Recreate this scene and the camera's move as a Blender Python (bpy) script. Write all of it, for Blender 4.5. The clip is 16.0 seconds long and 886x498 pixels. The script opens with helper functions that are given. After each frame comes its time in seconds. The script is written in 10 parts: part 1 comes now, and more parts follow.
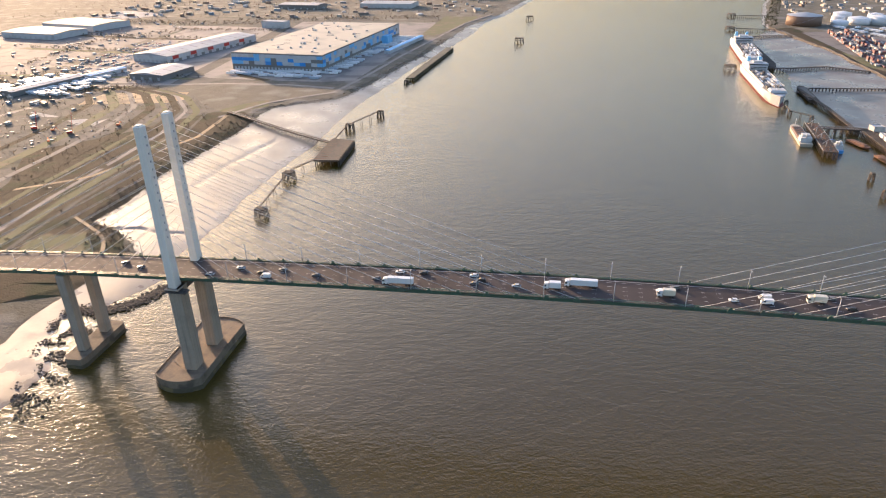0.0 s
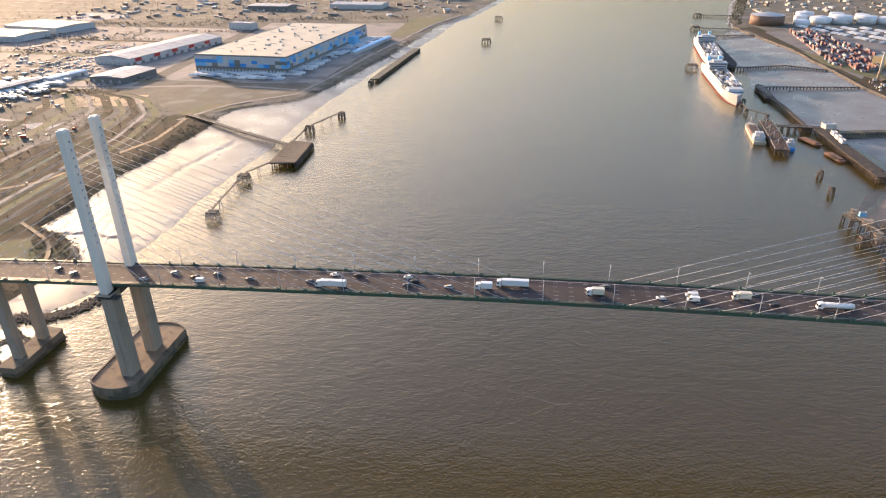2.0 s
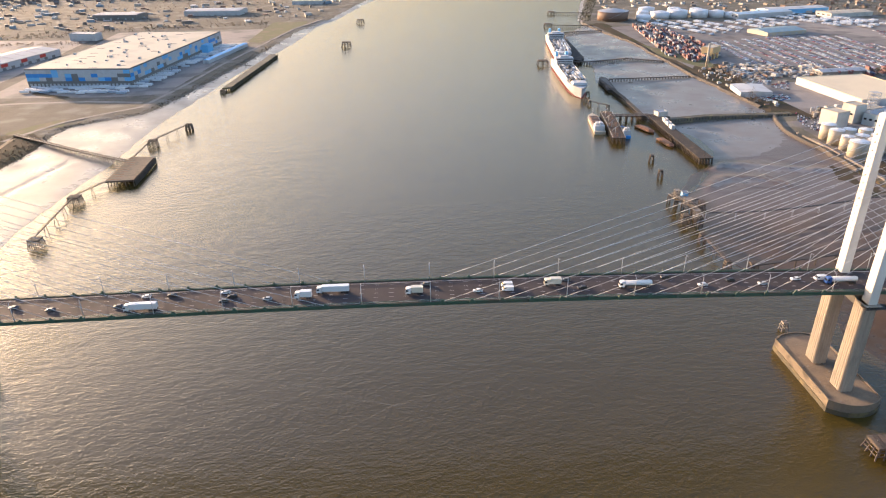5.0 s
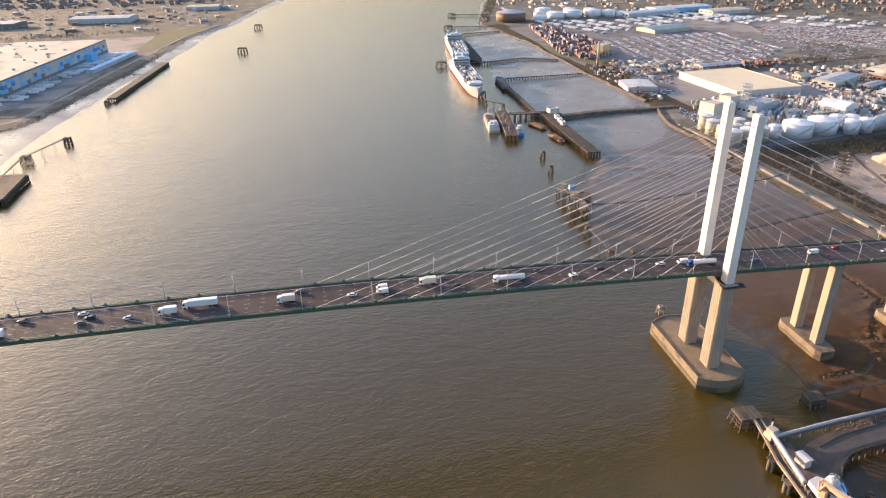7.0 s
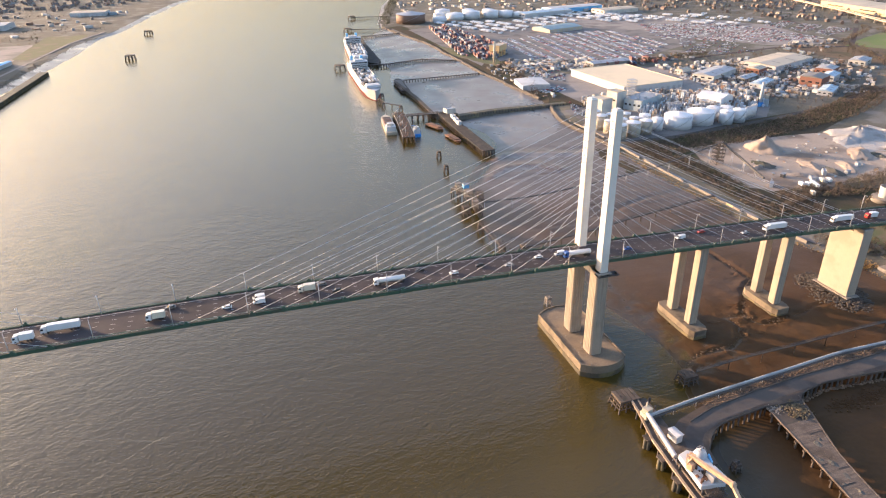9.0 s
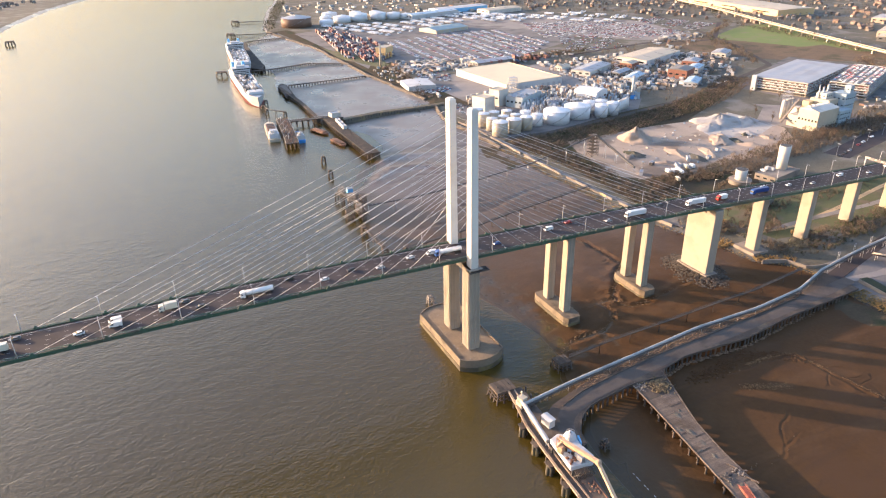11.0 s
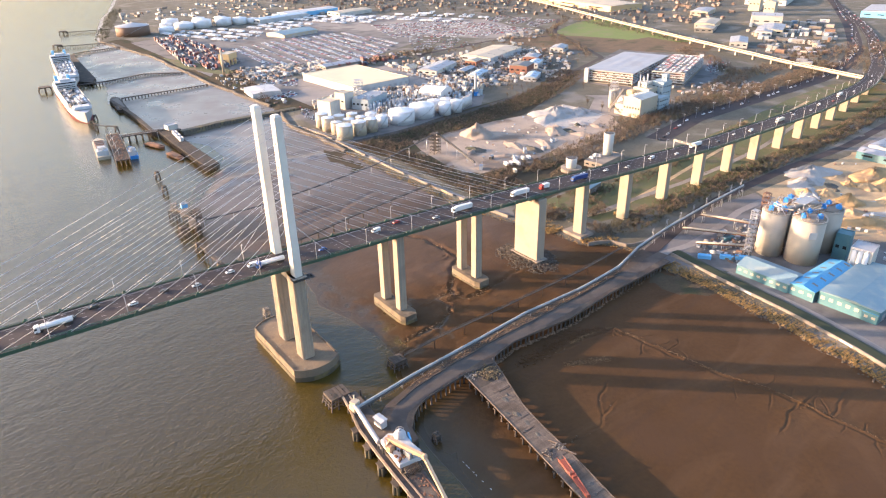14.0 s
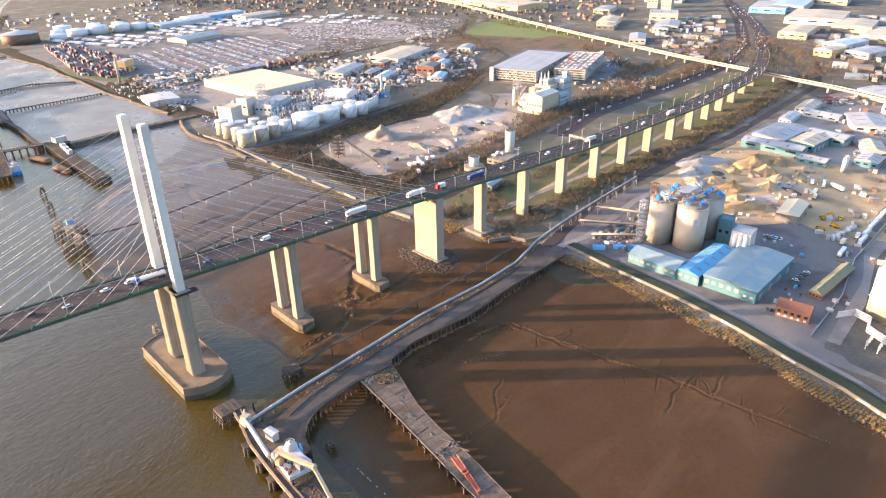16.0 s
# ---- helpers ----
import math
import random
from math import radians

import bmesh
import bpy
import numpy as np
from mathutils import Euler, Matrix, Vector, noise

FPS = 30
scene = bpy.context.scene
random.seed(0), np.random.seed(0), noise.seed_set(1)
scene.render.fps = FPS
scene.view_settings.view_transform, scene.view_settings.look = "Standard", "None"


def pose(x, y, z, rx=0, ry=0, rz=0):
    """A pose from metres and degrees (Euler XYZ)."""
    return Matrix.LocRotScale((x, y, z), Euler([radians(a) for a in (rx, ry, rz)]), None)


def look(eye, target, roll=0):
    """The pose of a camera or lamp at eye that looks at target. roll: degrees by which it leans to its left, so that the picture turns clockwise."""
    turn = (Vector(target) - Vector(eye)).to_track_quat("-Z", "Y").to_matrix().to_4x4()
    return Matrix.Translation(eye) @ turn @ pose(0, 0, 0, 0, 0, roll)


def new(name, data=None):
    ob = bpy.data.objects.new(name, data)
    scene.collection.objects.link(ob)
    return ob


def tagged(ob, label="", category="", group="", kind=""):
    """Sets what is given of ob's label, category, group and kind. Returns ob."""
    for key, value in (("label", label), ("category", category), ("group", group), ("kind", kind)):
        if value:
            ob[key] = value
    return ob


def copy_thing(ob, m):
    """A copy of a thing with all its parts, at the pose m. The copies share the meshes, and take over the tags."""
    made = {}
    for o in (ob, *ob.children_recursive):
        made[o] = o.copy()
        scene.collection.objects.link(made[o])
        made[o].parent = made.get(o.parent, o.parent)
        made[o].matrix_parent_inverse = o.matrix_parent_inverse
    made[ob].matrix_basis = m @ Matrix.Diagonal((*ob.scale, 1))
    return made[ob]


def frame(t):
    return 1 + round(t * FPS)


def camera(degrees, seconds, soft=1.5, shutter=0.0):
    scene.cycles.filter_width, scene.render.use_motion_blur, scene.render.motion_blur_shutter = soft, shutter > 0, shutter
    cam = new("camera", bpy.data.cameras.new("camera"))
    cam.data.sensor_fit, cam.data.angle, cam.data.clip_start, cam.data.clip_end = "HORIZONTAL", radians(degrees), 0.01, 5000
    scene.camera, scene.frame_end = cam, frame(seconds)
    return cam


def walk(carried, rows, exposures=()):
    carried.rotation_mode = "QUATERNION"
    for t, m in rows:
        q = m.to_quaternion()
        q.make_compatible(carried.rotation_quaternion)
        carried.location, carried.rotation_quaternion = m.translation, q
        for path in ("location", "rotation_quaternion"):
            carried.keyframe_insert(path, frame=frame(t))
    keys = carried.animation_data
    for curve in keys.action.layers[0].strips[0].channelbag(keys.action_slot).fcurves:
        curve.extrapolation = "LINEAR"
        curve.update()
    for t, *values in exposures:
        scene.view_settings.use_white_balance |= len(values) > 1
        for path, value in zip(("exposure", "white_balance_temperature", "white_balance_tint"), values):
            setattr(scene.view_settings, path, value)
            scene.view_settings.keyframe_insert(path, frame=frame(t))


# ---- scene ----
EXPO = 0.85
cam = camera(67.7, 16.0, soft=1.15)
ROWS = [
    (0.0, -40.42, -272.92, 220.29, 10.06, -26.48, -1.04),
    (0.5, -34.42, -271.69, 220.17, 9.65, -26.47, -1.02),
    (1.0, -28.57, -270.66, 220.20, 9.25, -26.48, -1.03),
    (1.5, -22.90, -270.03, 220.37, 8.84, -26.48, -1.03),
    (2.0, -17.16, -269.34, 220.61, 8.31, -26.48, -1.01),
    (2.5, -11.31, -268.36, 220.77, 7.55, -26.49, -1.02),
    (3.0, -5.43, -267.48, 220.86, 5.72, -26.50, -1.03),
    (3.5, 0.52, -266.76, 220.85, 3.76, -26.50, -1.07),
    (4.0, 6.53, -266.29, 220.65, 1.89, -26.48, -1.15),
    (6.5, 37.44, -265.48, 218.10, -7.29, -26.35, -1.22),
    (7.0, 42.89, -265.80, 217.55, -9.16, -26.32, -1.21),
    (7.5, 47.97, -266.33, 217.23, -11.07, -26.31, -1.14),
    (8.0, 52.90, -267.11, 217.10, -12.99, -26.30, -1.10),
    (8.5, 57.79, -268.35, 217.05, -14.87, -26.29, -1.08),
    (9.0, 62.56, -269.92, 217.07, -16.76, -26.29, -1.07),
    (11.5, 86.15, -279.68, 217.68, -27.58, -26.34, -1.15),
    (12.0, 90.68, -281.98, 217.77, -29.76, -26.37, -1.16),
    (12.5, 95.06, -284.65, 217.83, -31.58, -26.39, -1.16),
    (13.0, 99.48, -287.51, 217.83, -33.19, -26.40, -1.16),
    (13.5, 103.88, -290.31, 217.84, -34.91, -26.40, -1.16),
    (14.0, 108.15, -293.12, 217.81, -36.57, -26.41, -1.16),
    (14.5, 112.35, -296.08, 217.80, -38.30, -26.43, -1.15),
    (15.0, 116.59, -299.13, 217.70, -39.98, -26.43, -1.15),
    (15.5, 120.89, -302.24, 217.53, -41.65, -26.44, -1.17),
    (16.0, 125.28, -305.36, 217.28, -43.31, -26.45, -1.18),
]


def eye_pose(x, y, z, yaw, pitch, roll):
    yw, pt = radians(yaw), radians(pitch)
    way = Vector((-math.sin(yw) * math.cos(pt), math.cos(yw) * math.cos(pt), math.sin(pt)))
    return look((x, y, z), Vector((x, y, z)) + way * 100, roll)


walk(cam, [(t, eye_pose(*r)) for t, *r in ROWS], exposures=[(t, EXPO + e, 5320, 22) for t, e in ((0, 0.72), (4, 0.78), (7, 0.82), (9, 0.95), (12.5, 1.21), (16, 1.33))])

# ---- light ----
SUN_EL, SUN_AZ = 9.2, 46.0  # height, and turn from +y towards -x
world = bpy.data.worlds.new("world")
scene.world = world
world.use_nodes = True
wn = world.node_tree
sky = wn.nodes.new("ShaderNodeTexSky")
sky.sky_type, sky.sun_disc = "NISHITA", False
sky.sun_elevation, sky.sun_rotation = radians(SUN_EL), radians(360 - SUN_AZ)
sky.air_density, sky.dust_density, sky.ozone_density = 1.4, 4.6, 1.5
wn.nodes["Background"].inputs["Strength"].default_value = 0.15
wn.links.new(sky.outputs[0], wn.nodes["Background"].inputs["Color"])
sun_data = bpy.data.lights.new("sun", "SUN")
sun_data.energy, sun_data.angle, sun_data.color = 3.9, radians(0.6), (1.0, 0.64, 0.30)
sun = new("sun", sun_data)
sun_way = Vector((-math.sin(radians(SUN_AZ)) * math.cos(radians(SUN_EL)), math.cos(radians(SUN_AZ)) * math.cos(radians(SUN_EL)), math.sin(radians(SUN_EL))))
sun.matrix_world = look(sun_way * 900, (0, 0, 0))

# ---- materials ----


def surf(name, a, b, size=8.0, rough=0.8, metal=0.0, bump=0.0, fine=None, c=None, spec=0.5, rough2=None, island=0.0, per=0.0, bumpsize=None):
    """Two-scale mottled surface between colours a and b; c: a stain colour in patches; size in metres."""
    m = bpy.data.materials.new(name)
    m.use_nodes = True
    nt = m.node_tree
    n, l = nt.nodes, nt.links
    p = n["Principled BSDF"]
    geo = n.new("ShaderNodeNewGeometry")
    big = n.new("ShaderNodeTexNoise")
    big.inputs["Scale"].default_value, big.inputs["Detail"].default_value, big.inputs["Roughness"].default_value = 1.0 / size, 5, 0.62
    l.new(geo.outputs["Position"], big.inputs["Vector"])
    small = n.new("ShaderNodeTexNoise")
    small.inputs["Scale"].default_value, small.inputs["Detail"].default_value = 1.0 / (fine or size * 0.09), 4
    l.new(geo.outputs["Position"], small.inputs["Vector"])
    mix = n.new("ShaderNodeMix")
    mix.data_type = "RGBA"
    mix.inputs[6].default_value, mix.inputs[7].default_value = (*a, 1), (*b, 1)
    ramp = n.new("ShaderNodeMapRange")
    ramp.inputs[1].default_value, ramp.inputs[2].default_value = 0.32, 0.68
    add = n.new("ShaderNodeMath")
    add.operation = "MULTIPLY_ADD"
    add.inputs[1].default_value = 0.45
    l.new(small.outputs[0], add.inputs[0])
    half = n.new("ShaderNodeMath")
    half.operation = "MULTIPLY"
    half.inputs[1].default_value = 0.58
    l.new(big.outputs[0], half.inputs[0])
    l.new(half.outputs[0], add.inputs[2])
    l.new(add.outputs[0], ramp.inputs[0])
    l.new(ramp.outputs[0], mix.inputs[0])
    colour = mix.outputs[2]
    if c:
        st = n.new("ShaderNodeTexNoise")
        st.inputs["Scale"].default_value, st.inputs["Detail"].default_value = 0.45 / size, 6
        l.new(geo.outputs["Position"], st.inputs["Vector"])
        sr = n.new("ShaderNodeMapRange")
        sr.inputs[1].default_value, sr.inputs[2].default_value = 0.52, 0.64
        l.new(st.outputs[0], sr.inputs[0])
        m2 = n.new("ShaderNodeMix")
        m2.data_type = "RGBA"
        m2.inputs[7].default_value = (*c, 1)
        l.new(sr.outputs[0], m2.inputs[0])
        l.new(colour, m2.inputs[6])
        colour = m2.outputs[2]
    if island or per:
        hsv = n.new("ShaderNodeHueSaturation")
        src = geo.outputs["Random Per Island"] if island else n.new("ShaderNodeObjectInfo").outputs["Random"]
        vr = n.new("ShaderNodeMapRange")
        vr.inputs[3].default_value, vr.inputs[4].default_value = 1 - (island or per), 1 + (island or per)
        l.new(src, vr.inputs[0])
        l.new(vr.outputs[0], hsv.inputs["Value"])
        l.new(colour, hsv.inputs["Color"])
        colour = hsv.outputs[0]
    l.new(colour, p.inputs["Base Color"])
    p.inputs["Roughness"].default_value, p.inputs["Metallic"].default_value = rough, metal
    p.inputs["Specular IOR Level"].default_value = spec
    if rough2 is not None:
        rr = n.new("ShaderNodeMapRange")
        rr.inputs[1].default_value, rr.inputs[2].default_value, rr.inputs[3].default_value, rr.inputs[4].default_value = 0.35, 0.65, rough, rough2
        l.new(big.outputs[0], rr.inputs[0])
        l.new(rr.outputs[0], p.inputs["Roughness"])
    if bump:
        bp = n.new("ShaderNodeBump")
        bp.inputs["Strength"].default_value, bp.inputs["Distance"].default_value = 1.0, bump
        if bumpsize:
            bn = n.new("ShaderNodeTexNoise")
            bn.inputs["Scale"].default_value, bn.inputs["Detail"].default_value = 1.0 / bumpsize, 5
            l.new(geo.outputs["Position"], bn.inputs["Vector"])
            l.new(bn.outputs[0], bp.inputs["Height"])
        else:
            l.new(small.outputs[0], bp.inputs["Height"])
        l.new(bp.outputs[0], p.inputs["Normal"])
    return m


def choice(name, colours, rough=0.45, metal=0.0, island=True):
    """One of several colours for each loose piece."""
    m = bpy.data.materials.new(name)
    m.use_nodes = True
    n, l = m.node_tree.nodes, m.node_tree.links
    src = n.new("ShaderNodeNewGeometry").outputs["Random Per Island"] if island else n.new("ShaderNodeObjectInfo").outputs["Random"]
    ramp = n.new("ShaderNodeValToRGB")
    ramp.color_ramp.interpolation = "CONSTANT"
    while len(ramp.color_ramp.elements) < len(colours):
        ramp.color_ramp.elements.new(0.5)
    for i, cc in enumerate(colours):
        ramp.color_ramp.elements[i].position, ramp.color_ramp.elements[i].color = i / len(colours), (*cc, 1)
    l.new(src, ramp.inputs[0])
    l.new(ramp.outputs[0], n["Principled BSDF"].inputs["Base Color"])
    n["Principled BSDF"].inputs["Roughness"].default_value, n["Principled BSDF"].inputs["Metallic"].default_value = rough, metal
    return m


def water_surface():
    m = bpy.data.materials.new("river_water")
    m.use_nodes = True
    n, l = m.node_tree.nodes, m.node_tree.links
    p = n["Principled BSDF"]
    geo = n.new("ShaderNodeNewGeometry")
    silt = n.new("ShaderNodeTexNoise")
    silt.inputs["Scale"].default_value, silt.inputs["Detail"].default_value = 0.006, 4
    l.new(geo.outputs["Position"], silt.inputs["Vector"])
    mix = n.new("ShaderNodeMix")
    mix.data_type = "RGBA"
    mix.inputs[6].default_value, mix.inputs[7].default_value = (0.054, 0.038, 0.0055, 1), (0.070, 0.049, 0.008, 1)
    l.new(silt.outputs[0], mix.inputs[0])
    l.new(mix.outputs[2], p.inputs["Base Color"])
    p.inputs["Roughness"].default_value, p.inputs["IOR"].default_value = 0.14, 1.52
    turn = n.new("ShaderNodeMapping")
    turn.inputs["Rotation"].default_value = (0, 0, radians(-16))
    turn.inputs["Scale"].default_value = (0.68, 1.0, 1.0)
    l.new(geo.outputs["Position"], turn.inputs["Vector"])
    last = None
    for scale, depth, det in ((0.045, 0.3, 2), (0.13, 0.26, 2), (0.32, 0.20, 2), (0.75, 0.19, 2), (1.7, 0.10, 3)):
        w = n.new("ShaderNodeTexNoise")
        w.inputs["Scale"].default_value, w.inputs["Detail"].default_value = scale, det
        l.new(turn.outputs[0], w.inputs["Vector"])
        bp = n.new("ShaderNodeBump")
        bp.inputs["Strength"].default_value, bp.inputs["Distance"].default_value = 1.0, depth
        l.new(w.outputs[0], bp.inputs["Height"])
        if last:
            l.new(last.outputs[0], bp.inputs["Normal"])
        last = bp
    l.new(last.outputs[0], p.inputs["Normal"])
    return m


def mud_surface():
    """Brown mud passing into greyer mud upriver, streaked by the ebb, with a wet film at the water's edge."""
    m = surf("wet_mud", (0.080, 0.0435, 0.0165), (0.060, 0.0325, 0.0135), 30, 0.58, bump=0.2, c=(0.070, 0.039, 0.018), rough2=0.66, fine=2.2, spec=0.3)
    n, l = m.node_tree.nodes, m.node_tree.links
    p = n["Principled BSDF"]
    colour = p.inputs["Base Color"].links[0].from_socket
    gloss = p.inputs["Roughness"].links[0].from_socket
    geo = n.new("ShaderNodeNewGeometry")
    sep = n.new("ShaderNodeSeparateXYZ")
    l.new(geo.outputs["Position"], sep.inputs[0])

    def blend(fac, a, b):
        x = n.new("ShaderNodeMix")
        x.data_type = "RGBA"
        l.new(fac, x.inputs[0])
        l.new(a, x.inputs[6])
        x.inputs[7].default_value = (*b, 1)
        return x.outputs[2]

    def ramp(src, lo, hi, out0=0.0, out1=1.0):
        r = n.new("ShaderNodeMapRange")
        r.inputs[1].default_value, r.inputs[2].default_value, r.inputs[3].default_value, r.inputs[4].default_value = lo, hi, out0, out1
        l.new(src, r.inputs[0])
        return r.outputs[0]

    patchy = n.new("ShaderNodeTexNoise")
    patchy.inputs["Scale"].default_value, patchy.inputs["Detail"].default_value = 0.02, 4
    l.new(geo.outputs["Position"], patchy.inputs["Vector"])
    add = n.new("ShaderNodeMath")
    add.operation, add.inputs[1].default_value = "MULTIPLY_ADD", 200.0
    l.new(patchy.outputs[0], add.inputs[0])
    l.new(sep.outputs["Y"], add.inputs[2])
    far = ramp(add.outputs[0], 90.0, 350.0)
    colour = blend(far, colour, (0.118, 0.084, 0.061))
    for turn, scale, stretch, tone in ((24, 0.06, 0.22, (0.052, 0.033, 0.020)), (70, 0.035, 0.3, (0.108, 0.064, 0.032))):
        mp = n.new("ShaderNodeMapping")
        mp.inputs["Rotation"].default_value, mp.inputs["Scale"].default_value = (0, 0, radians(turn)), (stretch, 1, 1)
        l.new(geo.outputs["Position"], mp.inputs["Vector"])
        st = n.new("ShaderNodeTexNoise")
        st.inputs["Scale"].default_value, st.inputs["Detail"].default_value, st.inputs["Distortion"].default_value = scale, 5, 1.6
        l.new(mp.outputs[0], st.inputs["Vector"])
        colour = blend(ramp(st.outputs[0], 0.52, 0.74, 0.0, 0.5), colour, tone)
    wet = ramp(sep.outputs["Z"], 0.42, 0.04)
    colour = blend(wet, colour, (0.058, 0.038, 0.014))
    l.new(colour, p.inputs["Base Color"])
    mx = n.new("ShaderNodeMix")
    l.new(wet, mx.inputs[0])
    l.new(gloss, mx.inputs[2])
    mx.inputs[3].default_value = 0.22
    sheen = n.new("ShaderNodeMix")
    l.new(far, sheen.inputs[0])
    l.new(mx.outputs[0], sheen.inputs[2])
    sheen.inputs[3].default_value = 0.30
    l.new(sheen.outputs[0], p.inputs["Roughness"])
    top = n.new("ShaderNodeMath")
    top.operation = "MAXIMUM"
    l.new(ramp(far, 0.0, 1.0, 0.10, 0.34), top.inputs[0])
    l.new(ramp(wet, 0.0, 1.0, 0.0, 0.4), top.inputs[1])
    l.new(top.outputs[0], p.inputs["Specular IOR Level"])
    return m


def streaked_concrete():
    """Pale concrete with rain streaks running down it."""
    m = surf("streaked_concrete", (0.35, 0.295, 0.225), (0.31, 0.265, 0.205), 5, 0.85, bump=0.02, fine=0.7, c=(0.285, 0.24, 0.185))
    n, l = m.node_tree.nodes, m.node_tree.links
    p = n["Principled BSDF"]
    old = p.inputs["Base Color"].links[0].from_socket
    mp = n.new("ShaderNodeMapping")
    mp.inputs["Scale"].default_value = (1, 1, 0.035)
    l.new(n.new("ShaderNodeNewGeometry").outputs["Position"], mp.inputs["Vector"])
    st = n.new("ShaderNodeTexNoise")
    st.inputs["Scale"].default_value, st.inputs["Detail"].default_value = 0.75, 5
    l.new(mp.outputs[0], st.inputs["Vector"])
    r = n.new("ShaderNodeMapRange")
    r.inputs[1].default_value, r.inputs[2].default_value, r.inputs[4].default_value = 0.5, 0.74, 0.55
    l.new(st.outputs[0], r.inputs[0])
    mix = n.new("ShaderNodeMix")
    mix.data_type = "RGBA"
    mix.inputs[7].default_value = (0.155, 0.140, 0.118, 1)
    l.new(r.outputs[0], mix.inputs[0])
    l.new(old, mix.inputs[6])
    l.new(mix.outputs[2], p.inputs["Base Color"])
    return m


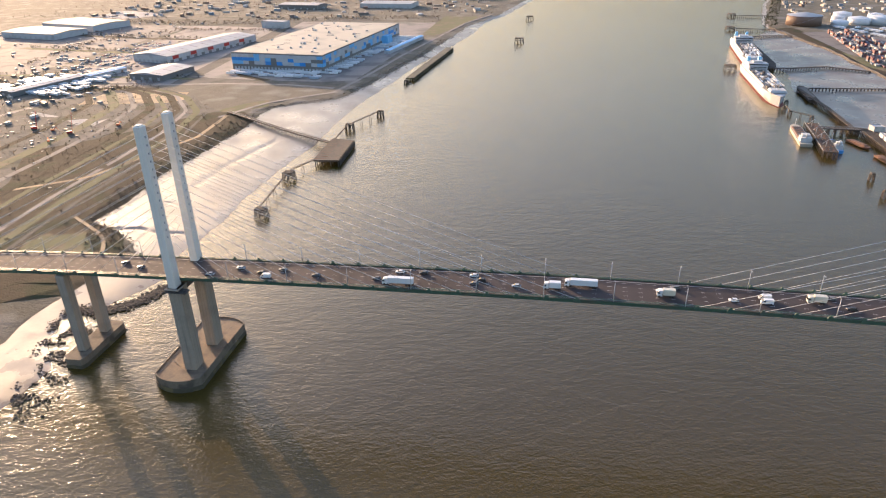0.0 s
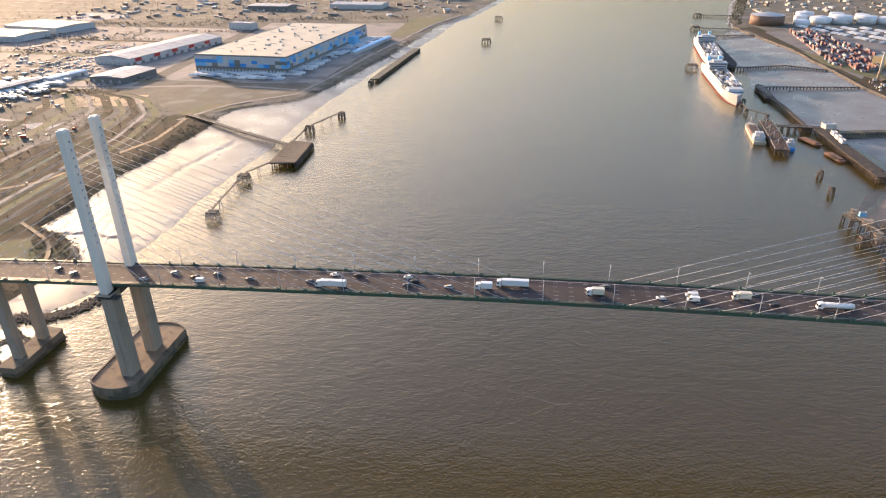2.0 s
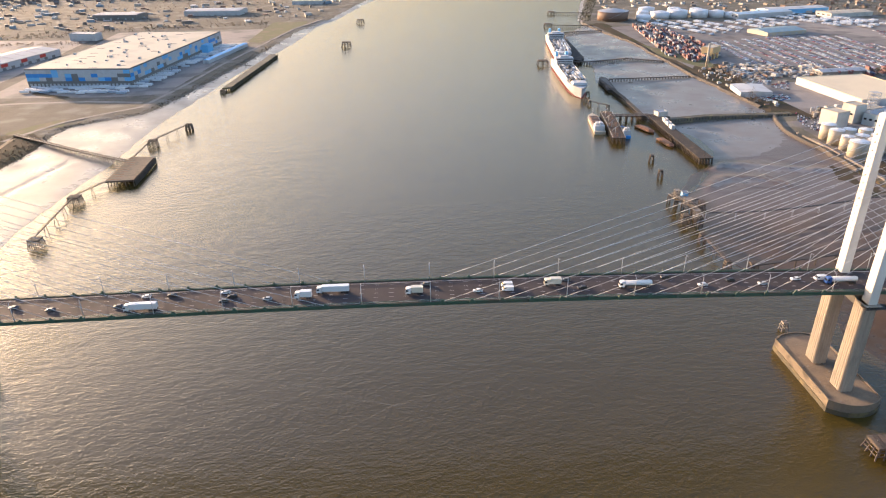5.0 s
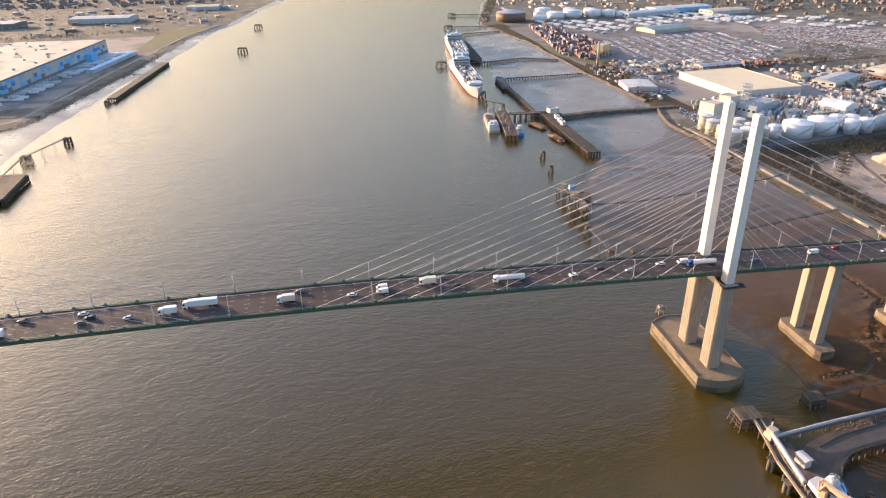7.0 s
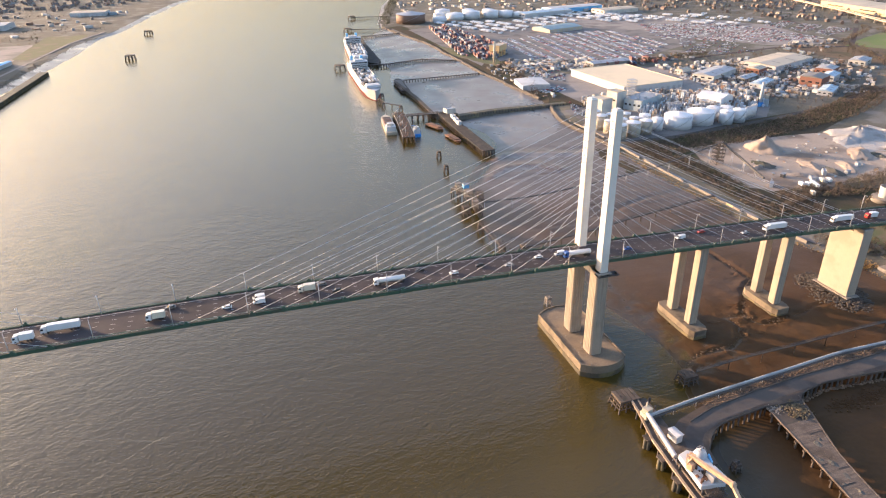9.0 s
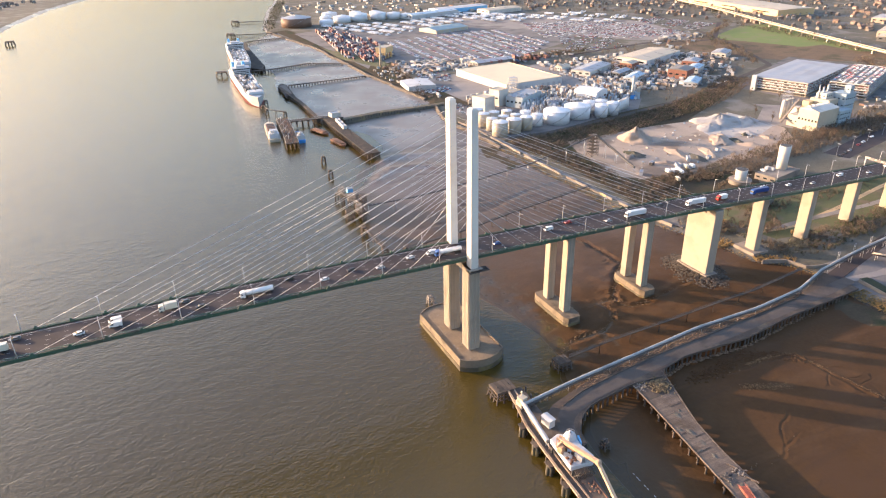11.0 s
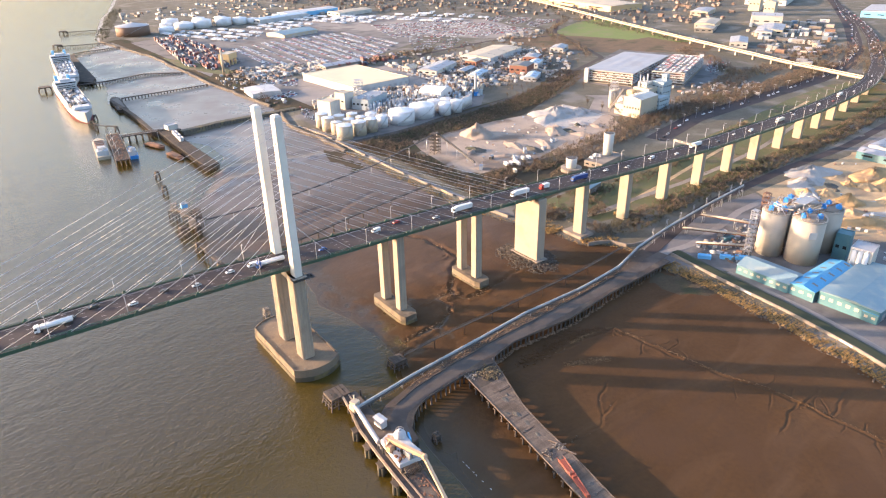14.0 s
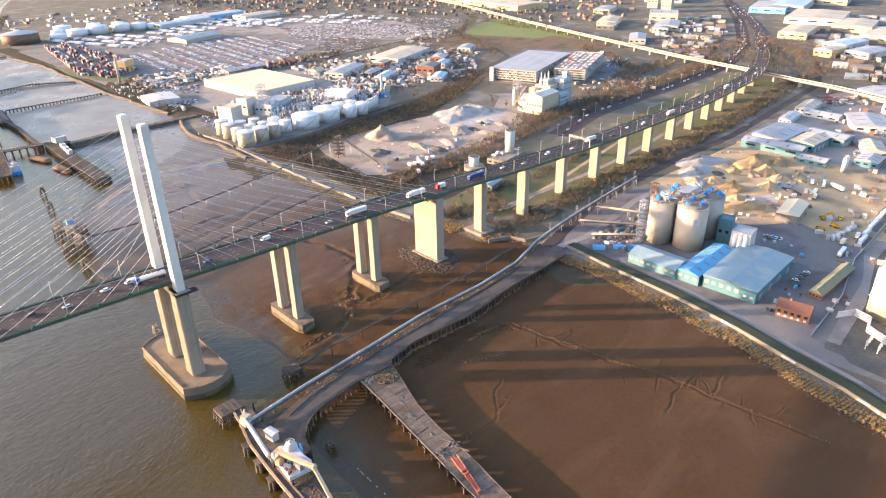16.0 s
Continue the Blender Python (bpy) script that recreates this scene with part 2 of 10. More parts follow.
M = dict(
    streaked=streaked_concrete(),
    water=water_surface(),
    land=surf("rough_land", (0.130, 0.114, 0.084), (0.074, 0.070, 0.048), 18, 0.95, bump=0.6, c=(0.165, 0.152, 0.130)),
    mud=mud_surface(),
    slick=surf("slick_mud", (0.160, 0.136, 0.116), (0.190, 0.162, 0.140), 40, 0.22, bump=0.04, rough2=0.46, fine=2.5, c=(0.115, 0.094, 0.078)),
    bed=surf("river_bed", (0.10, 0.07, 0.045), (0.12, 0.09, 0.06), 20, 0.9),
    grass=surf("mown_grass", (0.078, 0.088, 0.030), (0.104, 0.104, 0.042), 9, 0.95, bump=0.1, c=(0.135, 0.104, 0.060)),
    yard=surf("yard_concrete", (0.27, 0.24, 0.215), (0.20, 0.18, 0.165), 20, 0.9, c=(0.135, 0.122, 0.112)),
    tarmac=surf("old_tarmac", (0.135, 0.125, 0.118), (0.175, 0.160, 0.150), 14, 0.9, c=(0.095, 0.087, 0.082)),
    sand=surf("quarry_sand", (0.48, 0.350, 0.195), (0.36, 0.260, 0.145), 14, 0.95, bump=0.4, c=(0.25, 0.185, 0.115)),
    ochre=surf("ochre_sand", (0.47, 0.310, 0.135), (0.36, 0.240, 0.110), 7, 0.95, bump=0.5, c=(0.27, 0.190, 0.11)),
    dust=surf("dusty_pink_yard", (0.37, 0.302, 0.238), (0.275, 0.220, 0.172), 16, 0.95, bump=0.4, c=(0.175, 0.132, 0.098)),
    heath=surf("russet_rough_ground", (0.185, 0.130, 0.082), (0.130, 0.096, 0.064), 18, 0.95, bump=0.4, c=(0.095, 0.085, 0.050), spec=0.15),
    plant=surf("yellow_plant_paint", (0.70, 0.42, 0.03), (0.58, 0.35, 0.04), 3, 0.55, c=(0.40, 0.25, 0.06)),
    field=surf("green_field", (0.120, 0.165, 0.036), (0.145, 0.180, 0.045), 20, 0.95, c=(0.165, 0.160, 0.066)),
    roofblue=surf("blue_sheet_roof", (0.075, 0.27, 0.50), (0.11, 0.34, 0.55), 5, 0.55, c=(0.16, 0.36, 0.50)),
    earth=surf("bare_earth", (0.136, 0.127, 0.110), (0.084, 0.081, 0.068), 20, 0.95, bump=0.4, c=(0.060, 0.063, 0.046), spec=0.25),
    scrub=surf("scrub_ground", (0.062, 0.050, 0.034), (0.088, 0.070, 0.045), 16, 0.95, bump=0.6, c=(0.052, 0.055, 0.030), spec=0.08),
    asphalt=surf("road_asphalt", (0.052, 0.042, 0.041), (0.070, 0.056, 0.053), 12, 0.85, spec=0.25, c=(0.044, 0.036, 0.035)),
    paint=surf("road_paint", (0.55, 0.53, 0.50), (0.44, 0.42, 0.40), 3, 0.7),
    green=surf("green_steel_paint", (0.040, 0.085, 0.055), (0.055, 0.105, 0.068), 5, 0.5, c=(0.070, 0.085, 0.060)),
    white=surf("white_steel_paint", (0.76, 0.725, 0.645), (0.71, 0.68, 0.605), 9, 0.5, c=(0.65, 0.615, 0.545)),
    conc=surf("pale_concrete", (0.35, 0.30, 0.23), (0.31, 0.265, 0.205), 5, 0.85, bump=0.02, fine=0.7, c=(0.275, 0.235, 0.18)),
    conc2=surf("weathered_concrete", (0.26, 0.225, 0.185), (0.205, 0.178, 0.150), 5, 0.9, bump=0.03, c=(0.165, 0.142, 0.120)),
    grimy=surf("grimy_concrete", (0.215, 0.168, 0.112), (0.140, 0.112, 0.080), 4, 0.9, bump=0.04, fine=0.6, c=(0.085, 0.068, 0.050)),
    tide=surf("tide_stained_concrete", (0.095, 0.078, 0.046), (0.058, 0.050, 0.032), 3, 0.7, bump=0.05, c=(0.150, 0.118, 0.050)),
    cable=surf("cable_sheath", (0.70, 0.69, 0.68), (0.62, 0.61, 0.60), 6, 0.45),
    steel=surf("galvanised_steel", (0.46, 0.46, 0.46), (0.36, 0.36, 0.37), 2, 0.45, metal=0.4),
    # dark steel, also the colour put in for shade inside the car parks
    dark=surf("dark_steel_and_shade", (0.055, 0.052, 0.050), (0.085, 0.075, 0.066), 2, 0.6),
    rubber=surf("tyre_rubber", (0.022, 0.022, 0.022), (0.03, 0.03, 0.03), 1, 0.8),
    glass=surf("dark_glazing", (0.020, 0.024, 0.028), (0.03, 0.034, 0.038), 1, 0.12),
    timber=surf("wet_timber", (0.105, 0.080, 0.060), (0.070, 0.054, 0.042), 2, 0.85, bump=0.05, c=(0.055, 0.048, 0.038), per=0.3),
    rock=surf("riprap_rock", (0.095, 0.075, 0.055), (0.055, 0.046, 0.037), 2, 0.9, island=0.4),
    sheetgrey=surf("grey_sheet_roof", (0.38, 0.39, 0.41), (0.31, 0.32, 0.34), 12, 0.55, c=(0.31, 0.31, 0.32)),
    sheetcream=surf("cream_sheet_roof", (0.50, 0.435, 0.325), (0.455, 0.395, 0.30), 20, 0.7, c=(0.41, 0.36, 0.275)),
    wallwhite=surf("white_cladding", (0.53, 0.53, 0.525), (0.46, 0.46, 0.46), 8, 0.6, c=(0.41, 0.405, 0.40)),
    wallblue=surf("blue_cladding", (0.045, 0.22, 0.60), (0.06, 0.28, 0.66), 9, 0.5),
    skyblue=surf("pale_blue_cladding", (0.16, 0.42, 0.72), (0.20, 0.48, 0.76), 9, 0.5),
    skyroof=surf("pale_blue_sheet_roof", (0.34, 0.45, 0.55), (0.40, 0.50, 0.58), 9, 0.55, c=(0.46, 0.52, 0.56)),
    walldark=surf("dark_cladding", (0.155, 0.150, 0.140), (0.20, 0.19, 0.175), 9, 0.6),
    teal=surf("teal_cladding", (0.075, 0.180, 0.215), (0.105, 0.225, 0.260), 7, 0.55, c=(0.13, 0.22, 0.245)),
    tealroof=surf("weathered_teal_roof", (0.165, 0.25, 0.295), (0.21, 0.295, 0.335), 6, 0.6, c=(0.27, 0.32, 0.32)),
    paleblue=surf("pale_blue_grey_cladding", (0.30, 0.37, 0.41), (0.36, 0.42, 0.45), 7, 0.6, c=(0.42, 0.45, 0.46)),
    brick=surf("red_brick", (0.27, 0.125, 0.085), (0.215, 0.100, 0.070), 2, 0.85),
    brown=surf("brown_tile", (0.15, 0.072, 0.050), (0.11, 0.056, 0.042), 2, 0.85),
    creamroof=surf("yellow_cream_roof", (0.68, 0.57, 0.38), (0.64, 0.535, 0.36), 26, 0.7, c=(0.60, 0.505, 0.345)),
    tank=surf("white_tank_steel", (0.72, 0.73, 0.74), (0.66, 0.67, 0.68), 12, 0.45, c=(0.60, 0.59, 0.58)),
    silo=surf("silo_concrete", (0.46, 0.415, 0.345), (0.42, 0.38, 0.32), 9, 0.85, c=(0.39, 0.35, 0.295)),
    rust=surf("rusty_steel", (0.22, 0.105, 0.055), (0.15, 0.080, 0.048), 3, 0.8, c=(0.10, 0.065, 0.045)),
    orange=surf("orange_paint", (0.72, 0.16, 0.04), (0.62, 0.14, 0.04), 4, 0.55),
    red=surf("red_paint", (0.48, 0.045, 0.030), (0.40, 0.04, 0.03), 4, 0.5),
    yellow=surf("buff_paint_and_sunlit_wall", (0.60, 0.44, 0.22), (0.53, 0.39, 0.20), 4, 0.55),
    cream=surf("cream_paint", (0.49, 0.43, 0.325), (0.43, 0.375, 0.285), 6, 0.6),
    lime=surf("lime_dusted_render", (0.58, 0.56, 0.50), (0.50, 0.48, 0.43), 8, 0.85, c=(0.43, 0.41, 0.37)),
    limepile=surf("chalk_and_pool_glint", (0.42, 0.395, 0.365), (0.33, 0.31, 0.285), 7, 0.95, bump=0.4, c=(0.27, 0.245, 0.215)),
    cars=choice("parked_paint", [(0.70, 0.71, 0.72), (0.68, 0.70, 0.72), (0.66, 0.66, 0.66), (0.13, 0.13, 0.14), (0.32, 0.33, 0.35), (0.70, 0.70, 0.69), (0.035, 0.037, 0.042), (0.34, 0.05, 0.04), (0.26, 0.04, 0.04), (0.66, 0.67, 0.68), (0.06, 0.11, 0.24), (0.48, 0.49, 0.50)], 0.3),
    boxes=choice("container_paint", [(0.17, 0.062, 0.055), (0.11, 0.12, 0.14), (0.19, 0.088, 0.066), (0.36, 0.35, 0.34), (0.09, 0.13, 0.20), (0.155, 0.056, 0.055), (0.15, 0.145, 0.155), (0.14, 0.062, 0.062)], 0.6),
    trailers=choice("trailer_paint", [(0.72, 0.73, 0.74), (0.66, 0.68, 0.70), (0.40, 0.46, 0.54), (0.76, 0.76, 0.76), (0.55, 0.57, 0.60)], 0.5),
    houses=choice("house_brick", [(0.19, 0.135, 0.105), (0.23, 0.175, 0.14), (0.28, 0.24, 0.20), (0.36, 0.34, 0.31)], 0.85),
    roofs=choice("house_tile", [(0.18, 0.120, 0.092), (0.14, 0.110, 0.092), (0.22, 0.150, 0.112), (0.13, 0.122, 0.115)], 0.85),
    sheds=choice("shed_sheet", [(0.46, 0.45, 0.44), (0.30, 0.29, 0.28), (0.44, 0.39, 0.32), (0.20, 0.17, 0.145), (0.24, 0.29, 0.34), (0.36, 0.34, 0.31), (0.22, 0.14, 0.10), (0.52, 0.50, 0.47), (0.15, 0.14, 0.13)], 0.6),
    twig=surf("bare_twigs", (0.182, 0.134, 0.090), (0.132, 0.100, 0.070), 12, 0.95, island=0.3, c=(0.105, 0.096, 0.058)),
    leaf=surf("evergreen_leaf", (0.042, 0.052, 0.022), (0.070, 0.074, 0.030), 10, 0.8, island=0.45),
    ivy=surf("tawny_reed", (0.42, 0.275, 0.095), (0.26, 0.180, 0.070), 8, 0.95, island=0.4),
    pier=surf("old_black_timber", (0.052, 0.042, 0.034), (0.036, 0.030, 0.026), 4, 0.95, bump=0.05, c=(0.090, 0.068, 0.048)),
    boot=surf("dull_red_antifouling", (0.24, 0.060, 0.045), (0.19, 0.052, 0.042), 5, 0.7),
    bark=surf("bark", (0.075, 0.055, 0.040), (0.050, 0.038, 0.030), 1, 0.95),
)

# ---- building blocks ----


def part(name, bm, material, parent=None, label="", kind=""):
    """Links a bmesh as one mesh object, under a thing or a part."""
    me = bpy.data.meshes.new(name)
    bm.to_mesh(me)
    bm.free()
    for m in material if isinstance(material, (list, tuple)) else [material]:
        me.materials.append(M[m] if isinstance(m, str) else m)
    ob = new(name, me)
    ob.parent = parent
    return tagged(ob, label=label, kind=kind)


def shared(name, me, parent, m):
    ob = new(name, me)
    ob.parent = parent
    ob.matrix_basis = m
    return ob


def thing(name, label, category, x=0, y=0, z=0, rz=0, group="", kind=""):
    ob = new(name)
    ob.matrix_basis = pose(x, y, z, 0, 0, rz)
    return tagged(ob, label, category, group, kind)


def faces(bm, co, fs, mi=0, smooth=False):
    vs = [bm.verts.new(c) for c in co]
    for f in fs:
        fc = bm.faces.new([vs[i] for i in f])
        fc.material_index, fc.smooth = mi, smooth
    return vs


def blk(bm, cx, cy, z0, sx, sy, sz, rz=0.0, mi=0, taper=1.0):
    """A block standing on z0, centred on cx, cy, turned rz degrees; taper narrows the top."""
    c, s = math.cos(radians(rz)), math.sin(radians(rz))
    co = []
    for k, z in ((1, z0), (taper, z0 + sz)):
        for dx, dy in ((-1, -1), (1, -1), (1, 1), (-1, 1)):
            x, y = dx * sx / 2 * k, dy * sy / 2 * k
            co.append((cx + x * c - y * s, cy + x * s + y * c, z))
    return faces(bm, co, ((3, 2, 1, 0), (4, 5, 6, 7), (0, 1, 5, 4), (1, 2, 6, 5), (2, 3, 7, 6), (3, 0, 4, 7)), mi)


def cyl(bm, p0, p1, r0, r1=None, n=10, mi=0, smooth=True):
    p0, p1 = Vector(p0), Vector(p1)
    r1 = r0 if r1 is None else r1
    ax = (p1 - p0).normalized()
    u = ax.orthogonal().normalized()
    v = ax.cross(u)
    co = [p + (u * math.cos(2 * math.pi * i / n) + v * math.sin(2 * math.pi * i / n)) * r for p, r in ((p0, r0), (p1, r1)) for i in range(n)]
    vs = faces(bm, co, [(i, (i + 1) % n, n + (i + 1) % n, n + i) for i in range(n)], mi, smooth)
    for ring, rev in ((vs[:n], True), (vs[n:], False)):
        f = bm.faces.new(list(reversed(ring)) if rev else ring)
        f.material_index = mi
    return vs


def prism(bm, poly, z0, z1, mi=0, scale=1.0):
    """An upright prism on a plan outline (counterclockwise)."""
    n = len(poly)
    ax, ay = sum(p[0] for p in poly) / n, sum(p[1] for p in poly) / n
    co = [(x, y, z0) for x, y in poly] + [(ax + (x - ax) * scale, ay + (y - ay) * scale, z1) for x, y in poly]
    faces(bm, co, [tuple(reversed(range(n))), tuple(range(n, 2 * n))] + [(i, (i + 1) % n, n + (i + 1) % n, n + i) for i in range(n)], mi)


def sweep(bm, path, section, mi=0, close=True):
    """A section of (side, up) points carried along a path of (x, y, z); side is to the right of travel."""
    n, k = len(path), len(section)
    rings = []
    for i, p in enumerate(path):
        a, b = Vector(path[max(0, i - 1)]), Vector(path[min(n - 1, i + 1)])
        d = (b - a).xy.normalized()
        rings.append([bm.verts.new((p[0] + d.y * s, p[1] - d.x * s, p[2] + u)) for s, u in section])
    for i in range(n - 1):
        for j in range(k if close else k - 1):
            f = bm.faces.new((rings[i][j], rings[i + 1][j], rings[i + 1][(j + 1) % k], rings[i][(j + 1) % k]))
            f.material_index = mi
    if close:
        bm.faces.new(rings[0])
        bm.faces.new(list(reversed(rings[-1])))


def mend(bm):
    bmesh.ops.recalc_face_normals(bm, faces=bm.faces)
    return bm


def along(pts, step):
    """Points every step metres along a polyline."""
    out, left = [], 0.0
    for a, b in zip(pts, pts[1:]):
        a, b = Vector(a), Vector(b)
        ln = (b - a).length
        s = left
        while s < ln:
            out.append(tuple(a + (b - a) * (s / ln)))
            s += step
        left = s - ln
    out.append(tuple(pts[-1]))
    return out


def interp(x, table):
    return float(np.interp(x, [r[0] for r in table], [r[1] for r in table]))


# ---- ground, mud and river ----
LAND_W = [(-520, -1500), (-420, -600), (-385, -250), (-362, -60), (-352, 15), (-356, 38), (-347, 90), (-338, 112), (-360, 139), (-387, 160), (-411, 165), (-410, 195), (-409, 235), (-416, 295),
          (-412, 321), (-407, 360), (-407, 401), (-405, 472), (-413, 525), (-398, 547), (-361, 575), (-335, 593), (-318, 675), (-305, 764), (-296, 848), (-284, 912), (-267, 1085), (-249, 1300),
          (-200, 1470), (-172, 1662), (-156, 1788), (-100, 2100), (60, 2600), (300, 3300), (500, 4900)]
TIDE_W = [(-480, -1500), (-390, -600), (-350, -250), (-315, -60), (-306, -17), (-330, 10), (-340, 30), (-330, 46), (-318, 52), (-312, 69), (-304, 88), (-310, 121), (-307, 148), (-308, 197), (-311, 248),
          (-310, 297), (-305, 361), (-301, 402), (-306, 501), (-301, 587), (-287, 726), (-279, 836), (-250, 1019), (-228, 1196), (-216, 1400), (-182, 1500), (-160, 1649), (-138, 1800), (-80, 2110), (80, 2610), (320, 3300), (520, 4900)]
LAND_E = [(380, -1500), (405, -600), (416, -380), (427, -273), (434, -255), (442, -225), (451, -187), (459, -151), (462, -111), (464, -87), (466, -59), (470, -32), (466, -14), (452, -6), (446, 12), (446, 30), (443, 44), (438, 56),
          (432, 70), (428, 92), (425, 131), (424, 168), (423, 208), (423, 256), (424, 314), (426, 364), (420, 428), (434, 470), (438, 492), (443, 520), (443, 545), (436, 627), (430, 715), (429, 851), (427, 1040),
          (405, 1187), (396, 1285), (413, 1377), (501, 1735), (552, 1883), (640, 2200), (800, 2700), (1000, 3400), (1200, 4900)]
TIDE_E = [(230, -1500), (236, -600), (238, -300), (236, -180), (238, -120), (240, -96), (246, -78), (254, -60), (262, -42), (271, -28), (272, -14), (270, 0), (266, 14), (263, 28), (259, 45), (266, 68), (270, 88), (240, 122), (226, 160), (241, 227),
          (245, 269), (270, 309), (298, 335), (322, 380), (322, 424), (304, 482), (292, 515), (294, 665), (281, 710), (309, 838), (285, 902), (302, 1052), (330, 1160), (396, 1285), (404, 1377), (492, 1738), (544, 1890), (630, 2205), (788, 2702), (985, 3402), (1180, 4900)]


def wobble(line, step=14, amount=2.2):
    """A shoreline with small irregular bays."""
    pts = along([(*p, 0) for p in line], step)
    return [(x + amount * noise.noise((x * 0.05, y * 0.05, 3.1)) * 2, y + amount * noise.noise((x * 0.05, y * 0.05, 9.7))) for x, y, _ in pts]


EDGE = dict(lw=wobble(LAND_W), tw=wobble(TIDE_W), le=wobble(LAND_E), te=wobble(TIDE_E))
PATCH = [  # plan outlines of surfaces within the land, later ones on top
    ("earth", [(-420, 130), (-430, 480), (-640, 640), (-1150, 560), (-1150, 200), (-620, 90)]),
    ("scrub", [(-352, 70), (-340, 112), (-396, 166), (-402, 301), (-398, 470), (-436, 510), (-480, 500), (-545, 385), (-600, 325), (-540, 225), (-520, 90), (-420, 60)]),
    ("earth", [(-360, 660), (-470, 690), (-640, 640), (-1100, 640), (-1150, 1400), (-500, 1400), (-330, 1130)]),
    ("yard", [(-345, 700), (-400, 686), (-600, 700), (-660, 1330), (-330, 1330), (-322, 1100)]),
    ("sand", [(-680, 520), (-546, 545), (-560, 604), (-690, 588)]),
    ("yard", [(-620, 650), (-830, 650), (-900, 1250), (-680, 1230)]),
    ("tarmac", [(-1300, 690), (-900, 690), (-900, 1250), (-1300, 1250)]),
    ("limepile", [(-1270, 1395), (-1150, 1355), (-1095, 1440), (-1170, 1500), (-1275, 1530)]),
    # next two: pale colour stands in for bright reflecting pools, and white scraps
    ("limepile", [(-720, 478), (-700, 462), (-660, 450), (-668, 468)]),
    ("limepile", [(-640, 445), (-612, 432), (-590, 440), (-620, 452)]),
    ("scrub", [(-345, 60), (-345, 112), (-373, 150), (-410, 166), (-520, 180), (-560, 60), (-420, 20)]),
    ("grass", [(-372, 112), (-385, 134), (-408, 146), (-430, 140), (-440, 110), (-400, 88)]),
    ("grass", [(-258, 1330), (-300, 1130), (-330, 1150), (-330, 1440), (-240, 1440)]),
    ("grass", [(-415, 540), (-452, 500), (-470, 520), (-430, 580)]),
    ("tarmac", [(440, 330), (446, 470), (660, 470), (700, 400), (640, 340), (450, 322)]),
    ("yard", [(480, 470), (480, 660), (720, 660), (760, 470)]),
    ("earth", [(760, 345), (720, 420), (760, 660), (980, 640), (1010, 520), (850, 380)]),
    ("scrub", [(446, 545), (436, 715), (434, 850), (431, 1030), (420, 1150), (410, 1274), (445, 1290), (452, 1100), (460, 850), (470, 720), (440, 640)]),
    ("tarmac", [(450, 700), (440, 1230), (760, 1260), (1000, 960), (900, 830), (640, 700)]),
    ("yard", [(770, 1270), (1010, 1290), (1190, 970), (1130, 720), (1000, 760)]),
    ("heath", [(1195, 380), (1050, 500), (990, 700), (1100, 720), (1170, 740), (1300, 640), (1290, 420)]),
    ("field", [(1126, 700), (1230, 755), (1306, 790), (1385, 790), (1335, 600), (1280, 450), (1238, 470), (1250, 556), (1203, 540), (1158, 662)]),
    ("scrub", [(436, 505), (484, 475), (482, 690), (505, 800), (470, 810), (442, 760), (441, 640), (446, 610), (448, 548)]),
    ("grass", [(440, 1000), (436, 880), (470, 760), (500, 800)]),
    ("scrub", [(430, 318), (500, 322), (617, 350), (748, 366), (860, 420), (885, 402), (760, 330), (644, 274), (515, 257), (466, 244), (447, 250)]),
    ("scrub", [(446, 90), (450, 250), (476, 250), (492, 200), (500, 150), (560, 140), (600, 130), (560, 84), (480, 70)]),
    ("dust", [(474, 173), (491, 285), (535, 284), (623, 286), (669, 280), (735, 290), (745, 218), (700, 160), (587, 150), (500, 150)]),
    ("limepile", [(640, 215), (655, 262), (735, 284), (742, 225), (700, 205)]),
    ("limepile", [(500, -40), (620, -36), (650, -60), (600, -64), (530, -52)]),
    ("yard", [(745, 195), (735, 245), (800, 290), (870, 250), (850, 180)]),
    ("tarmac", [(860, 260), (850, 380), (1100, 500), (1150, 340), (1000, 235)]),
    ("grass", [(490, 12), (480, 70), (600, 78), (800, 95), (1000, 120), (1120, 122), (1110, 40), (900, 15), (700, 3), (560, 2)]),
    ("tarmac", [(470, -62), (478, -30), (520, -28), (640, -26), (600, -92), (490, -95)]),
    ("tarmac", [(492, -95), (600, -92), (640, -150), (600, -290), (470, -290), (466, -215)]),
    ("sand", [(640, -30), (815, -36), (830, -95), (800, -130), (735, -135), (640, -160), (605, -130), (612, -90)]),
    ("yard", [(815, -30), (1060, -20), (1300, -110), (1200, -330), (800, -330), (800, -130), (835, -95)]),
    ("earth", [(505, -222), (560, -219), (600, -208), (630, -206), (640, -330), (470, -330), (480, -228)]),
    ("sand", [(640, -160), (735, -135), (800, -130), (800, -330), (620, -330), (622, -205)]),
    # next two outlines: sky mirrored in puddles, put in as pale ground
    ("limepile", [(722, -62), (745, -64), (748, -76), (728, -80)]),
    ("limepile", [(660, -106), (672, -108), (678, -124), (668, -132), (662, -120)]),
    ("limepile", [(690, -100), (712, -128), (726, -132), (722, -120), (704, -100)]),
]


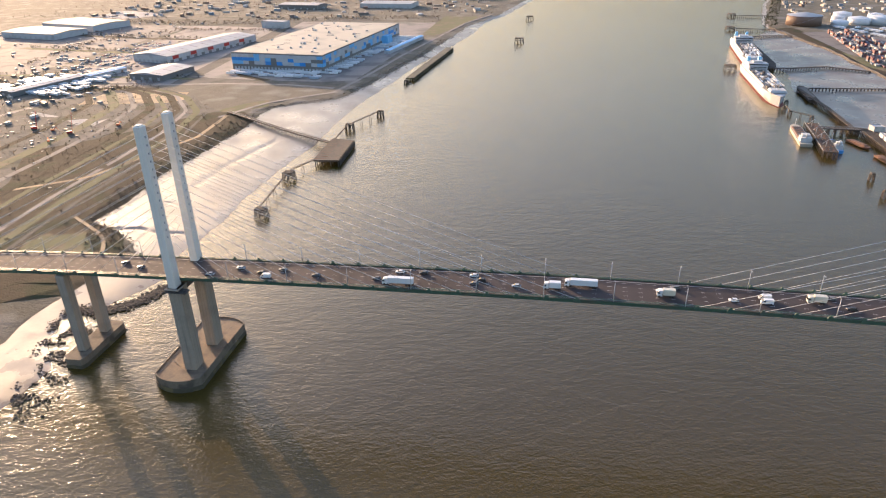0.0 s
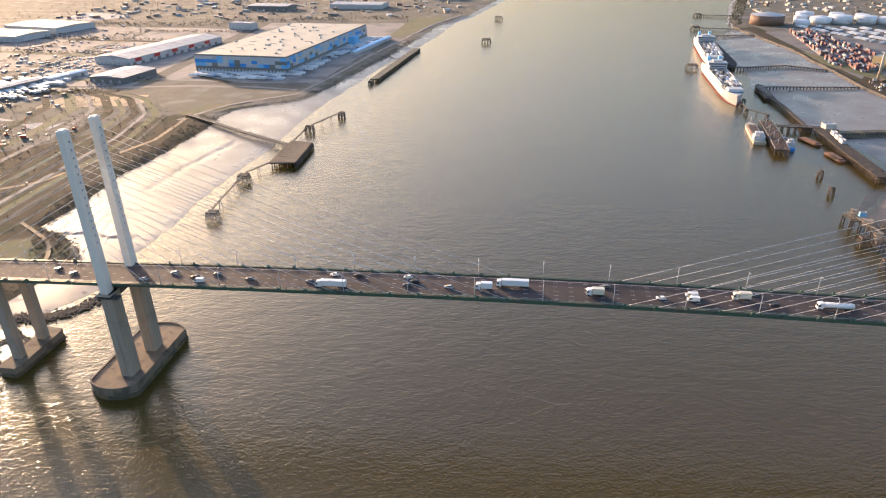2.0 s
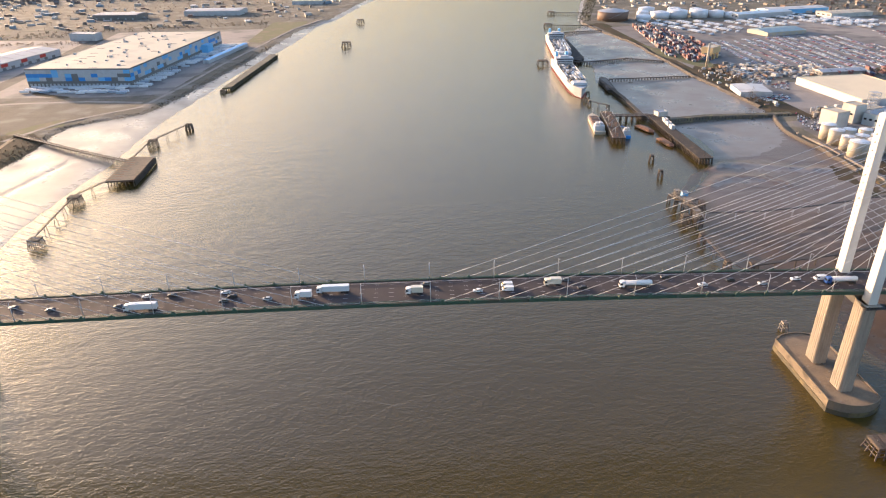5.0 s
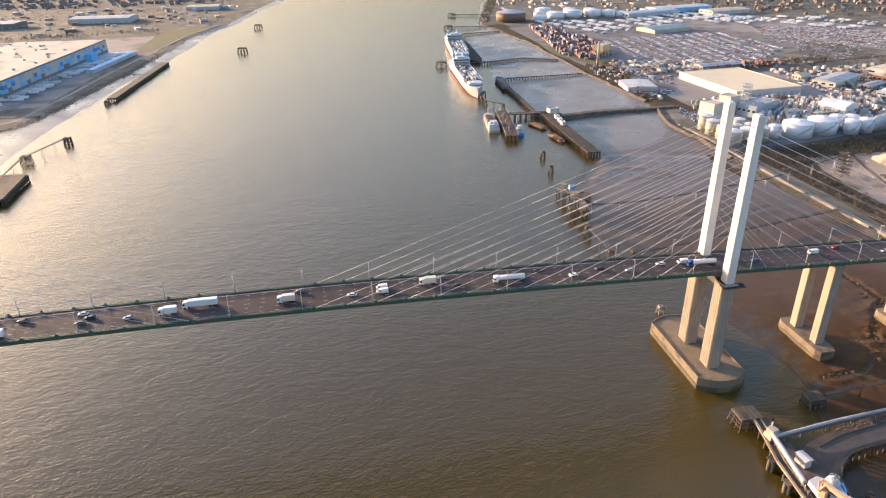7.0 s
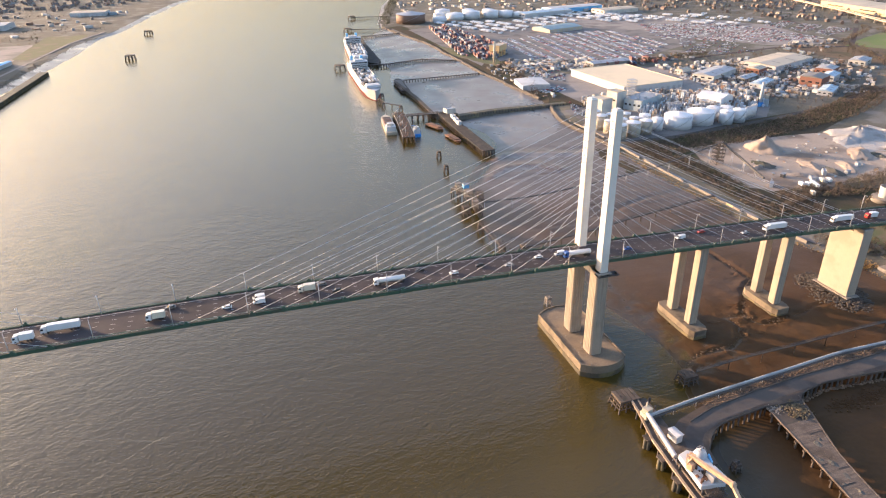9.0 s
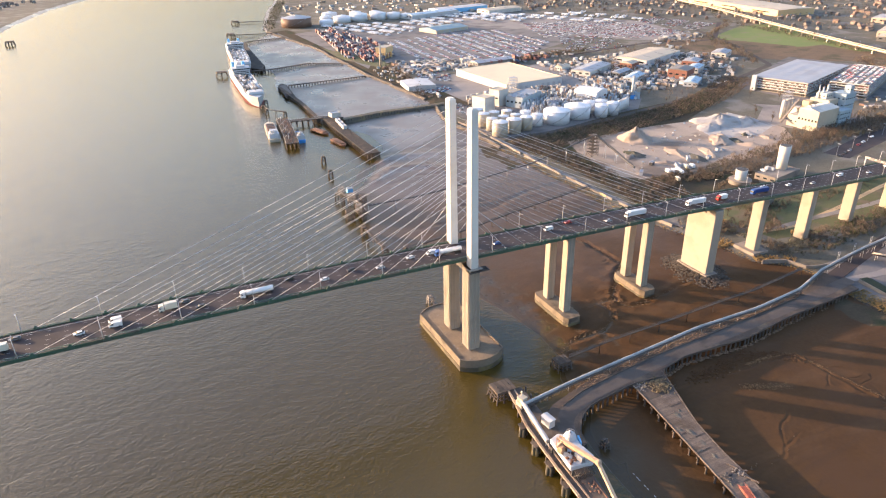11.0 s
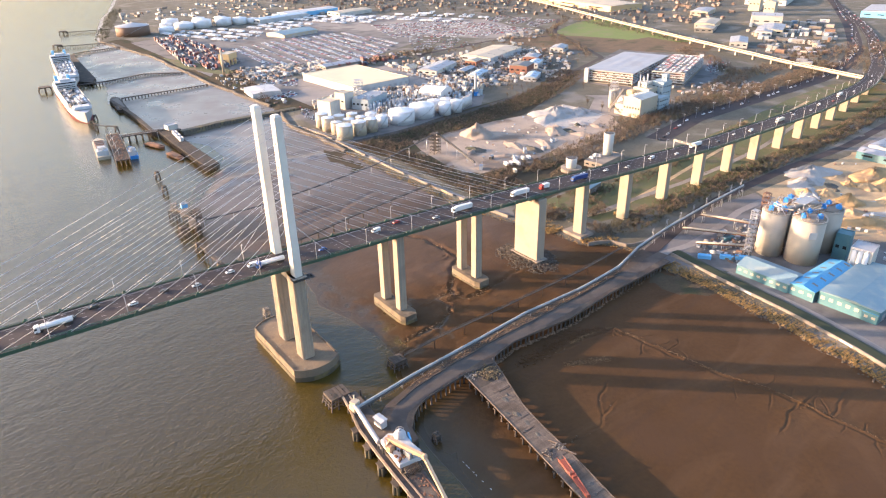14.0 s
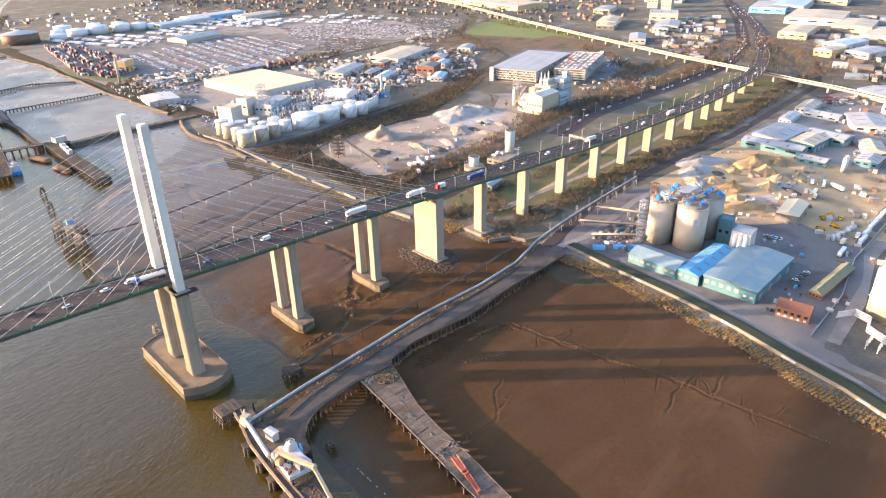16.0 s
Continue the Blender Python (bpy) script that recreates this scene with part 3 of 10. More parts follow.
CREEKS = [  # courses, half widths and lip heights of the mud creeks
    ([(330, -84), (348, -88), (364, -87), (382, -91), (384, -109), (385, -128), (389, -145), (392, -160), (398, -174), (400, -190), (401, -205), (404, -233), (406, -262)], 0.55, 0.42),
    ([(400, -190), (389, -192), (376, -196)], 0.4, 0.2), ([(419, -192), (407, -193), (398, -194)], 0.4, 0.2), ([(428, -201), (414, -203), (403, -206)], 0.4, 0.2),
    ([(292, -139), (302, -140), (311, -141), (319, -138), (329, -134)], 0.45, 0.15), ([(319, -138), (326, -128), (340, -122)], 0.4, 0.12),
    ([(263, -38), (272, -29), (281, -24), (294, -23), (306, -21.7), (318, -16), (323, -7), (323, 4), (334, 3), (337, -9), (351, -9)], 1.5, 0.5),
    ([(334, 3), (338, 8), (347, 19), (357, 30), (369, 38), (369, 50), (368, 63), (368, 77), (360, 95)], 1.4, 0.45), ([(351, -9), (372, -5), (396, -1)], 1.0, 0.25),
    ([(310, 352), (303, 350), (290, 320), (280, 302), (265, 282), (254, 270)], 4.2, 0.25), ([(312, 346), (335, 351), (356, 352), (378, 331), (406, 327)], 4.0, 0.3), ([(293, 173), (310, 182), (325, 186), (345, 185)], 1.3, 0.3), ([(338, 300), (345, 280), (343, 262), (341, 248), (340, 237)], 1.5, 0.35),
    ([(286, 262), (318, 272), (336, 268)], 1.8, 0.3), ([(262, 160), (300, 158), (340, 168), (390, 188)], 1.6, 0.25),
    ([(-400, 162), (-377, 159), (-364, 162), (-346, 158), (-329, 160), (-307, 155)], 1.5, 0.4), ([(-384, 220), (-356, 213), (-317, 208)], 0.9, 0.15), ([(-369, 259), (-364, 327), (-349, 403)], 2.5, 0.2),
]

creek_rnd = random.Random(8)
for course, first, last in ((CREEKS[0][0], 3, 12), (CREEKS[6][0], 2, 10), (CREEKS[7][0], 1, 6)):
    for x, y, _ in along([(*p, 0) for p in course[first:last]], 6.5):
        side, ln, bend = creek_rnd.choice((-1, 1)), creek_rnd.uniform(5, 15), creek_rnd.uniform(-0.22, 0.22)
        way = math.pi / 2 * (1 - side) + creek_rnd.uniform(-0.7, 0.7)
        pts = [(x, y)]
        for k in range(4):
            pts.append((pts[-1][0] + math.cos(way) * ln / 4, pts[-1][1] + math.sin(way) * ln / 4))
            way += bend * creek_rnd.uniform(-0.2, 1.4)
        CREEKS.append((pts, creek_rnd.uniform(0.2, 0.36), creek_rnd.uniform(0.05, 0.12)))


BANKS = [  # courses, half widths and heights of the mud banks
    ([(300, 328), (318, 340), (349, 330), (369, 318), (405, 309)], 5.0, 1.7),
    ([(278, 280), (288, 293), (303, 302), (321, 302), (337, 294), (348, 278)], 6.5, 1.4),
    ([(276, 150), (300, 170), (330, 205), (360, 232)], 8.0, 0.5), ([(330, 142), (360, 170), (400, 182)], 7.0, 0.45),
    ([(300, 108), (335, 112), (380, 128)], 8.0, 0.4), ([(298, -96), (330, -108), (360, -104)], 9.0, 0.25),
]
SLICKS = [[(309, 354), (356, 358), (399, 389), (446, 480), (446, 530), (286, 530), (296, 345)],
          [(296, 328), (318, 343), (349, 333), (369, 321), (406, 312), (406, 302), (365, 309), (340, 319), (315, 329)],
          [(276, 276), (288, 290), (303, 299), (321, 299), (335, 291), (330, 284), (300, 288)]]
MARSH = [[(410, 320), (398, 288), (407, 274), (426, 302)], [(406, 270), (400, 242), (418, 247), (417, 276)], [(455, -60), (446, -67), (442, -80), (446, -96), (461, -106), (472, -90)]]


def inside(px, py, poly):
    r = np.zeros(len(px), bool)
    n = len(poly)
    for i in range(n):
        (x1, y1), (x2, y2) = poly[i], poly[(i + 1) % n]
        hit = (y1 > py) != (y2 > py)
        with np.errstate(divide="ignore", invalid="ignore"):
            r ^= hit & (px < (x2 - x1) * (py - y1) / (y2 - y1 if y2 != y1 else 1e-9) + x1)
    return r


def reach(px, py, line):
    d = np.full(len(px), 1e9)
    for (x1, y1), (x2, y2) in zip(line, line[1:]):
        dx, dy = x2 - x1, y2 - y1
        t = np.clip(((px - x1) * dx + (py - y1) * dy) / (dx * dx + dy * dy + 1e-9), 0, 1)
        d = np.minimum(d, np.hypot(px - x1 - t * dx, py - y1 - t * dy))
    return d


def build_ground():
    from mathutils.geometry import delaunay_2d_cdt
    vs, es, wander = [], [], []

    def line(pts, closed=False):
        k = len(vs)
        vs.extend(Vector(p) for p in pts)
        es.extend((k + i, k + i + 1) for i in range(len(pts) - 1))
        if closed:
            es.append((k + len(pts) - 1, k))

    for pts in EDGE.values():
        line(pts)
    for _, poly in PATCH:
        line([p[:2] for p in along([(*p, 0) for p in poly + poly[:1]], 40)[:-1]], True)
    line([(-5000, -1500), (5000, -1500), (5000, 4900), (-5000, 4900)], True)
    rnd = random.Random(4)
    for course, half, _ in CREEKS:
        pts = [(x + 1.6 * noise.noise((x * 0.12, y * 0.12, 5)), y + 1.6 * noise.noise((x * 0.12, y * 0.12, 8))) for x, y, _ in along([(*p, 0) for p in course], 2.5 if half > 0.6 else 1.4)]
        for i, p in enumerate(pts):
            a, b = Vector(pts[max(0, i - 1)]), Vector(pts[min(len(pts) - 1, i + 1)])
            d = (b - a).normalized()
            for k in (-4.5, -2.6, -1.5, 0, 1.5, 2.6, 4.5):
                vs.append(Vector((p[0] + d.y * k * half, p[1] - d.x * k * half)))
        wander.append((pts, half))
    for course, half, _ in BANKS:
        pts = [p[:2] for p in along([(*p, 0) for p in course], 3.0)]
        for i, p in enumerate(pts):
            a, b = Vector(pts[max(0, i - 1)]), Vector(pts[min(len(pts) - 1, i + 1)])
            d = (b - a).normalized()
            vs.extend(Vector((p[0] + d.y * k * half, p[1] - d.x * k * half)) for k in (-1.6, -0.9, -0.45, 0, 0.45, 0.9, 1.6))
    for x0, x1, y0, y1, st in ((225, 476, -300, 470, 7.5), (262, 440, -44, 95, 3.0), (-900, 1500, -450, 1500, 26), (-5000, 5000, -1490, 4890, 170)):
        x = x0
        while x < x1:
            y = y0
            while y < y1:
                if st < 100 or not (-900 < x < 1500 and -450 < y < 1500):
                    vs.append(Vector((x + rnd.uniform(-0.4, 0.4) * st, min(4880, max(-1480, y + rnd.uniform(-0.4, 0.4) * st)))))
                y += st
            x += st
    v2, _, f2, *_ = delaunay_2d_cdt(vs, es, [], 0, 0.05)
    P = np.array([(v.x, v.y) for v in v2])
    px, py = P[:, 0], P[:, 1]
    west = EDGE["lw"] + [(-6000, 4900), (-6000, -1500)]
    east = EDGE["le"] + [(6000, 4900), (6000, -1500)]
    river = EDGE["tw"] + EDGE["te"][::-1]
    dl = np.minimum(reach(px, py, EDGE["lw"]), reach(px, py, EDGE["le"]))
    dt = np.minimum(reach(px, py, EDGE["tw"]), reach(px, py, EDGE["te"]))
    on_land = inside(px, py, west) | inside(px, py, east) | (dl < 0.3)
    in_river = inside(px, py, river) & (dt > 0.3)
    wave = np.array([noise.noise((x * 0.03, y * 0.03, 0)) for x, y in P])
    z = 0.03 + 2.5 * dt / (dt + dl + 0.01) + 0.16 * wave * np.minimum(1, dt / 10)
    lump = np.array([noise.noise((x * 0.11, y * 0.11, 2)) + 0.6 * noise.noise((x * 0.23, y * 0.23, 4)) + 0.35 * noise.noise((x * 0.5, y * 0.5, 6)) for x, y in P])
    near = np.clip(1.3 - np.abs(py - 5) / 70, 0, 1) * (px > 262) * (px < 470)
    z = z + (0.10 + 0.5 * near) * lump * np.minimum(1, dt / 12)
    for (pts, half), (_, _, lip) in zip(wander, CREEKS):
        d = reach(px, py, pts) / half
        z = z + np.minimum(1, dt / 6) * (lip * np.exp(-((d - 2.4) / 0.9) ** 2) * (0.6 + 0.8 * lump) - (1.35 if 4.1 < half else 0.8 if half > 1.2 and lip > 0.35 else 0.4 if half > 0.6 else 0.14) * np.minimum(z, 1.4) * np.exp(-((d / 1.2) ** 2)))
    for course, half, rise in BANKS:
        z = z + np.minimum(1, dt / 8) * rise * np.exp(-((reach(px, py, course) / half) ** 2)) * (0.75 + 0.5 * lump)
    z = np.where(on_land, 2.5 + 1.8 * np.clip(dl / 14, 0, 1) + 0.15 * wave * np.clip(dl / 14, 0, 1), z)
    z = np.where(in_river, -0.05 - np.minimum(6, 0.12 * dt), z)
    z = np.where(dt < 0.3, 0.03, z)
    names = ["land", "mud", "slick", "bed", "grass", "yard", "tarmac", "sand", "earth", "scrub", "limepile", "field", "dust", "heath"]
    C = np.array([P[list(f)].mean(0) for f in f2])
    cx, cy = C[:, 0], C[:, 1]
    kind = np.ones(len(C), int)
    kind[inside(cx, cy, river)] = 3
    mud = kind == 1
    kind[mud & ((cx < 0) | (cy > 515))] = 2
    for poly in SLICKS:
        kind[mud & inside(cx, cy, poly)] = 2
    for poly in MARSH:
        kind[mud & inside(cx, cy, poly)] = 9
    kind[inside(cx, cy, west) | inside(cx, cy, east)] = 0
    for name, poly in PATCH:
        sel = inside(cx, cy, poly) & ~np.isin(kind, (1, 2, 3))
        kind[sel] = names.index(name)
    me = bpy.data.meshes.new("ground")
    me.from_pydata([(x, y, h) for (x, y), h in zip(P, z)], [], [tuple(f) for f in f2])
    for n in names:
        me.materials.append(M[n])
    me.polygons.foreach_set("material_index", kind)
    me.polygons.foreach_set("use_smooth", np.isin(kind, (1, 2, 3)))
    me.update()
    tagged(new("ground", me), "flat estuary land with brown mudflats and yards", "ground", kind="structure")


build_ground()
bm = bmesh.new()
faces(bm, [(-1400, -1500, 0), (1400, -1500, 0), (1400, 4900, 0), (-1400, 4900, 0)], [(0, 1, 2, 3)])
tagged(part("water", bm, "water"), "muddy brown tidal river with small wind ripples", "river", kind="structure")

# ---- the bridge ----
AXIS = [(-900, 20), (-500, 13), (-405, 9), (-353, 8), (-295, 6.5), (-225, 3), (-120, 1.8), (0, 1.5), (120, 1.8), (225, 3), (295, 6), (353, 8), (405, 8.5), (460, 8.5), (506, 9), (563, 12), (614, 14), (665, 17), (716, 20), (768, 23.5),
        (814, 27.5), (865, 33), (912, 39), (961, 46), (1016, 56), (1066, 66), (1164, 95), (1260, 130), (1361, 176), (1526, 249), (1677, 332), (1911, 478), (2300, 720)]
RISE = [(-900, 24), (-700, 34), (-500, 44.5), (-405, 50), (-339, 54.4), (-290, 57.3), (-215, 61.2), (-140, 63.4), (-60, 65.0), (0, 65.4), (60, 65.2), (140, 64.0), (215, 61.8), (297, 57.6), (393, 52.8), (460, 49), (506, 46.3), (563, 42.3),
        (614, 39.4), (665, 37), (716, 35.2), (768, 32.8), (814, 30.8), (865, 28.4), (912, 27), (961, 25), (1016, 21.5), (1066, 18.5), (1164, 14), (1361, 9), (1526, 6.5), (1677, 5.5), (2300, 5.5)]
HALF = 10.3  # half the deck's width


def smooth_table(table, x):
    """A rounded reading of a table, so that bends have no corners."""
    return sum(interp(x + d, table) for d in (-24, -12, 0, 12, 24)) / 5


def deck(x):
    return smooth_table(AXIS, x), smooth_table(RISE, x)


def deck_path(x0, x1, step, side=0.0, up=0.0):
    out = []
    n = max(1, round(abs(x1 - x0) / step))
    for i in range(n + 1):
        x = x0 + (x1 - x0) * i / n
        y, z = deck(x)
        ya, yb = deck(x - 2)[0], deck(x + 2)[0]
        d = Vector((4, yb - ya)).normalized()
        out.append((x - d.y * side, y + d.x * side, z + up))
    return out


bridge = thing("cable_stayed_bridge", "tall white-pyloned cable-stayed road bridge with a green-edged deck over the river", "bridge")
bm = bmesh.new()
path = deck_path(-900, 2300, 12)
sweep(bm, path, [(-HALF, 0), (HALF, 0), (HALF, -0.25), (-HALF, -0.25)])
part("road_deck", mend(bm), "asphalt", bridge, "dark worn asphalt carriageway")
bm = bmesh.new()
sweep(bm, deck_path(-900, 1150, 12), [(-HALF - 0.3, -0.26), (HALF + 0.3, -0.26), (HALF - 1.2, -2.1), (HALF - 4, -2.7), (-HALF + 4, -2.7), (-HALF + 1.2, -2.1)])
part("deck_girder", mend(bm), "green", bridge, "green painted steel box girder")
for sd in (-1, 1):
    bm = bmesh.new()
    sweep(bm, deck_path(-900, 1150, 12), [(sd * (HALF + 0.31), -1.5), (sd * (HALF + 0.55), -1.5), (sd * (HALF + 0.55), 0.25), (sd * (HALF + 0.31), 0.25)])
    part("edge_beam", mend(bm), "green", bridge, "green fascia along the deck edge")
    bm = bmesh.new()
    for h in (0.55, 0.85, 1.15):
        sweep(bm, deck_path(-900, 1150, 12), [(sd * (HALF - 0.1), h - 0.06), (sd * (HALF + 0.05), h - 0.06), (sd * (HALF + 0.05), h + 0.06), (sd * (HALF - 0.1), h + 0.06)])
    for x, y, z in deck_path(-900, 1150, 4, sd * -HALF):
        blk(bm, x, y, z, 0.16, 0.16, 1.15)
    part("parapet", mend(bm), "green", bridge, "green parapet railing")
bm = bmesh.new()
for lane in (-7.9, -4.3, -0.4, 3.5, 7.3):
    for x in np.arange(-880, 1900, 7.0):
        a, b = deck_path(x, x + 2.0, 2.0, lane, 0.012)
        faces(bm, [(a[0], a[1] - 0.09, a[2]), (b[0], b[1] - 0.09, b[2]), (b[0], b[1] + 0.09, b[2]), (a[0], a[1] + 0.09, a[2])], [(0, 1, 2, 3)])
part("lane_marking", bm, "paint", bridge, "white dashed lane lines", "stuff")
for sd in (-9.2, 8.9):
    bm = bmesh.new()
    sweep(bm, deck_path(-900, 1900, 12, sd, 0.012), [(-0.14, 0), (0.14, 0)], close=False)
    part("edge_line", bm, "paint", bridge, "solid white edge line")

base_rnd = random.Random(12)
LEG_NEAR, LEG_FAR = -9.6, 13.6
TOP, FOOT, BASE = 139.7, 56.8, 7.5
for tx in (-225, 225):
    mir = 1 if tx > 0 else -1
    for ly in (LEG_NEAR, LEG_FAR):
        bm = bmesh.new()
        blk(bm, tx, ly, FOOT, 4.3, 5.4, TOP - FOOT, taper=0.86)
        bmesh.ops.bevel(bm, geom=[e for e in bm.edges], offset=0.25, segments=1, affect="EDGES")
        blk(bm, tx, ly, TOP + 0.01, 2.4, 3.0, 0.5)
        leg = part("pylon_leg", mend(bm), "white", bridge, "white painted steel pylon leg")
        bm = bmesh.new()
        for i in range(14):
            z = 84 + 3.85 * i
            wy = 5.4 * (1 - 0.14 * (z - FOOT) / (TOP - FOOT)) / 2
            for sx in (-1, 1):
                blk(bm, tx + sx * 2.0, ly, z, 0.5, 0.7, 0.9)
        part("cable_socket", bm, "steel", leg, "steel cable sockets", "stuff")
        bm = bmesh.new()
        w, d, g = 3.5, 4.4, 0.75  # half sizes and corner chamfer
        side = []
        for half_len, other, n_fl in ((w - g, d, 4), (d - g, w, 5)):
            run = []
            for k in range(n_fl):
                a0, a1 = -half_len + 2 * half_len * k / n_fl, -half_len + 2 * half_len * (k + 1) / n_fl
                run += [(a0, -other), (a0 + 0.55 * (a1 - a0), -other), (a0 + 0.68 * (a1 - a0), -other + 0.16), (a0 + 0.87 * (a1 - a0), -other + 0.16)]
            side.append(run + [(half_len, -other)])
        out = []
        for k in range(4):
            c, sn = ((1, 0), (0, 1), (-1, 0), (0, -1))[k]
            out += [(x * c - y * sn, x * sn + y * c) for x, y in side[k % 2]]
        prism(bm, [(tx + x, ly + 1.6 + y) for x, y in out], BASE - 0.6, FOOT - 0.02, scale=0.94)
        blk(bm, tx, ly, FOOT - 0.5, 7.6, 8.4, 0.48)
        dk = bmesh.new()
        blk(dk, tx + 2.0, ly + (-2.2 if ly < 0 else 2.2), FOOT - 1.7, 11.5, 4.6, 0.5)
        for kx in (-2.5, 2.0, 6.5):
            blk(dk, tx + kx, ly + (-3.2 if ly < 0 else 3.2), FOOT - 1.19, 0.3, 2.4, 1.1)
        part("bearing_platform", dk, "dark", bridge, "dark steel bearing platform")
        part("pier_leg", mend(bm), "streaked", bridge, "fluted grey concrete pier leg with dark streaks")
    bm = bmesh.new()
    blk(bm, tx, (LEG_NEAR + LEG_FAR) / 2, FOOT - 4.2, 5, LEG_FAR - LEG_NEAR - 4, 3.4)
    part("cross_beam", bm, "dark", bridge, "dark beam between the pier legs")
    outline = []
    bx = 226.3 if mir > 0 else -229.3
    for cy, sgn in ((34.5, 1), (-18.0, -1)):
        for k in range(11):
            a = radians(46) * (k / 5 - 1)
            outline.append((bx - math.sin(a) * 18.5 * sgn, cy + sgn * (math.cos(a) * 18.5 - 12.85)))
    bm = bmesh.new()
    prism(bm, outline, 2.6, 6.6)
    WORN = surf("worn_base_%d" % (tx > 0), (0.25, 0.185, 0.115), (0.165, 0.122, 0.082), 5, 0.9, bump=0.05, fine=0.8, c=(0.105, 0.082, 0.062))
    base = part("pier_base", mend(bm), "grimy", bridge, "rounded concrete ship-impact base with dark stains")
    bm = bmesh.new()
    prism(bm, [(bx + (x - bx) * 1.02, 7 + (y - 7) * 1.01) for x, y in outline], -4, 2.62)
    part("tide_band", mend(bm), "tide", base, "dark weed-stained tidal band")
    bm = bmesh.new()
    n = len(outline)
    inner = [(bx + (x - bx) * 0.955, 7 + (y - 7) * 0.98) for x, y in outline]
    co = [(x, y, z) for ring in (outline, inner) for z in (6.6, 7.3) for x, y in ring]
    fs = []
    for i in range(n):
        j = (i + 1) % n
        fs += [(i, j, n + j, n + i), (2 * n + j, 2 * n + i, 3 * n + i, 3 * n + j), (n + i, n + j, 3 * n + j, 3 * n + i)]
    faces(bm, co, fs)
    part("base_kerb", mend(bm), "grimy", base, "raised stained concrete kerb")
    bm = bmesh.new()
    prism(bm, inner, 6.61, 6.64)
    part("top_slab", mend(bm), WORN, base, "brown worn concrete top")
    for k in range(26):
        bm = bmesh.new()
        a, b = base_rnd.uniform(-13, 13), base_rnd.uniform(-22, 36)
        blk(bm, tx + a, b, 6.64, base_rnd.uniform(0.3, 1.0), base_rnd.uniform(0.3, 0.8), base_rnd.uniform(0.15, 0.4), base_rnd.uniform(0, 90))
        part("debris", bm, "conc2", base)

# cables and their deck anchorages
anchor_bm = bmesh.new()
for sgn, x0, x1 in ((0, 0, 1),):
    blk(anchor_bm, 0, 0, -1.0, 3.2, 0.9, 1.6, taper=0.6)
    blk(anchor_bm, 0, 0, 0.4, 1.4, 0.5, 1.0, taper=0.5)
anchor_me = bpy.data.meshes.new("anchorage")
anchor_bm.to_mesh(anchor_me)
anchor_bm.free()
anchor_me.materials.append(M["green"])
for tx in (-225, 225):
    for dirn in (-1, 1):
        inner = dirn * tx < 0
        for i in range(14):
            dist = 22 + (13.6 if inner else 12.4) * i
            ax = tx + dirn * dist
            for ly, sd in ((LEG_NEAR, -1), (LEG_FAR, 1)):
                yy, zz = deck(ax)
                foot = Vector((ax, yy + sd * (HALF + 0.9), zz + 0.6))
                head = Vector((tx + dirn * 2.0, ly, 84.4 + 3.85 * i))
                bm = bmesh.new()
                mid = (foot + head) / 2 - Vector((0, 0, 0.004 * (head - foot).length))
                cyl(bm, foot, mid, 0.085, n=6)
                cyl(bm, mid, head, 0.085, n=6)
                part("stay_cable", bm, "cable", bridge)
                shared("anchorage", anchor_me, bridge, pose(foot.x, foot.y, foot.z - 0.4))

# piers under the side spans and the approach viaduct


def twin_pier(x, y0, y1, cy, top, bx, rock=False):
    bm = bmesh.new()
    e = 3.2
    prism(bm, [(x - bx, y0), (x - bx + 1.5, y0 - e), (x + bx - 1.5, y0 - e), (x + bx, y0), (x + bx, y1), (x + bx - 1.5, y1 + e), (x - bx + 1.5, y1 + e), (x - bx, y1)], 2.2, 6.0)
    base = part("pier_base", mend(bm), "grimy", bridge, "stained concrete pier base")
    bm = bmesh.new()
    prism(bm, [(x - bx - 0.2, y0), (x - bx + 1.3, y0 - e - 0.2), (x + bx - 1.3, y0 - e - 0.2), (x + bx + 0.2, y0), (x + bx + 0.2, y1), (x + bx - 1.3, y1 + e + 0.2), (x - bx + 1.3, y1 + e + 0.2), (x - bx - 0.2, y1)], -3, 2.22)
    part("tide_band", mend(bm), "tide", base, "dark weed-stained tidal band")
    for c in cy:
        bm = bmesh.new()
        blk(bm, x, c, 5.9, 5.0, 5.2, top - 5.9)
        bmesh.ops.bevel(bm, geom=[g for g in bm.edges], offset=0.3, segments=1, affect="EDGES")
        part("pier_column", bm, "streaked", bridge, "pale concrete pier column")


twin_pier(-296, -9, 25, (-1.5, 18), deck(-296)[1] - 2.8, 6)
twin_pier(293.5, -6.5, 23, (0.4, 17.6), deck(293.5)[1] - 2.8, 5.5)
twin_pier(355, -2, 21, (3.0, 18.4), deck(355)[1] - 2.8, 5.5)
bm = bmesh.new()
topz = deck(408)[1]
blk(bm, 407.4, 7.6, 3.0, 7.0, 22.5, topz - 6.0 - 3.0)
for s, zt in ((-1, -2.8), (1, -2.8)):
    blk(bm, 407.4, 7.6 + s * 7.7, topz - 6.0, 7.0, 7.1, 3.2, taper=0.97)
part("anchor_pier", mend(bm), "conc", bridge, "massive pale concrete anchor pier wall")
bm = bmesh.new()
blk(bm, 407.4, 7.6, 0.5, 10, 27, 3.6)
part("pier_base", bm, "conc2", bridge, "concrete footing")
VIA = [(460.5, 8.5), (508, 6.6), (565.5, 12.2), (617, 13.6), (668, 16.7), (718, 19.5), (770, 23), (818, 27), (868, 33), (914, 38.5), (963, 46), (1018, 57), (1068, 67)]
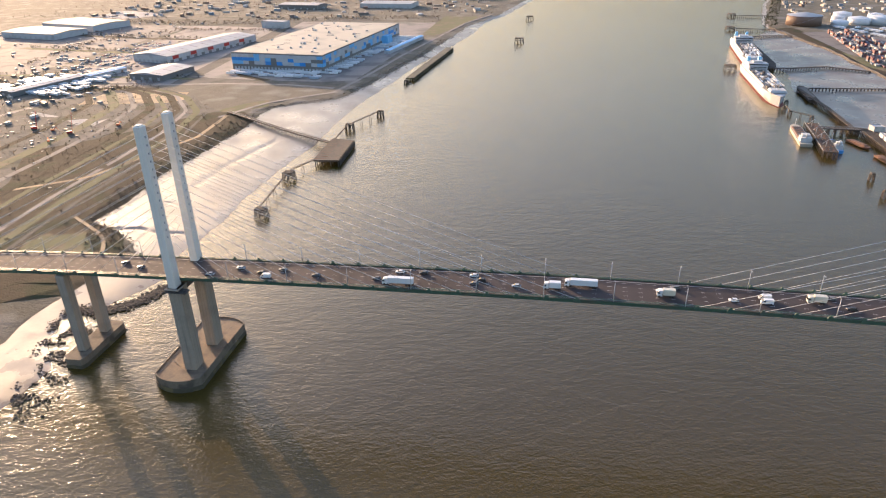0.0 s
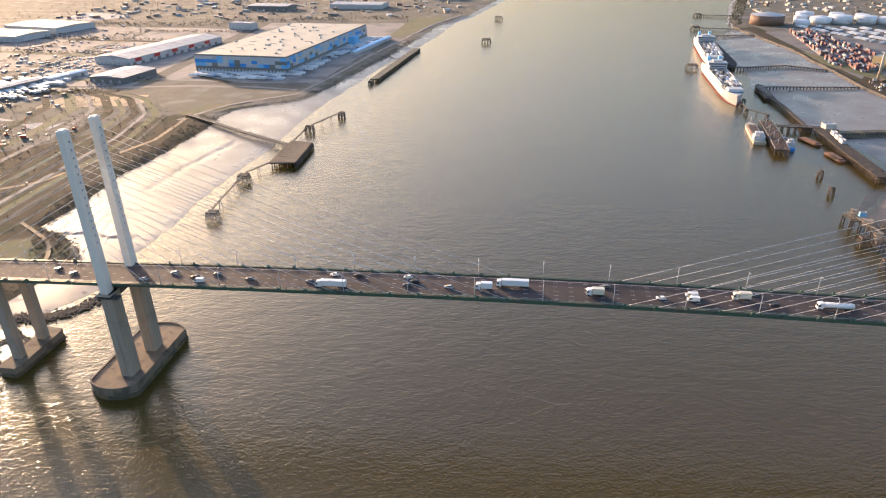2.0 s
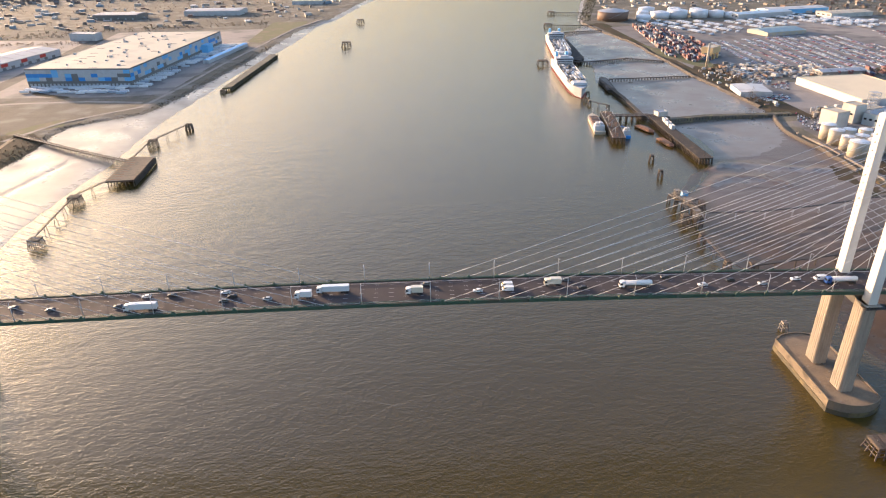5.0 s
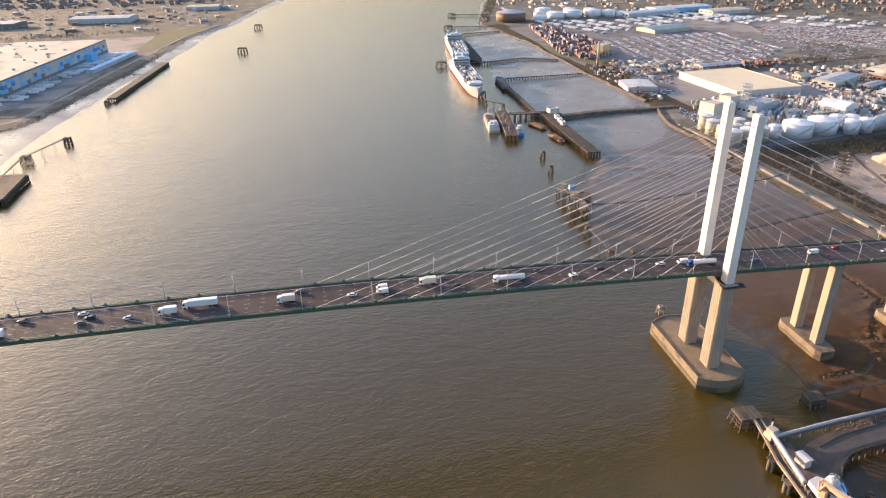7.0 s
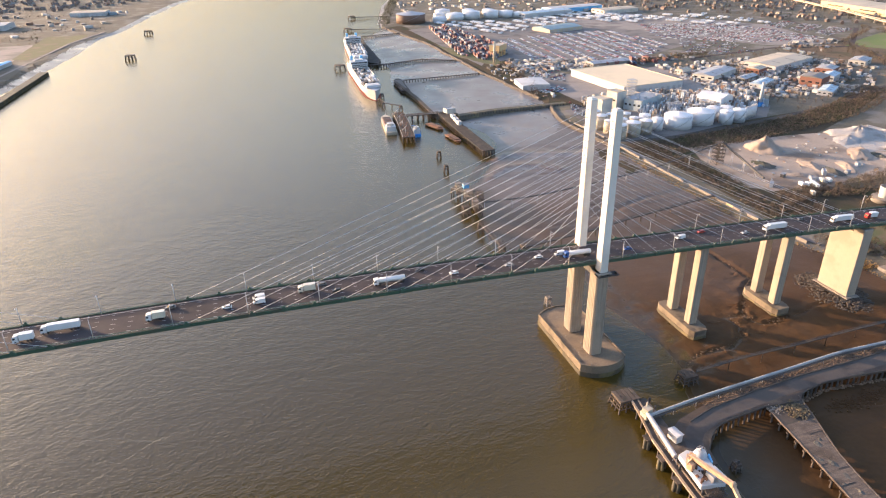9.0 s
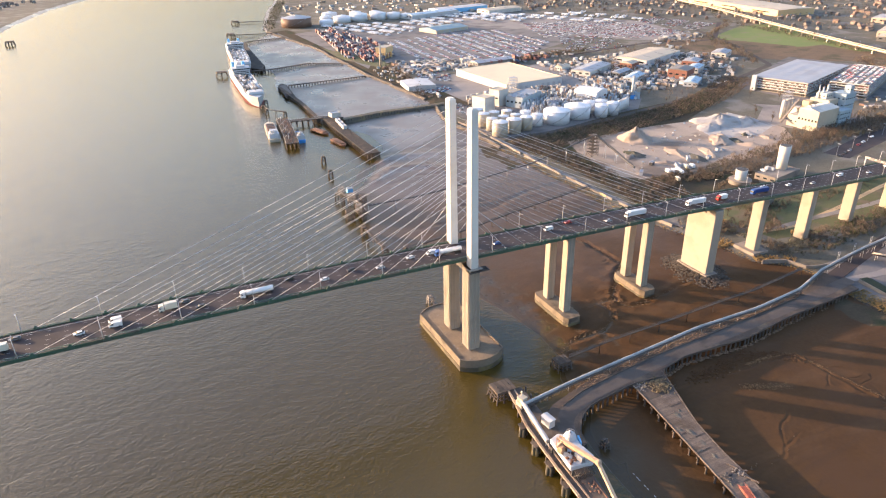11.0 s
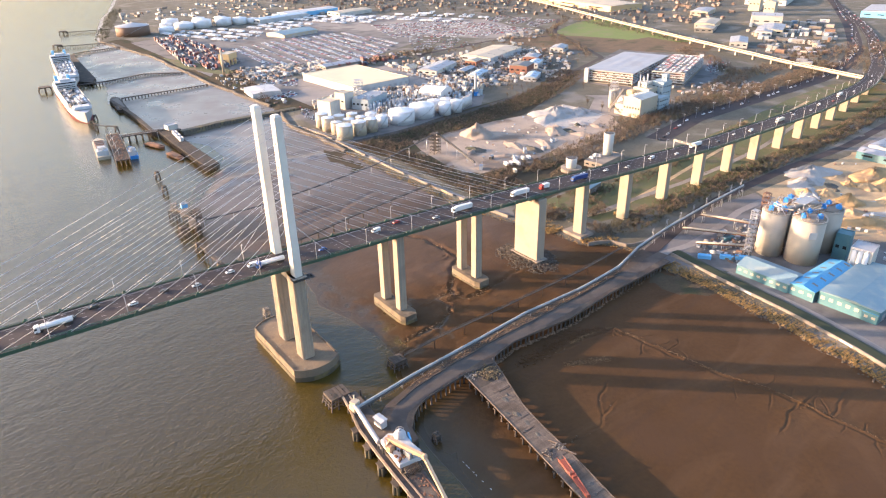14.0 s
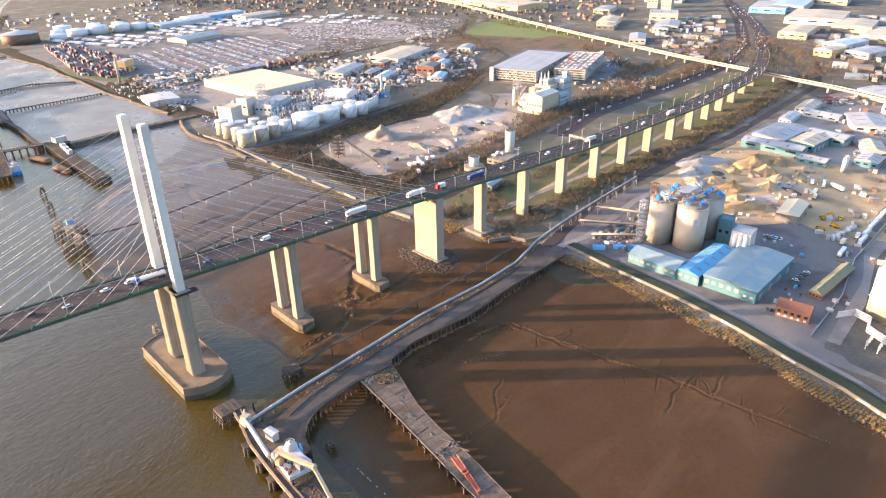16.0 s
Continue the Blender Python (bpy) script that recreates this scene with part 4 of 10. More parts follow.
for i, (x, y) in enumerate(VIA):
    zt = deck(x)[1] - 2.7
    turn = math.degrees(math.atan2(deck(x + 10)[0] - deck(x - 10)[0], 20))
    bm = bmesh.new()
    blk(bm, x, y, 4.0, 5.6, 8.2, zt - 4.0, turn)
    bmesh.ops.bevel(bm, geom=[g for g in bm.edges], offset=0.3, segments=1, affect="EDGES")
    blk(bm, x, y, zt - 0.4, 3.2, 12, 0.5, turn)
    part("viaduct_pier", mend(bm), "conc", bridge, "pale concrete slab pier")
bm = bmesh.new()
prism(bm, [(454, 1), (467, 0), (468, 12), (467, 19), (454, 19)], 2.0, 5.6)
part("pier_plinth", mend(bm), "conc2", bridge, "concrete plinth at the shore")

# ---- kinds of things ----
G = 4.25  # level of the made ground


def gable(bm, w, d, z, rise, over=0.5, mi=0, ridge="y"):
    """A pitched roof over a w x d plan, ridge along y or x."""
    if ridge == "y":
        x, y = w / 2 + over, d / 2 + over
        co = [(-x, -y, z), (x, -y, z), (0, -y, z + rise), (-x, y, z), (x, y, z), (0, y, z + rise)]
    else:
        x, y = w / 2 + over, d / 2 + over
        co = [(-x, y, z), (-x, -y, z), (-x, 0, z + rise), (x, y, z), (x, -y, z), (x, 0, z + rise)]
    faces(bm, co, [(0, 1, 2), (5, 4, 3), (0, 3, 4, 1), (1, 4, 5, 2), (2, 5, 3, 0)], mi)


def building(name, label, cx, cy, rz, w, d, h, wall, roof, rise=0.0, ridge="y", doors=0, windows=0, lights=0, vents=0, bands=(), category="warehouse", z=G, door_mat="steel", group="", window_mat="glass"):
    """A building centred on cx, cy: w along its own x, d along its own y. Doors and windows stand on its -y and -x walls."""
    b = thing(name, label, category, cx, cy, z, rz, group)
    bm = bmesh.new()
    blk(bm, 0, 0, 0, w, d, h)
    if rise:
        gable(bm, w, d, h, rise - 0.25, 0.0, 0, ridge)
    walls = part("wall", mend(bm), wall, b)
    bm = bmesh.new()
    if rise:
        gable(bm, w, d, h + 0.05, rise, 0.4, 0, ridge)
    else:
        blk(bm, 0, 0, h + 0.004, w - 0.8, d - 0.8, 0.25)
        for sx, sy, lx, ly in ((0, -1, w, 0.4), (0, 1, w, 0.4), (-1, 0, 0.4, d - 0.8), (1, 0, 0.4, d - 0.8)):
            blk(bm, sx * (w / 2 - 0.2), sy * (d / 2 - 0.2), h + 0.004, lx, ly, 0.8)
    top = part("roof", mend(bm), roof, b)
    for z0, z1, m in bands:
        bm = bmesh.new()
        for sx, sy, lx, ly in ((0, -1, w + 0.12, 0.06), (0, 1, w + 0.12, 0.06), (-1, 0, 0.06, d), (1, 0, 0.06, d)):
            blk(bm, sx * (w / 2 + 0.03), sy * (d / 2 + 0.03), z0, lx, ly, z1 - z0)
        part("cladding_band", bm, m, walls)
    for i in range(doors):
        bm = bmesh.new()
        wd = min(4.5, w / doors * 0.55)
        blk(bm, -w / 2 + w * (i + 0.5) / doors, -d / 2 - 0.08, 0, wd, 0.18, min(4.5, h * 0.6))
        part("roller_door", bm, door_mat, walls)
    for i in range(windows):
        bm = bmesh.new()
        wd = d / windows * 0.5
        blk(bm, -w / 2 - 0.06, -d / 2 + d * (i + 0.5) / windows, h * 0.45, 0.14, wd, min(2.2, h * 0.25))
        part("window", bm, window_mat, walls)
    rnd = random.Random(int(cx * 7 + cy))
    for i in range(lights):
        bm = bmesh.new()
        k = (i + 0.5) / lights
        if rise:
            side = -1 if i % 2 else 1
            if ridge == "y":
                zz = h + 0.05 + rise * 0.5
                co = [(side * w * 0.12, -d / 2 + d * k - 1, h + 0.12 + rise * (1 - 0.24)), (side * w * 0.38, -d / 2 + d * k - 1, h + 0.12 + rise * (1 - 0.76)), (side * w * 0.38, -d / 2 + d * k + 1, h + 0.12 + rise * (1 - 0.76)), (side * w * 0.12, -d / 2 + d * k + 1, h + 0.12 + rise * (1 - 0.24))]
            else:
                co = [(-w / 2 + w * k - 1, side * d * 0.12, h + 0.12 + rise * (1 - 0.24)), (-w / 2 + w * k - 1, side * d * 0.38, h + 0.12 + rise * (1 - 0.76)), (-w / 2 + w * k + 1, side * d * 0.38, h + 0.12 + rise * (1 - 0.76)), (-w / 2 + w * k + 1, side * d * 0.12, h + 0.12 + rise * (1 - 0.24))]
            faces(bm, co + [(x, y, q - 0.1) for x, y, q in co], [(0, 1, 2, 3), (4, 7, 6, 5), (0, 4, 5, 1), (1, 5, 6, 2), (2, 6, 7, 3), (3, 7, 4, 0)])
        else:
            blk(bm, rnd.uniform(-0.42, 0.42) * w, -d / 2 + d * k, h + 0.26, w * 0.08, 1.6, 0.3)
        part("roof_light", mend(bm), "walldark", top)
    for i in range(vents):
        bm = bmesh.new()
        sx, sy, sz = rnd.uniform(1.5, 5), rnd.uniform(1.5, 5), rnd.uniform(1, 2.6)
        px, py = rnd.uniform(-0.45, 0.45) * w, rnd.uniform(-0.46, 0.46) * d
        blk(bm, px, py, h + 0.26, sx, sy, sz)
        blk(bm, px, py, h + 0.26 + sz, sx * 0.7, sy * 0.7, 0.4)
        part("roof_plant", bm, "wallwhite", top, "pale rooftop plant box")
    return b


def tank(cx, cy, r, h, shell="tank", roof="tank", label="white cylindrical steel storage tank with a shallow cone roof", stair=True, z=G, group="storage tanks"):
    t = thing("storage_tank", label, "tank", cx, cy, z, 0, group)
    n = 40 if r > 6 else 24
    bm = bmesh.new()
    cyl(bm, (0, 0, 0), (0, 0, h), r, n=n)
    for k in (0.33, 0.66, 0.985):
        cyl(bm, (0, 0, h * k - 0.1), (0, 0, h * k + 0.1), r + 0.12, n=n)
    part("shell", bm, shell, t)
    bm = bmesh.new()
    cyl(bm, (0, 0, h + 0.005), (0, 0, h + r * 0.17), r * 1.01, r * 0.06, n=n, smooth=False)
    cyl(bm, (0, 0, h + r * 0.17), (0, 0, h + r * 0.17 + 0.8), 0.5, n=8)
    part("roof", bm, roof, t)
    bm = bmesh.new()
    for i in range(n):
        a = 2 * math.pi * i / n
        b = 2 * math.pi * (i + 1) / n
        p, q = Vector((math.cos(a) * r, math.sin(a) * r, h + 1.1)), Vector((math.cos(b) * r, math.sin(b) * r, h + 1.1))
        cyl(bm, p, q, 0.06, n=4)
        cyl(bm, p - Vector((0, 0, 1.1)), p, 0.05, n=4)
    part("handrail", bm, "steel", t)
    if stair:
        bm = bmesh.new()
        k = 14
        for i in range(k):
            a, b = -2.6 + 1.5 * i / k, -2.6 + 1.5 * (i + 1) / k
            for rr in (0.15, 1.0):
                cyl(bm, ((r + rr) * math.cos(a), (r + rr) * math.sin(a), h * i / k), ((r + rr) * math.cos(b), (r + rr) * math.sin(b), h * (i + 1) / k), 0.12, n=4)
            blk(bm, (r + 0.55) * math.cos(a), (r + 0.55) * math.sin(a), h * (i + 0.5) / k, 0.9, 0.9, 0.12, math.degrees(a))
        part("stair", bm, "steel", t, "steel stair winding round the shell", "stuff")
    return t


def pile_mesh(r, h, m="timber"):
    bm = bmesh.new()
    cyl(bm, (0, 0, -h), (0, 0, 0), r, r * 0.9, n=8)
    me = bpy.data.meshes.new("timber_post")
    bm.to_mesh(me)
    bm.free()
    me.materials.append(M[m])
    return me


PILE, THIN, FAT = pile_mesh(0.55, 9), pile_mesh(0.28, 10), pile_mesh(1.0, 10, "tide")


def jetty(name, label, path, w, z, step=6, me=None, deck_mat="timber", rails="steel", thick=0.8, braces=False, category="jetty", cross=2, low=-9.0):
    """A deck carried on rows of piles along a plan path."""
    j = thing(name, label, category)
    bm = bmesh.new()
    pts = along([(x, y, z) for x, y in path], 6)
    sweep(bm, pts, [(-w / 2, 0), (w / 2, 0), (w / 2, -thick), (-w / 2, -thick)])
    d = part("deck", mend(bm), deck_mat, j)
    if rails:
        for s in (-1, 1):
            bm = bmesh.new()
            for hh in (0.5, 1.05):
                sweep(bm, pts, [(s * (w / 2 - 0.1), hh), (s * (w / 2 - 0.22), hh), (s * (w / 2 - 0.22), hh + 0.1), (s * (w / 2 - 0.1), hh + 0.1)])
            for x, y, zz in pts:
                blk(bm, x, y, z, 0.1, 0.1, 1.0)
            part("handrail", mend(bm), rails, j)
    at = along([(x, y, z) for x, y in path], step)
    for i, (x, y, zz) in enumerate(at):
        a, b = Vector(at[max(0, i - 1)]), Vector(at[min(len(at) - 1, i + 1)])
        dr = (b - a).xy.normalized() if (b - a).length > 0 else Vector((1, 0))
        for k in range(cross):
            s = 0 if cross == 1 else (k / (cross - 1) - 0.5) * (w - 1.0)
            shared("timber_post", me or PILE, j, pose(x + dr.y * s, y - dr.x * s, z - thick + 0.02))
        if braces and cross > 1:
            bm = bmesh.new()
            p = Vector((x, y, 0))
            n = Vector((dr.y, -dr.x, 0)) * (w / 2 - 0.5)
            cyl(bm, p - n + Vector((0, 0, z - thick)), p + n + Vector((0, 0, 1.2)), 0.16, n=5)
            cyl(bm, p + n + Vector((0, 0, z - thick)), p - n + Vector((0, 0, 1.2)), 0.16, n=5)
            part("cross_brace", bm, "timber", j)
    return j


def dolphin(x, y, w, d, z, label="weathered timber mooring dolphin on splayed piles", n=(3, 4), mat="timber", hut=False, rz=0):
    t = thing("mooring_dolphin", label, "dolphin", x, y, 0, rz, "mooring dolphins")
    bm = bmesh.new()
    blk(bm, 0, 0, z - 1.1, w, d, 1.1)
    part("platform", bm, mat, t)
    for i in range(5):
        bm = bmesh.new()
        blk(bm, -w / 2 + w * (i + 0.5) / 5, 0, z + 0.004, w / 5 * 0.8, d, 0.18)
        part("plank", bm, mat, t)
    for i in range(n[0]):
        for k in range(n[1]):
            u, v = (i / max(1, n[0] - 1) - 0.5), (k / max(1, n[1] - 1) - 0.5)
            bm = bmesh.new()
            cyl(bm, (u * w * 1.25, v * d * 1.25, -4), (u * w * 0.9, v * d * 0.9, z - 1.0), 0.38, n=7)
            part("timber_post", bm, mat, t)
    for k in (0.3, 0.65):
        bm = bmesh.new()
        for s in (-1, 1):
            blk(bm, 0, s * d * 0.53, z * k, w * 1.05, 0.35, 0.4)
            blk(bm, s * w * 0.53, 0, z * k, 0.35, d * 1.05, 0.4)
        part("waling", bm, mat, t)
    bm = bmesh.new()
    for s in (-1, 1):
        cyl(bm, (s * w * 0.3, 0, z + 0.15), (s * w * 0.3, 0, z + 1.1), 0.3, 0.36, n=8)
    part("bollard", bm, "dark", t)
    return t


def catwalk(a, b, posts=2, w=1.4):
    """A light footbridge between two high points on trestle legs."""
    c = thing("catwalk", "narrow weathered steel catwalk on trestle legs", "walkway", group="catwalks")
    a, b = Vector(a), Vector(b)
    bm = bmesh.new()
    sweep(bm, [tuple(a), tuple((a + b) / 2), tuple(b)], [(-w / 2, 0), (w / 2, 0), (w / 2, -0.5), (-w / 2, -0.5)])
    part("deck", mend(bm), "timber", c)
    for s in (-1, 1):
        bm = bmesh.new()
        sweep(bm, [tuple(a), tuple(b)], [(s * w / 2, 0.9), (s * w / 2 + 0.1, 0.9), (s * w / 2 + 0.1, 1.05), (s * w / 2, 1.05)])
        n = max(2, int((b - a).length / 3))
        for i in range(n + 1):
            p = a + (b - a) * i / n
            dr = (b - a).xy.normalized()
            blk(bm, p.x + dr.y * s * w / 2, p.y - dr.x * s * w / 2, p.z, 0.09, 0.09, 0.95)
        part("handrail", mend(bm), "dark", c)
    for i in range(posts):
        p = a + (b - a) * (i + 1) / (posts + 1)
        dr = (b - a).xy.normalized()
        for s in (-1, 1):
            bm = bmesh.new()
            cyl(bm, (p.x + dr.y * s * 2.2, p.y - dr.x * s * 2.2, -4), (p.x + dr.y * s * 0.6, p.y - dr.x * s * 0.6, p.z - 0.4), 0.26, n=6)
            part("trestle_leg", bm, "timber", c)
    return c


# ---- vehicles ----
PAINT = dict(white=(0.74, 0.74, 0.73), silver=(0.42, 0.43, 0.44), black=(0.025, 0.026, 0.03), grey=(0.12, 0.125, 0.135), blue=(0.03, 0.09, 0.30), red=(0.36, 0.025, 0.02), cream=(0.70, 0.64, 0.50), navy=(0.03, 0.06, 0.22))
PAINTS = {k: surf("paint_" + k, v, tuple(c * 0.92 for c in v), 3, 0.28) for k, v in PAINT.items()}
CAR = [(-2.15, 0.32), (2.15, 0.32), (2.2, 0.62), (2.1, 0.82), (1.15, 0.98), (0.45, 1.45), (-1.25, 1.48), (-2.0, 1.02), (-2.2, 0.9)]


def extrude_side(bm, prof, w, top_w, mi=0, glass=(), gi=1, z_waist=0.95):
    n = len(prof)

    def half(z):
        return (w if z <= z_waist else top_w) / 2

    co = [(x, -half(z), z) for x, z in prof] + [(x, half(z), z) for x, z in prof]
    faces(bm, co, [tuple(range(n)), tuple(range(2 * n - 1, n - 1, -1))], mi)
    bm.verts.ensure_lookup_table()
    vs = bm.verts[-2 * n:]
    for i in range(n):
        f = bm.faces.new((vs[i], vs[n + i], vs[n + (i + 1) % n], vs[(i + 1) % n]))
        f.material_index = gi if i in glass else mi


def wheels(t, xs, y, r):
    for x in xs:
        for s in (-1, 1):
            bm = bmesh.new()
            cyl(bm, (x, s * y - 0.11, r), (x, s * y + 0.11, r), r, n=12, smooth=False)
            cyl(bm, (x, s * (y + 0.112), r), (x, s * (y + 0.125), r), r * 0.6, n=8, smooth=False)
            part("wheel", bm, "rubber", t)


def make_car(colour):
    t = thing("car", "%s car on the road" % colour, "car", group="traffic")
    bm = bmesh.new()
    extrude_side(bm, CAR, 1.8, 1.45)
    part("body", mend(bm), PAINTS[colour], t)
    bm = bmesh.new()
    for y in (-0.86, 0.86):
        s = 1 if y > 0 else -1
        faces(bm, [(-1.75, s * 0.86, 1.02), (0.95, s * 0.86, 1.02), (0.42, s * 0.745, 1.40), (-1.2, s * 0.745, 1.42)], [(0, 1, 2, 3)])
    faces(bm, [(1.14, -0.7, 1.0), (1.14, 0.7, 1.0), (0.5, 0.66, 1.43), (0.5, -0.66, 1.43)], [(0, 1, 2, 3)])
    faces(bm, [(-1.99, -0.7, 1.06), (-1.99, 0.7, 1.06), (-1.32, 0.66, 1.46), (-1.32, -0.66, 1.46)], [(0, 1, 2, 3)])
    for v in bm.verts:
        v.co.x += 0.02 if v.co.x > 0 else -0.02
        v.co.y *= 1.02
    part("glazing", bm, "glass", t)
    wheels(t, (-1.35, 1.35), 0.84, 0.32)
    bm = bmesh.new()
    for s in (-1, 1):
        blk(bm, 2.17, s * 0.6, 0.62, 0.08, 0.35, 0.14)
    part("headlight", bm, "wallwhite", t)
    return t


def make_van(colour):
    t = thing("van", "%s panel van on the road" % colour, "van", group="traffic")
    bm = bmesh.new()
    extrude_side(bm, [(-2.7, 0.4), (2.6, 0.4), (2.65, 0.95), (2.3, 1.2), (1.5, 2.05), (1.1, 2.3), (-2.65, 2.35)], 2.0, 1.8, z_waist=1.3)
    part("body", mend(bm), PAINTS[colour], t)
    bm = bmesh.new()
    faces(bm, [(2.33, -0.85, 1.22), (2.33, 0.85, 1.22), (1.55, 0.8, 2.05), (1.55, -0.8, 2.05)], [(0, 1, 2, 3)])
    for s in (-1, 1):
        faces(bm, [(0.7, s * 1.01, 1.25), (2.05, s * 1.01, 1.25), (1.4, s * 0.93, 1.95), (0.7, s * 0.93, 1.95)], [(0, 1, 2, 3)])
    part("glazing", bm, "glass", t)
    wheels(t, (-1.7, 1.7), 0.95, 0.36)
    return t


def make_lorry(cab, load, kind="box"):
    words = dict(box="%s articulated lorry with a %s box trailer", tank="%s articulated lorry pulling a %s cylindrical tank", rigid="%s rigid lorry with a %s box body")[kind] % (cab, load)
    t = thing("lorry", words, "lorry", group="traffic")
    short = kind == "rigid"
    fx = 3.2 if short else 6.6
    bm = bmesh.new()
    extrude_side(bm, [(fx - 1.2, 0.6), (fx + 1.1, 0.6), (fx + 1.15, 1.7), (fx + 0.95, 2.9), (fx + 0.5, 3.4), (fx - 1.2, 3.6)], 2.4, 2.3, z_waist=1.8)
    c = part("cab", mend(bm), PAINTS[cab], t)
    bm = bmesh.new()
    faces(bm, [(fx + 1.18, -1.05, 1.75), (fx + 1.18, 1.05, 1.75), (fx + 1.0, 1.0, 2.75), (fx + 1.0, -1.0, 2.75)], [(0, 1, 2, 3)])
    for s in (-1, 1):
        faces(bm, [(fx - 0.1, s * 1.21, 1.85), (fx + 1.0, s * 1.21, 1.85), (fx + 0.85, s * 1.17, 2.7), (fx - 0.1, s * 1.17, 2.7)], [(0, 1, 2, 3)])
    part("windscreen", bm, "glass", c)
    bm = bmesh.new()
    rear = -3.6 if short else -7.4
    blk(bm, (rear + fx) / 2, 0, 0.75, fx - rear, 1.1, 0.35)
    part("chassis", bm, "dark", t)
    bm = bmesh.new()
    if kind == "tank":
        cyl(bm, (rear, 0, 2.35), (fx - 1.7, 0, 2.35), 1.2, n=18)
        cyl(bm, (fx - 1.7, 0, 2.35), (fx - 1.4, 0, 2.35), 1.2, 0.8, n=18)
        for k in range(5):
            cyl(bm, (rear + 1.5 + k * 2.5, 0, 3.5), (rear + 1.5 + k * 2.5, 0, 3.8), 0.35, n=8)
    else:
        blk(bm, (rear + fx - 1.5) / 2, 0, 1.15, fx - 1.5 - rear, 2.5, 2.85)
        bmesh.ops.bevel(bm, geom=[e for e in bm.edges], offset=0.08, segments=1, affect="EDGES")
    part("tank_body" if kind == "tank" else "load_body", bm, PAINTS[load], t)
    wheels(t, (rear + 1, rear + 2.2, fx + 0.1) if short else (rear + 1, rear + 2.2, rear + 3.4, fx - 1.6, fx + 0.2), 1.1, 0.5)
    return t


FLEET = {}


def drive(kind, x, lane, *colours):
    """Puts a vehicle on the bridge deck in one of its four lanes."""
    key = (kind, *colours)
    if key not in FLEET:
        FLEET[key] = [dict(car=make_car, van=make_van, box=make_lorry, tank=lambda a, b: make_lorry(a, b, "tank"), rigid=lambda a, b: make_lorry(a, b, "rigid"))[kind](*colours), False]
    ob, used = FLEET[key]
    p = deck_path(x - 2, x + 2, 4, (-6.3, -2.4, 1.5, 5.4)[lane], 0.02)
    a, b = Vector(p[0]), Vector(p[1])
    d = b - a
    c = (a + b) / 2
    m = Matrix.Translation(c) @ Euler((0, math.atan2(d.z, d.xy.length), math.atan2(-d.y, -d.x))).to_matrix().to_4x4()
    if used:
        copy_thing(ob, m)
    else:
        ob.matrix_basis = m
        FLEET[key][1] = True


for row in ((-262, 2, "car", "black"), (-250, 1, "car", "grey"), (-208, 0, "car", "silver"), (-195, 2, "car", "silver"), (-182, 1, "car", "black"), (-178, 0, "van", "white"), (-172, 2, "car", "grey"), (-153, 1, "car", "grey"), (-122, 1, "car", "grey"),
            (-110, 0, "box", "white", "white"), (-112, 3, "car", "white"), (-100, 3, "car", "black"), (-75, 3, "car", "white"), (-71, 2, "car", "black"), (-74, 1, "car", "grey"), (-54, 1, "car", "silver"), (-37, 1, "rigid", "white", "white"),
            (-24, 2, "box", "white", "white"), (12, 2, "car", "white"), (14, 1, "rigid", "white", "cream"), (19, 3, "car", "grey"), (43, 1, "car", "white"), (57, 2, "van", "white"), (57, 1, "van", "white"), (79, 2, "rigid", "cream", "cream"),
            (92, 1, "car", "black"), (86, 3, "car", "grey"), (117, 1, "tank", "white", "white"), (134, 3, "car", "black"), (124, 2, "car", "grey"), (149, 1, "car", "white"), (164, 2, "car", "black"), (178, 1, "car", "silver"), (196, 2, "car", "white"),
            (208, 2, "van", "white"), (216, 1, "tank", "blue", "white"), (246, 1, "car", "blue"), (283, 2, "van", "white"), (300, 3, "car", "red"), (324, 1, "car", "silver"), (345, 1, "box", "white", "white"), (372, 3, "car", "grey"), (395, 1, "box", "white", "white"),
            (418, 1, "rigid", "red", "white"), (453, 1, "box", "blue", "navy"), (466, 3, "car", "white"), (487, 2, "car", "white"), (508, 1, "car", "silver"), (545, 2, "van", "white"), (575, 1, "car", "white"), (610, 2, "box", "white", "white"), (640, 1, "car", "grey"), (676, 2, "car", "white"),
            (700, 1, "van", "white"), (731, 3, "car", "black"), (760, 1, "box", "white", "cream"), (802, 2, "car", "silver"), (838, 1, "car", "white"), (871, 2, "van", "white"), (905, 1, "car", "red"), (940, 2, "box", "white", "white"), (985, 1, "car", "white"), (1030, 2, "car", "grey"), (1080, 1, "van", "white"), (1130, 2, "car", "white")):
    drive(row[2], row[0], row[1], *row[3:])

# ---- lamp posts on the deck ----


def make_lamp(h=9.5, arm=1.4):
    t = thing("street_lamp", "slim galvanised street lamp on the deck edge", "street lamp", group="bridge lamps")
    bm = bmesh.new()
    cyl(bm, (0, 0, 0), (0, 0, h), 0.2, 0.13, n=7)
    part("pole", bm, "wallwhite", t)
    bm = bmesh.new()
    cyl(bm, (0, 0, h), (0, arm, h + 0.25), 0.07, n=6)
    a = part("arm", bm, "steel", t)
    bm = bmesh.new()
    blk(bm, 0, arm + 0.3, h + 0.16, 0.32, 0.8, 0.18)
    part("lantern", bm, "wallwhite", a)
    return t


lamp = make_lamp()
first = True
for x in np.arange(-320, 1120, 31.0):
    for sd in (-1, 1):
        (px, py, pz), = deck_path(x, x, 1, sd * (HALF + 0.15))[:1]
        m = pose(px, py, pz, 0, 0, 0 if sd < 0 else 180)
        if first:
            lamp.matrix_basis, first = m, False
        else:
            copy_thing(lamp, m)
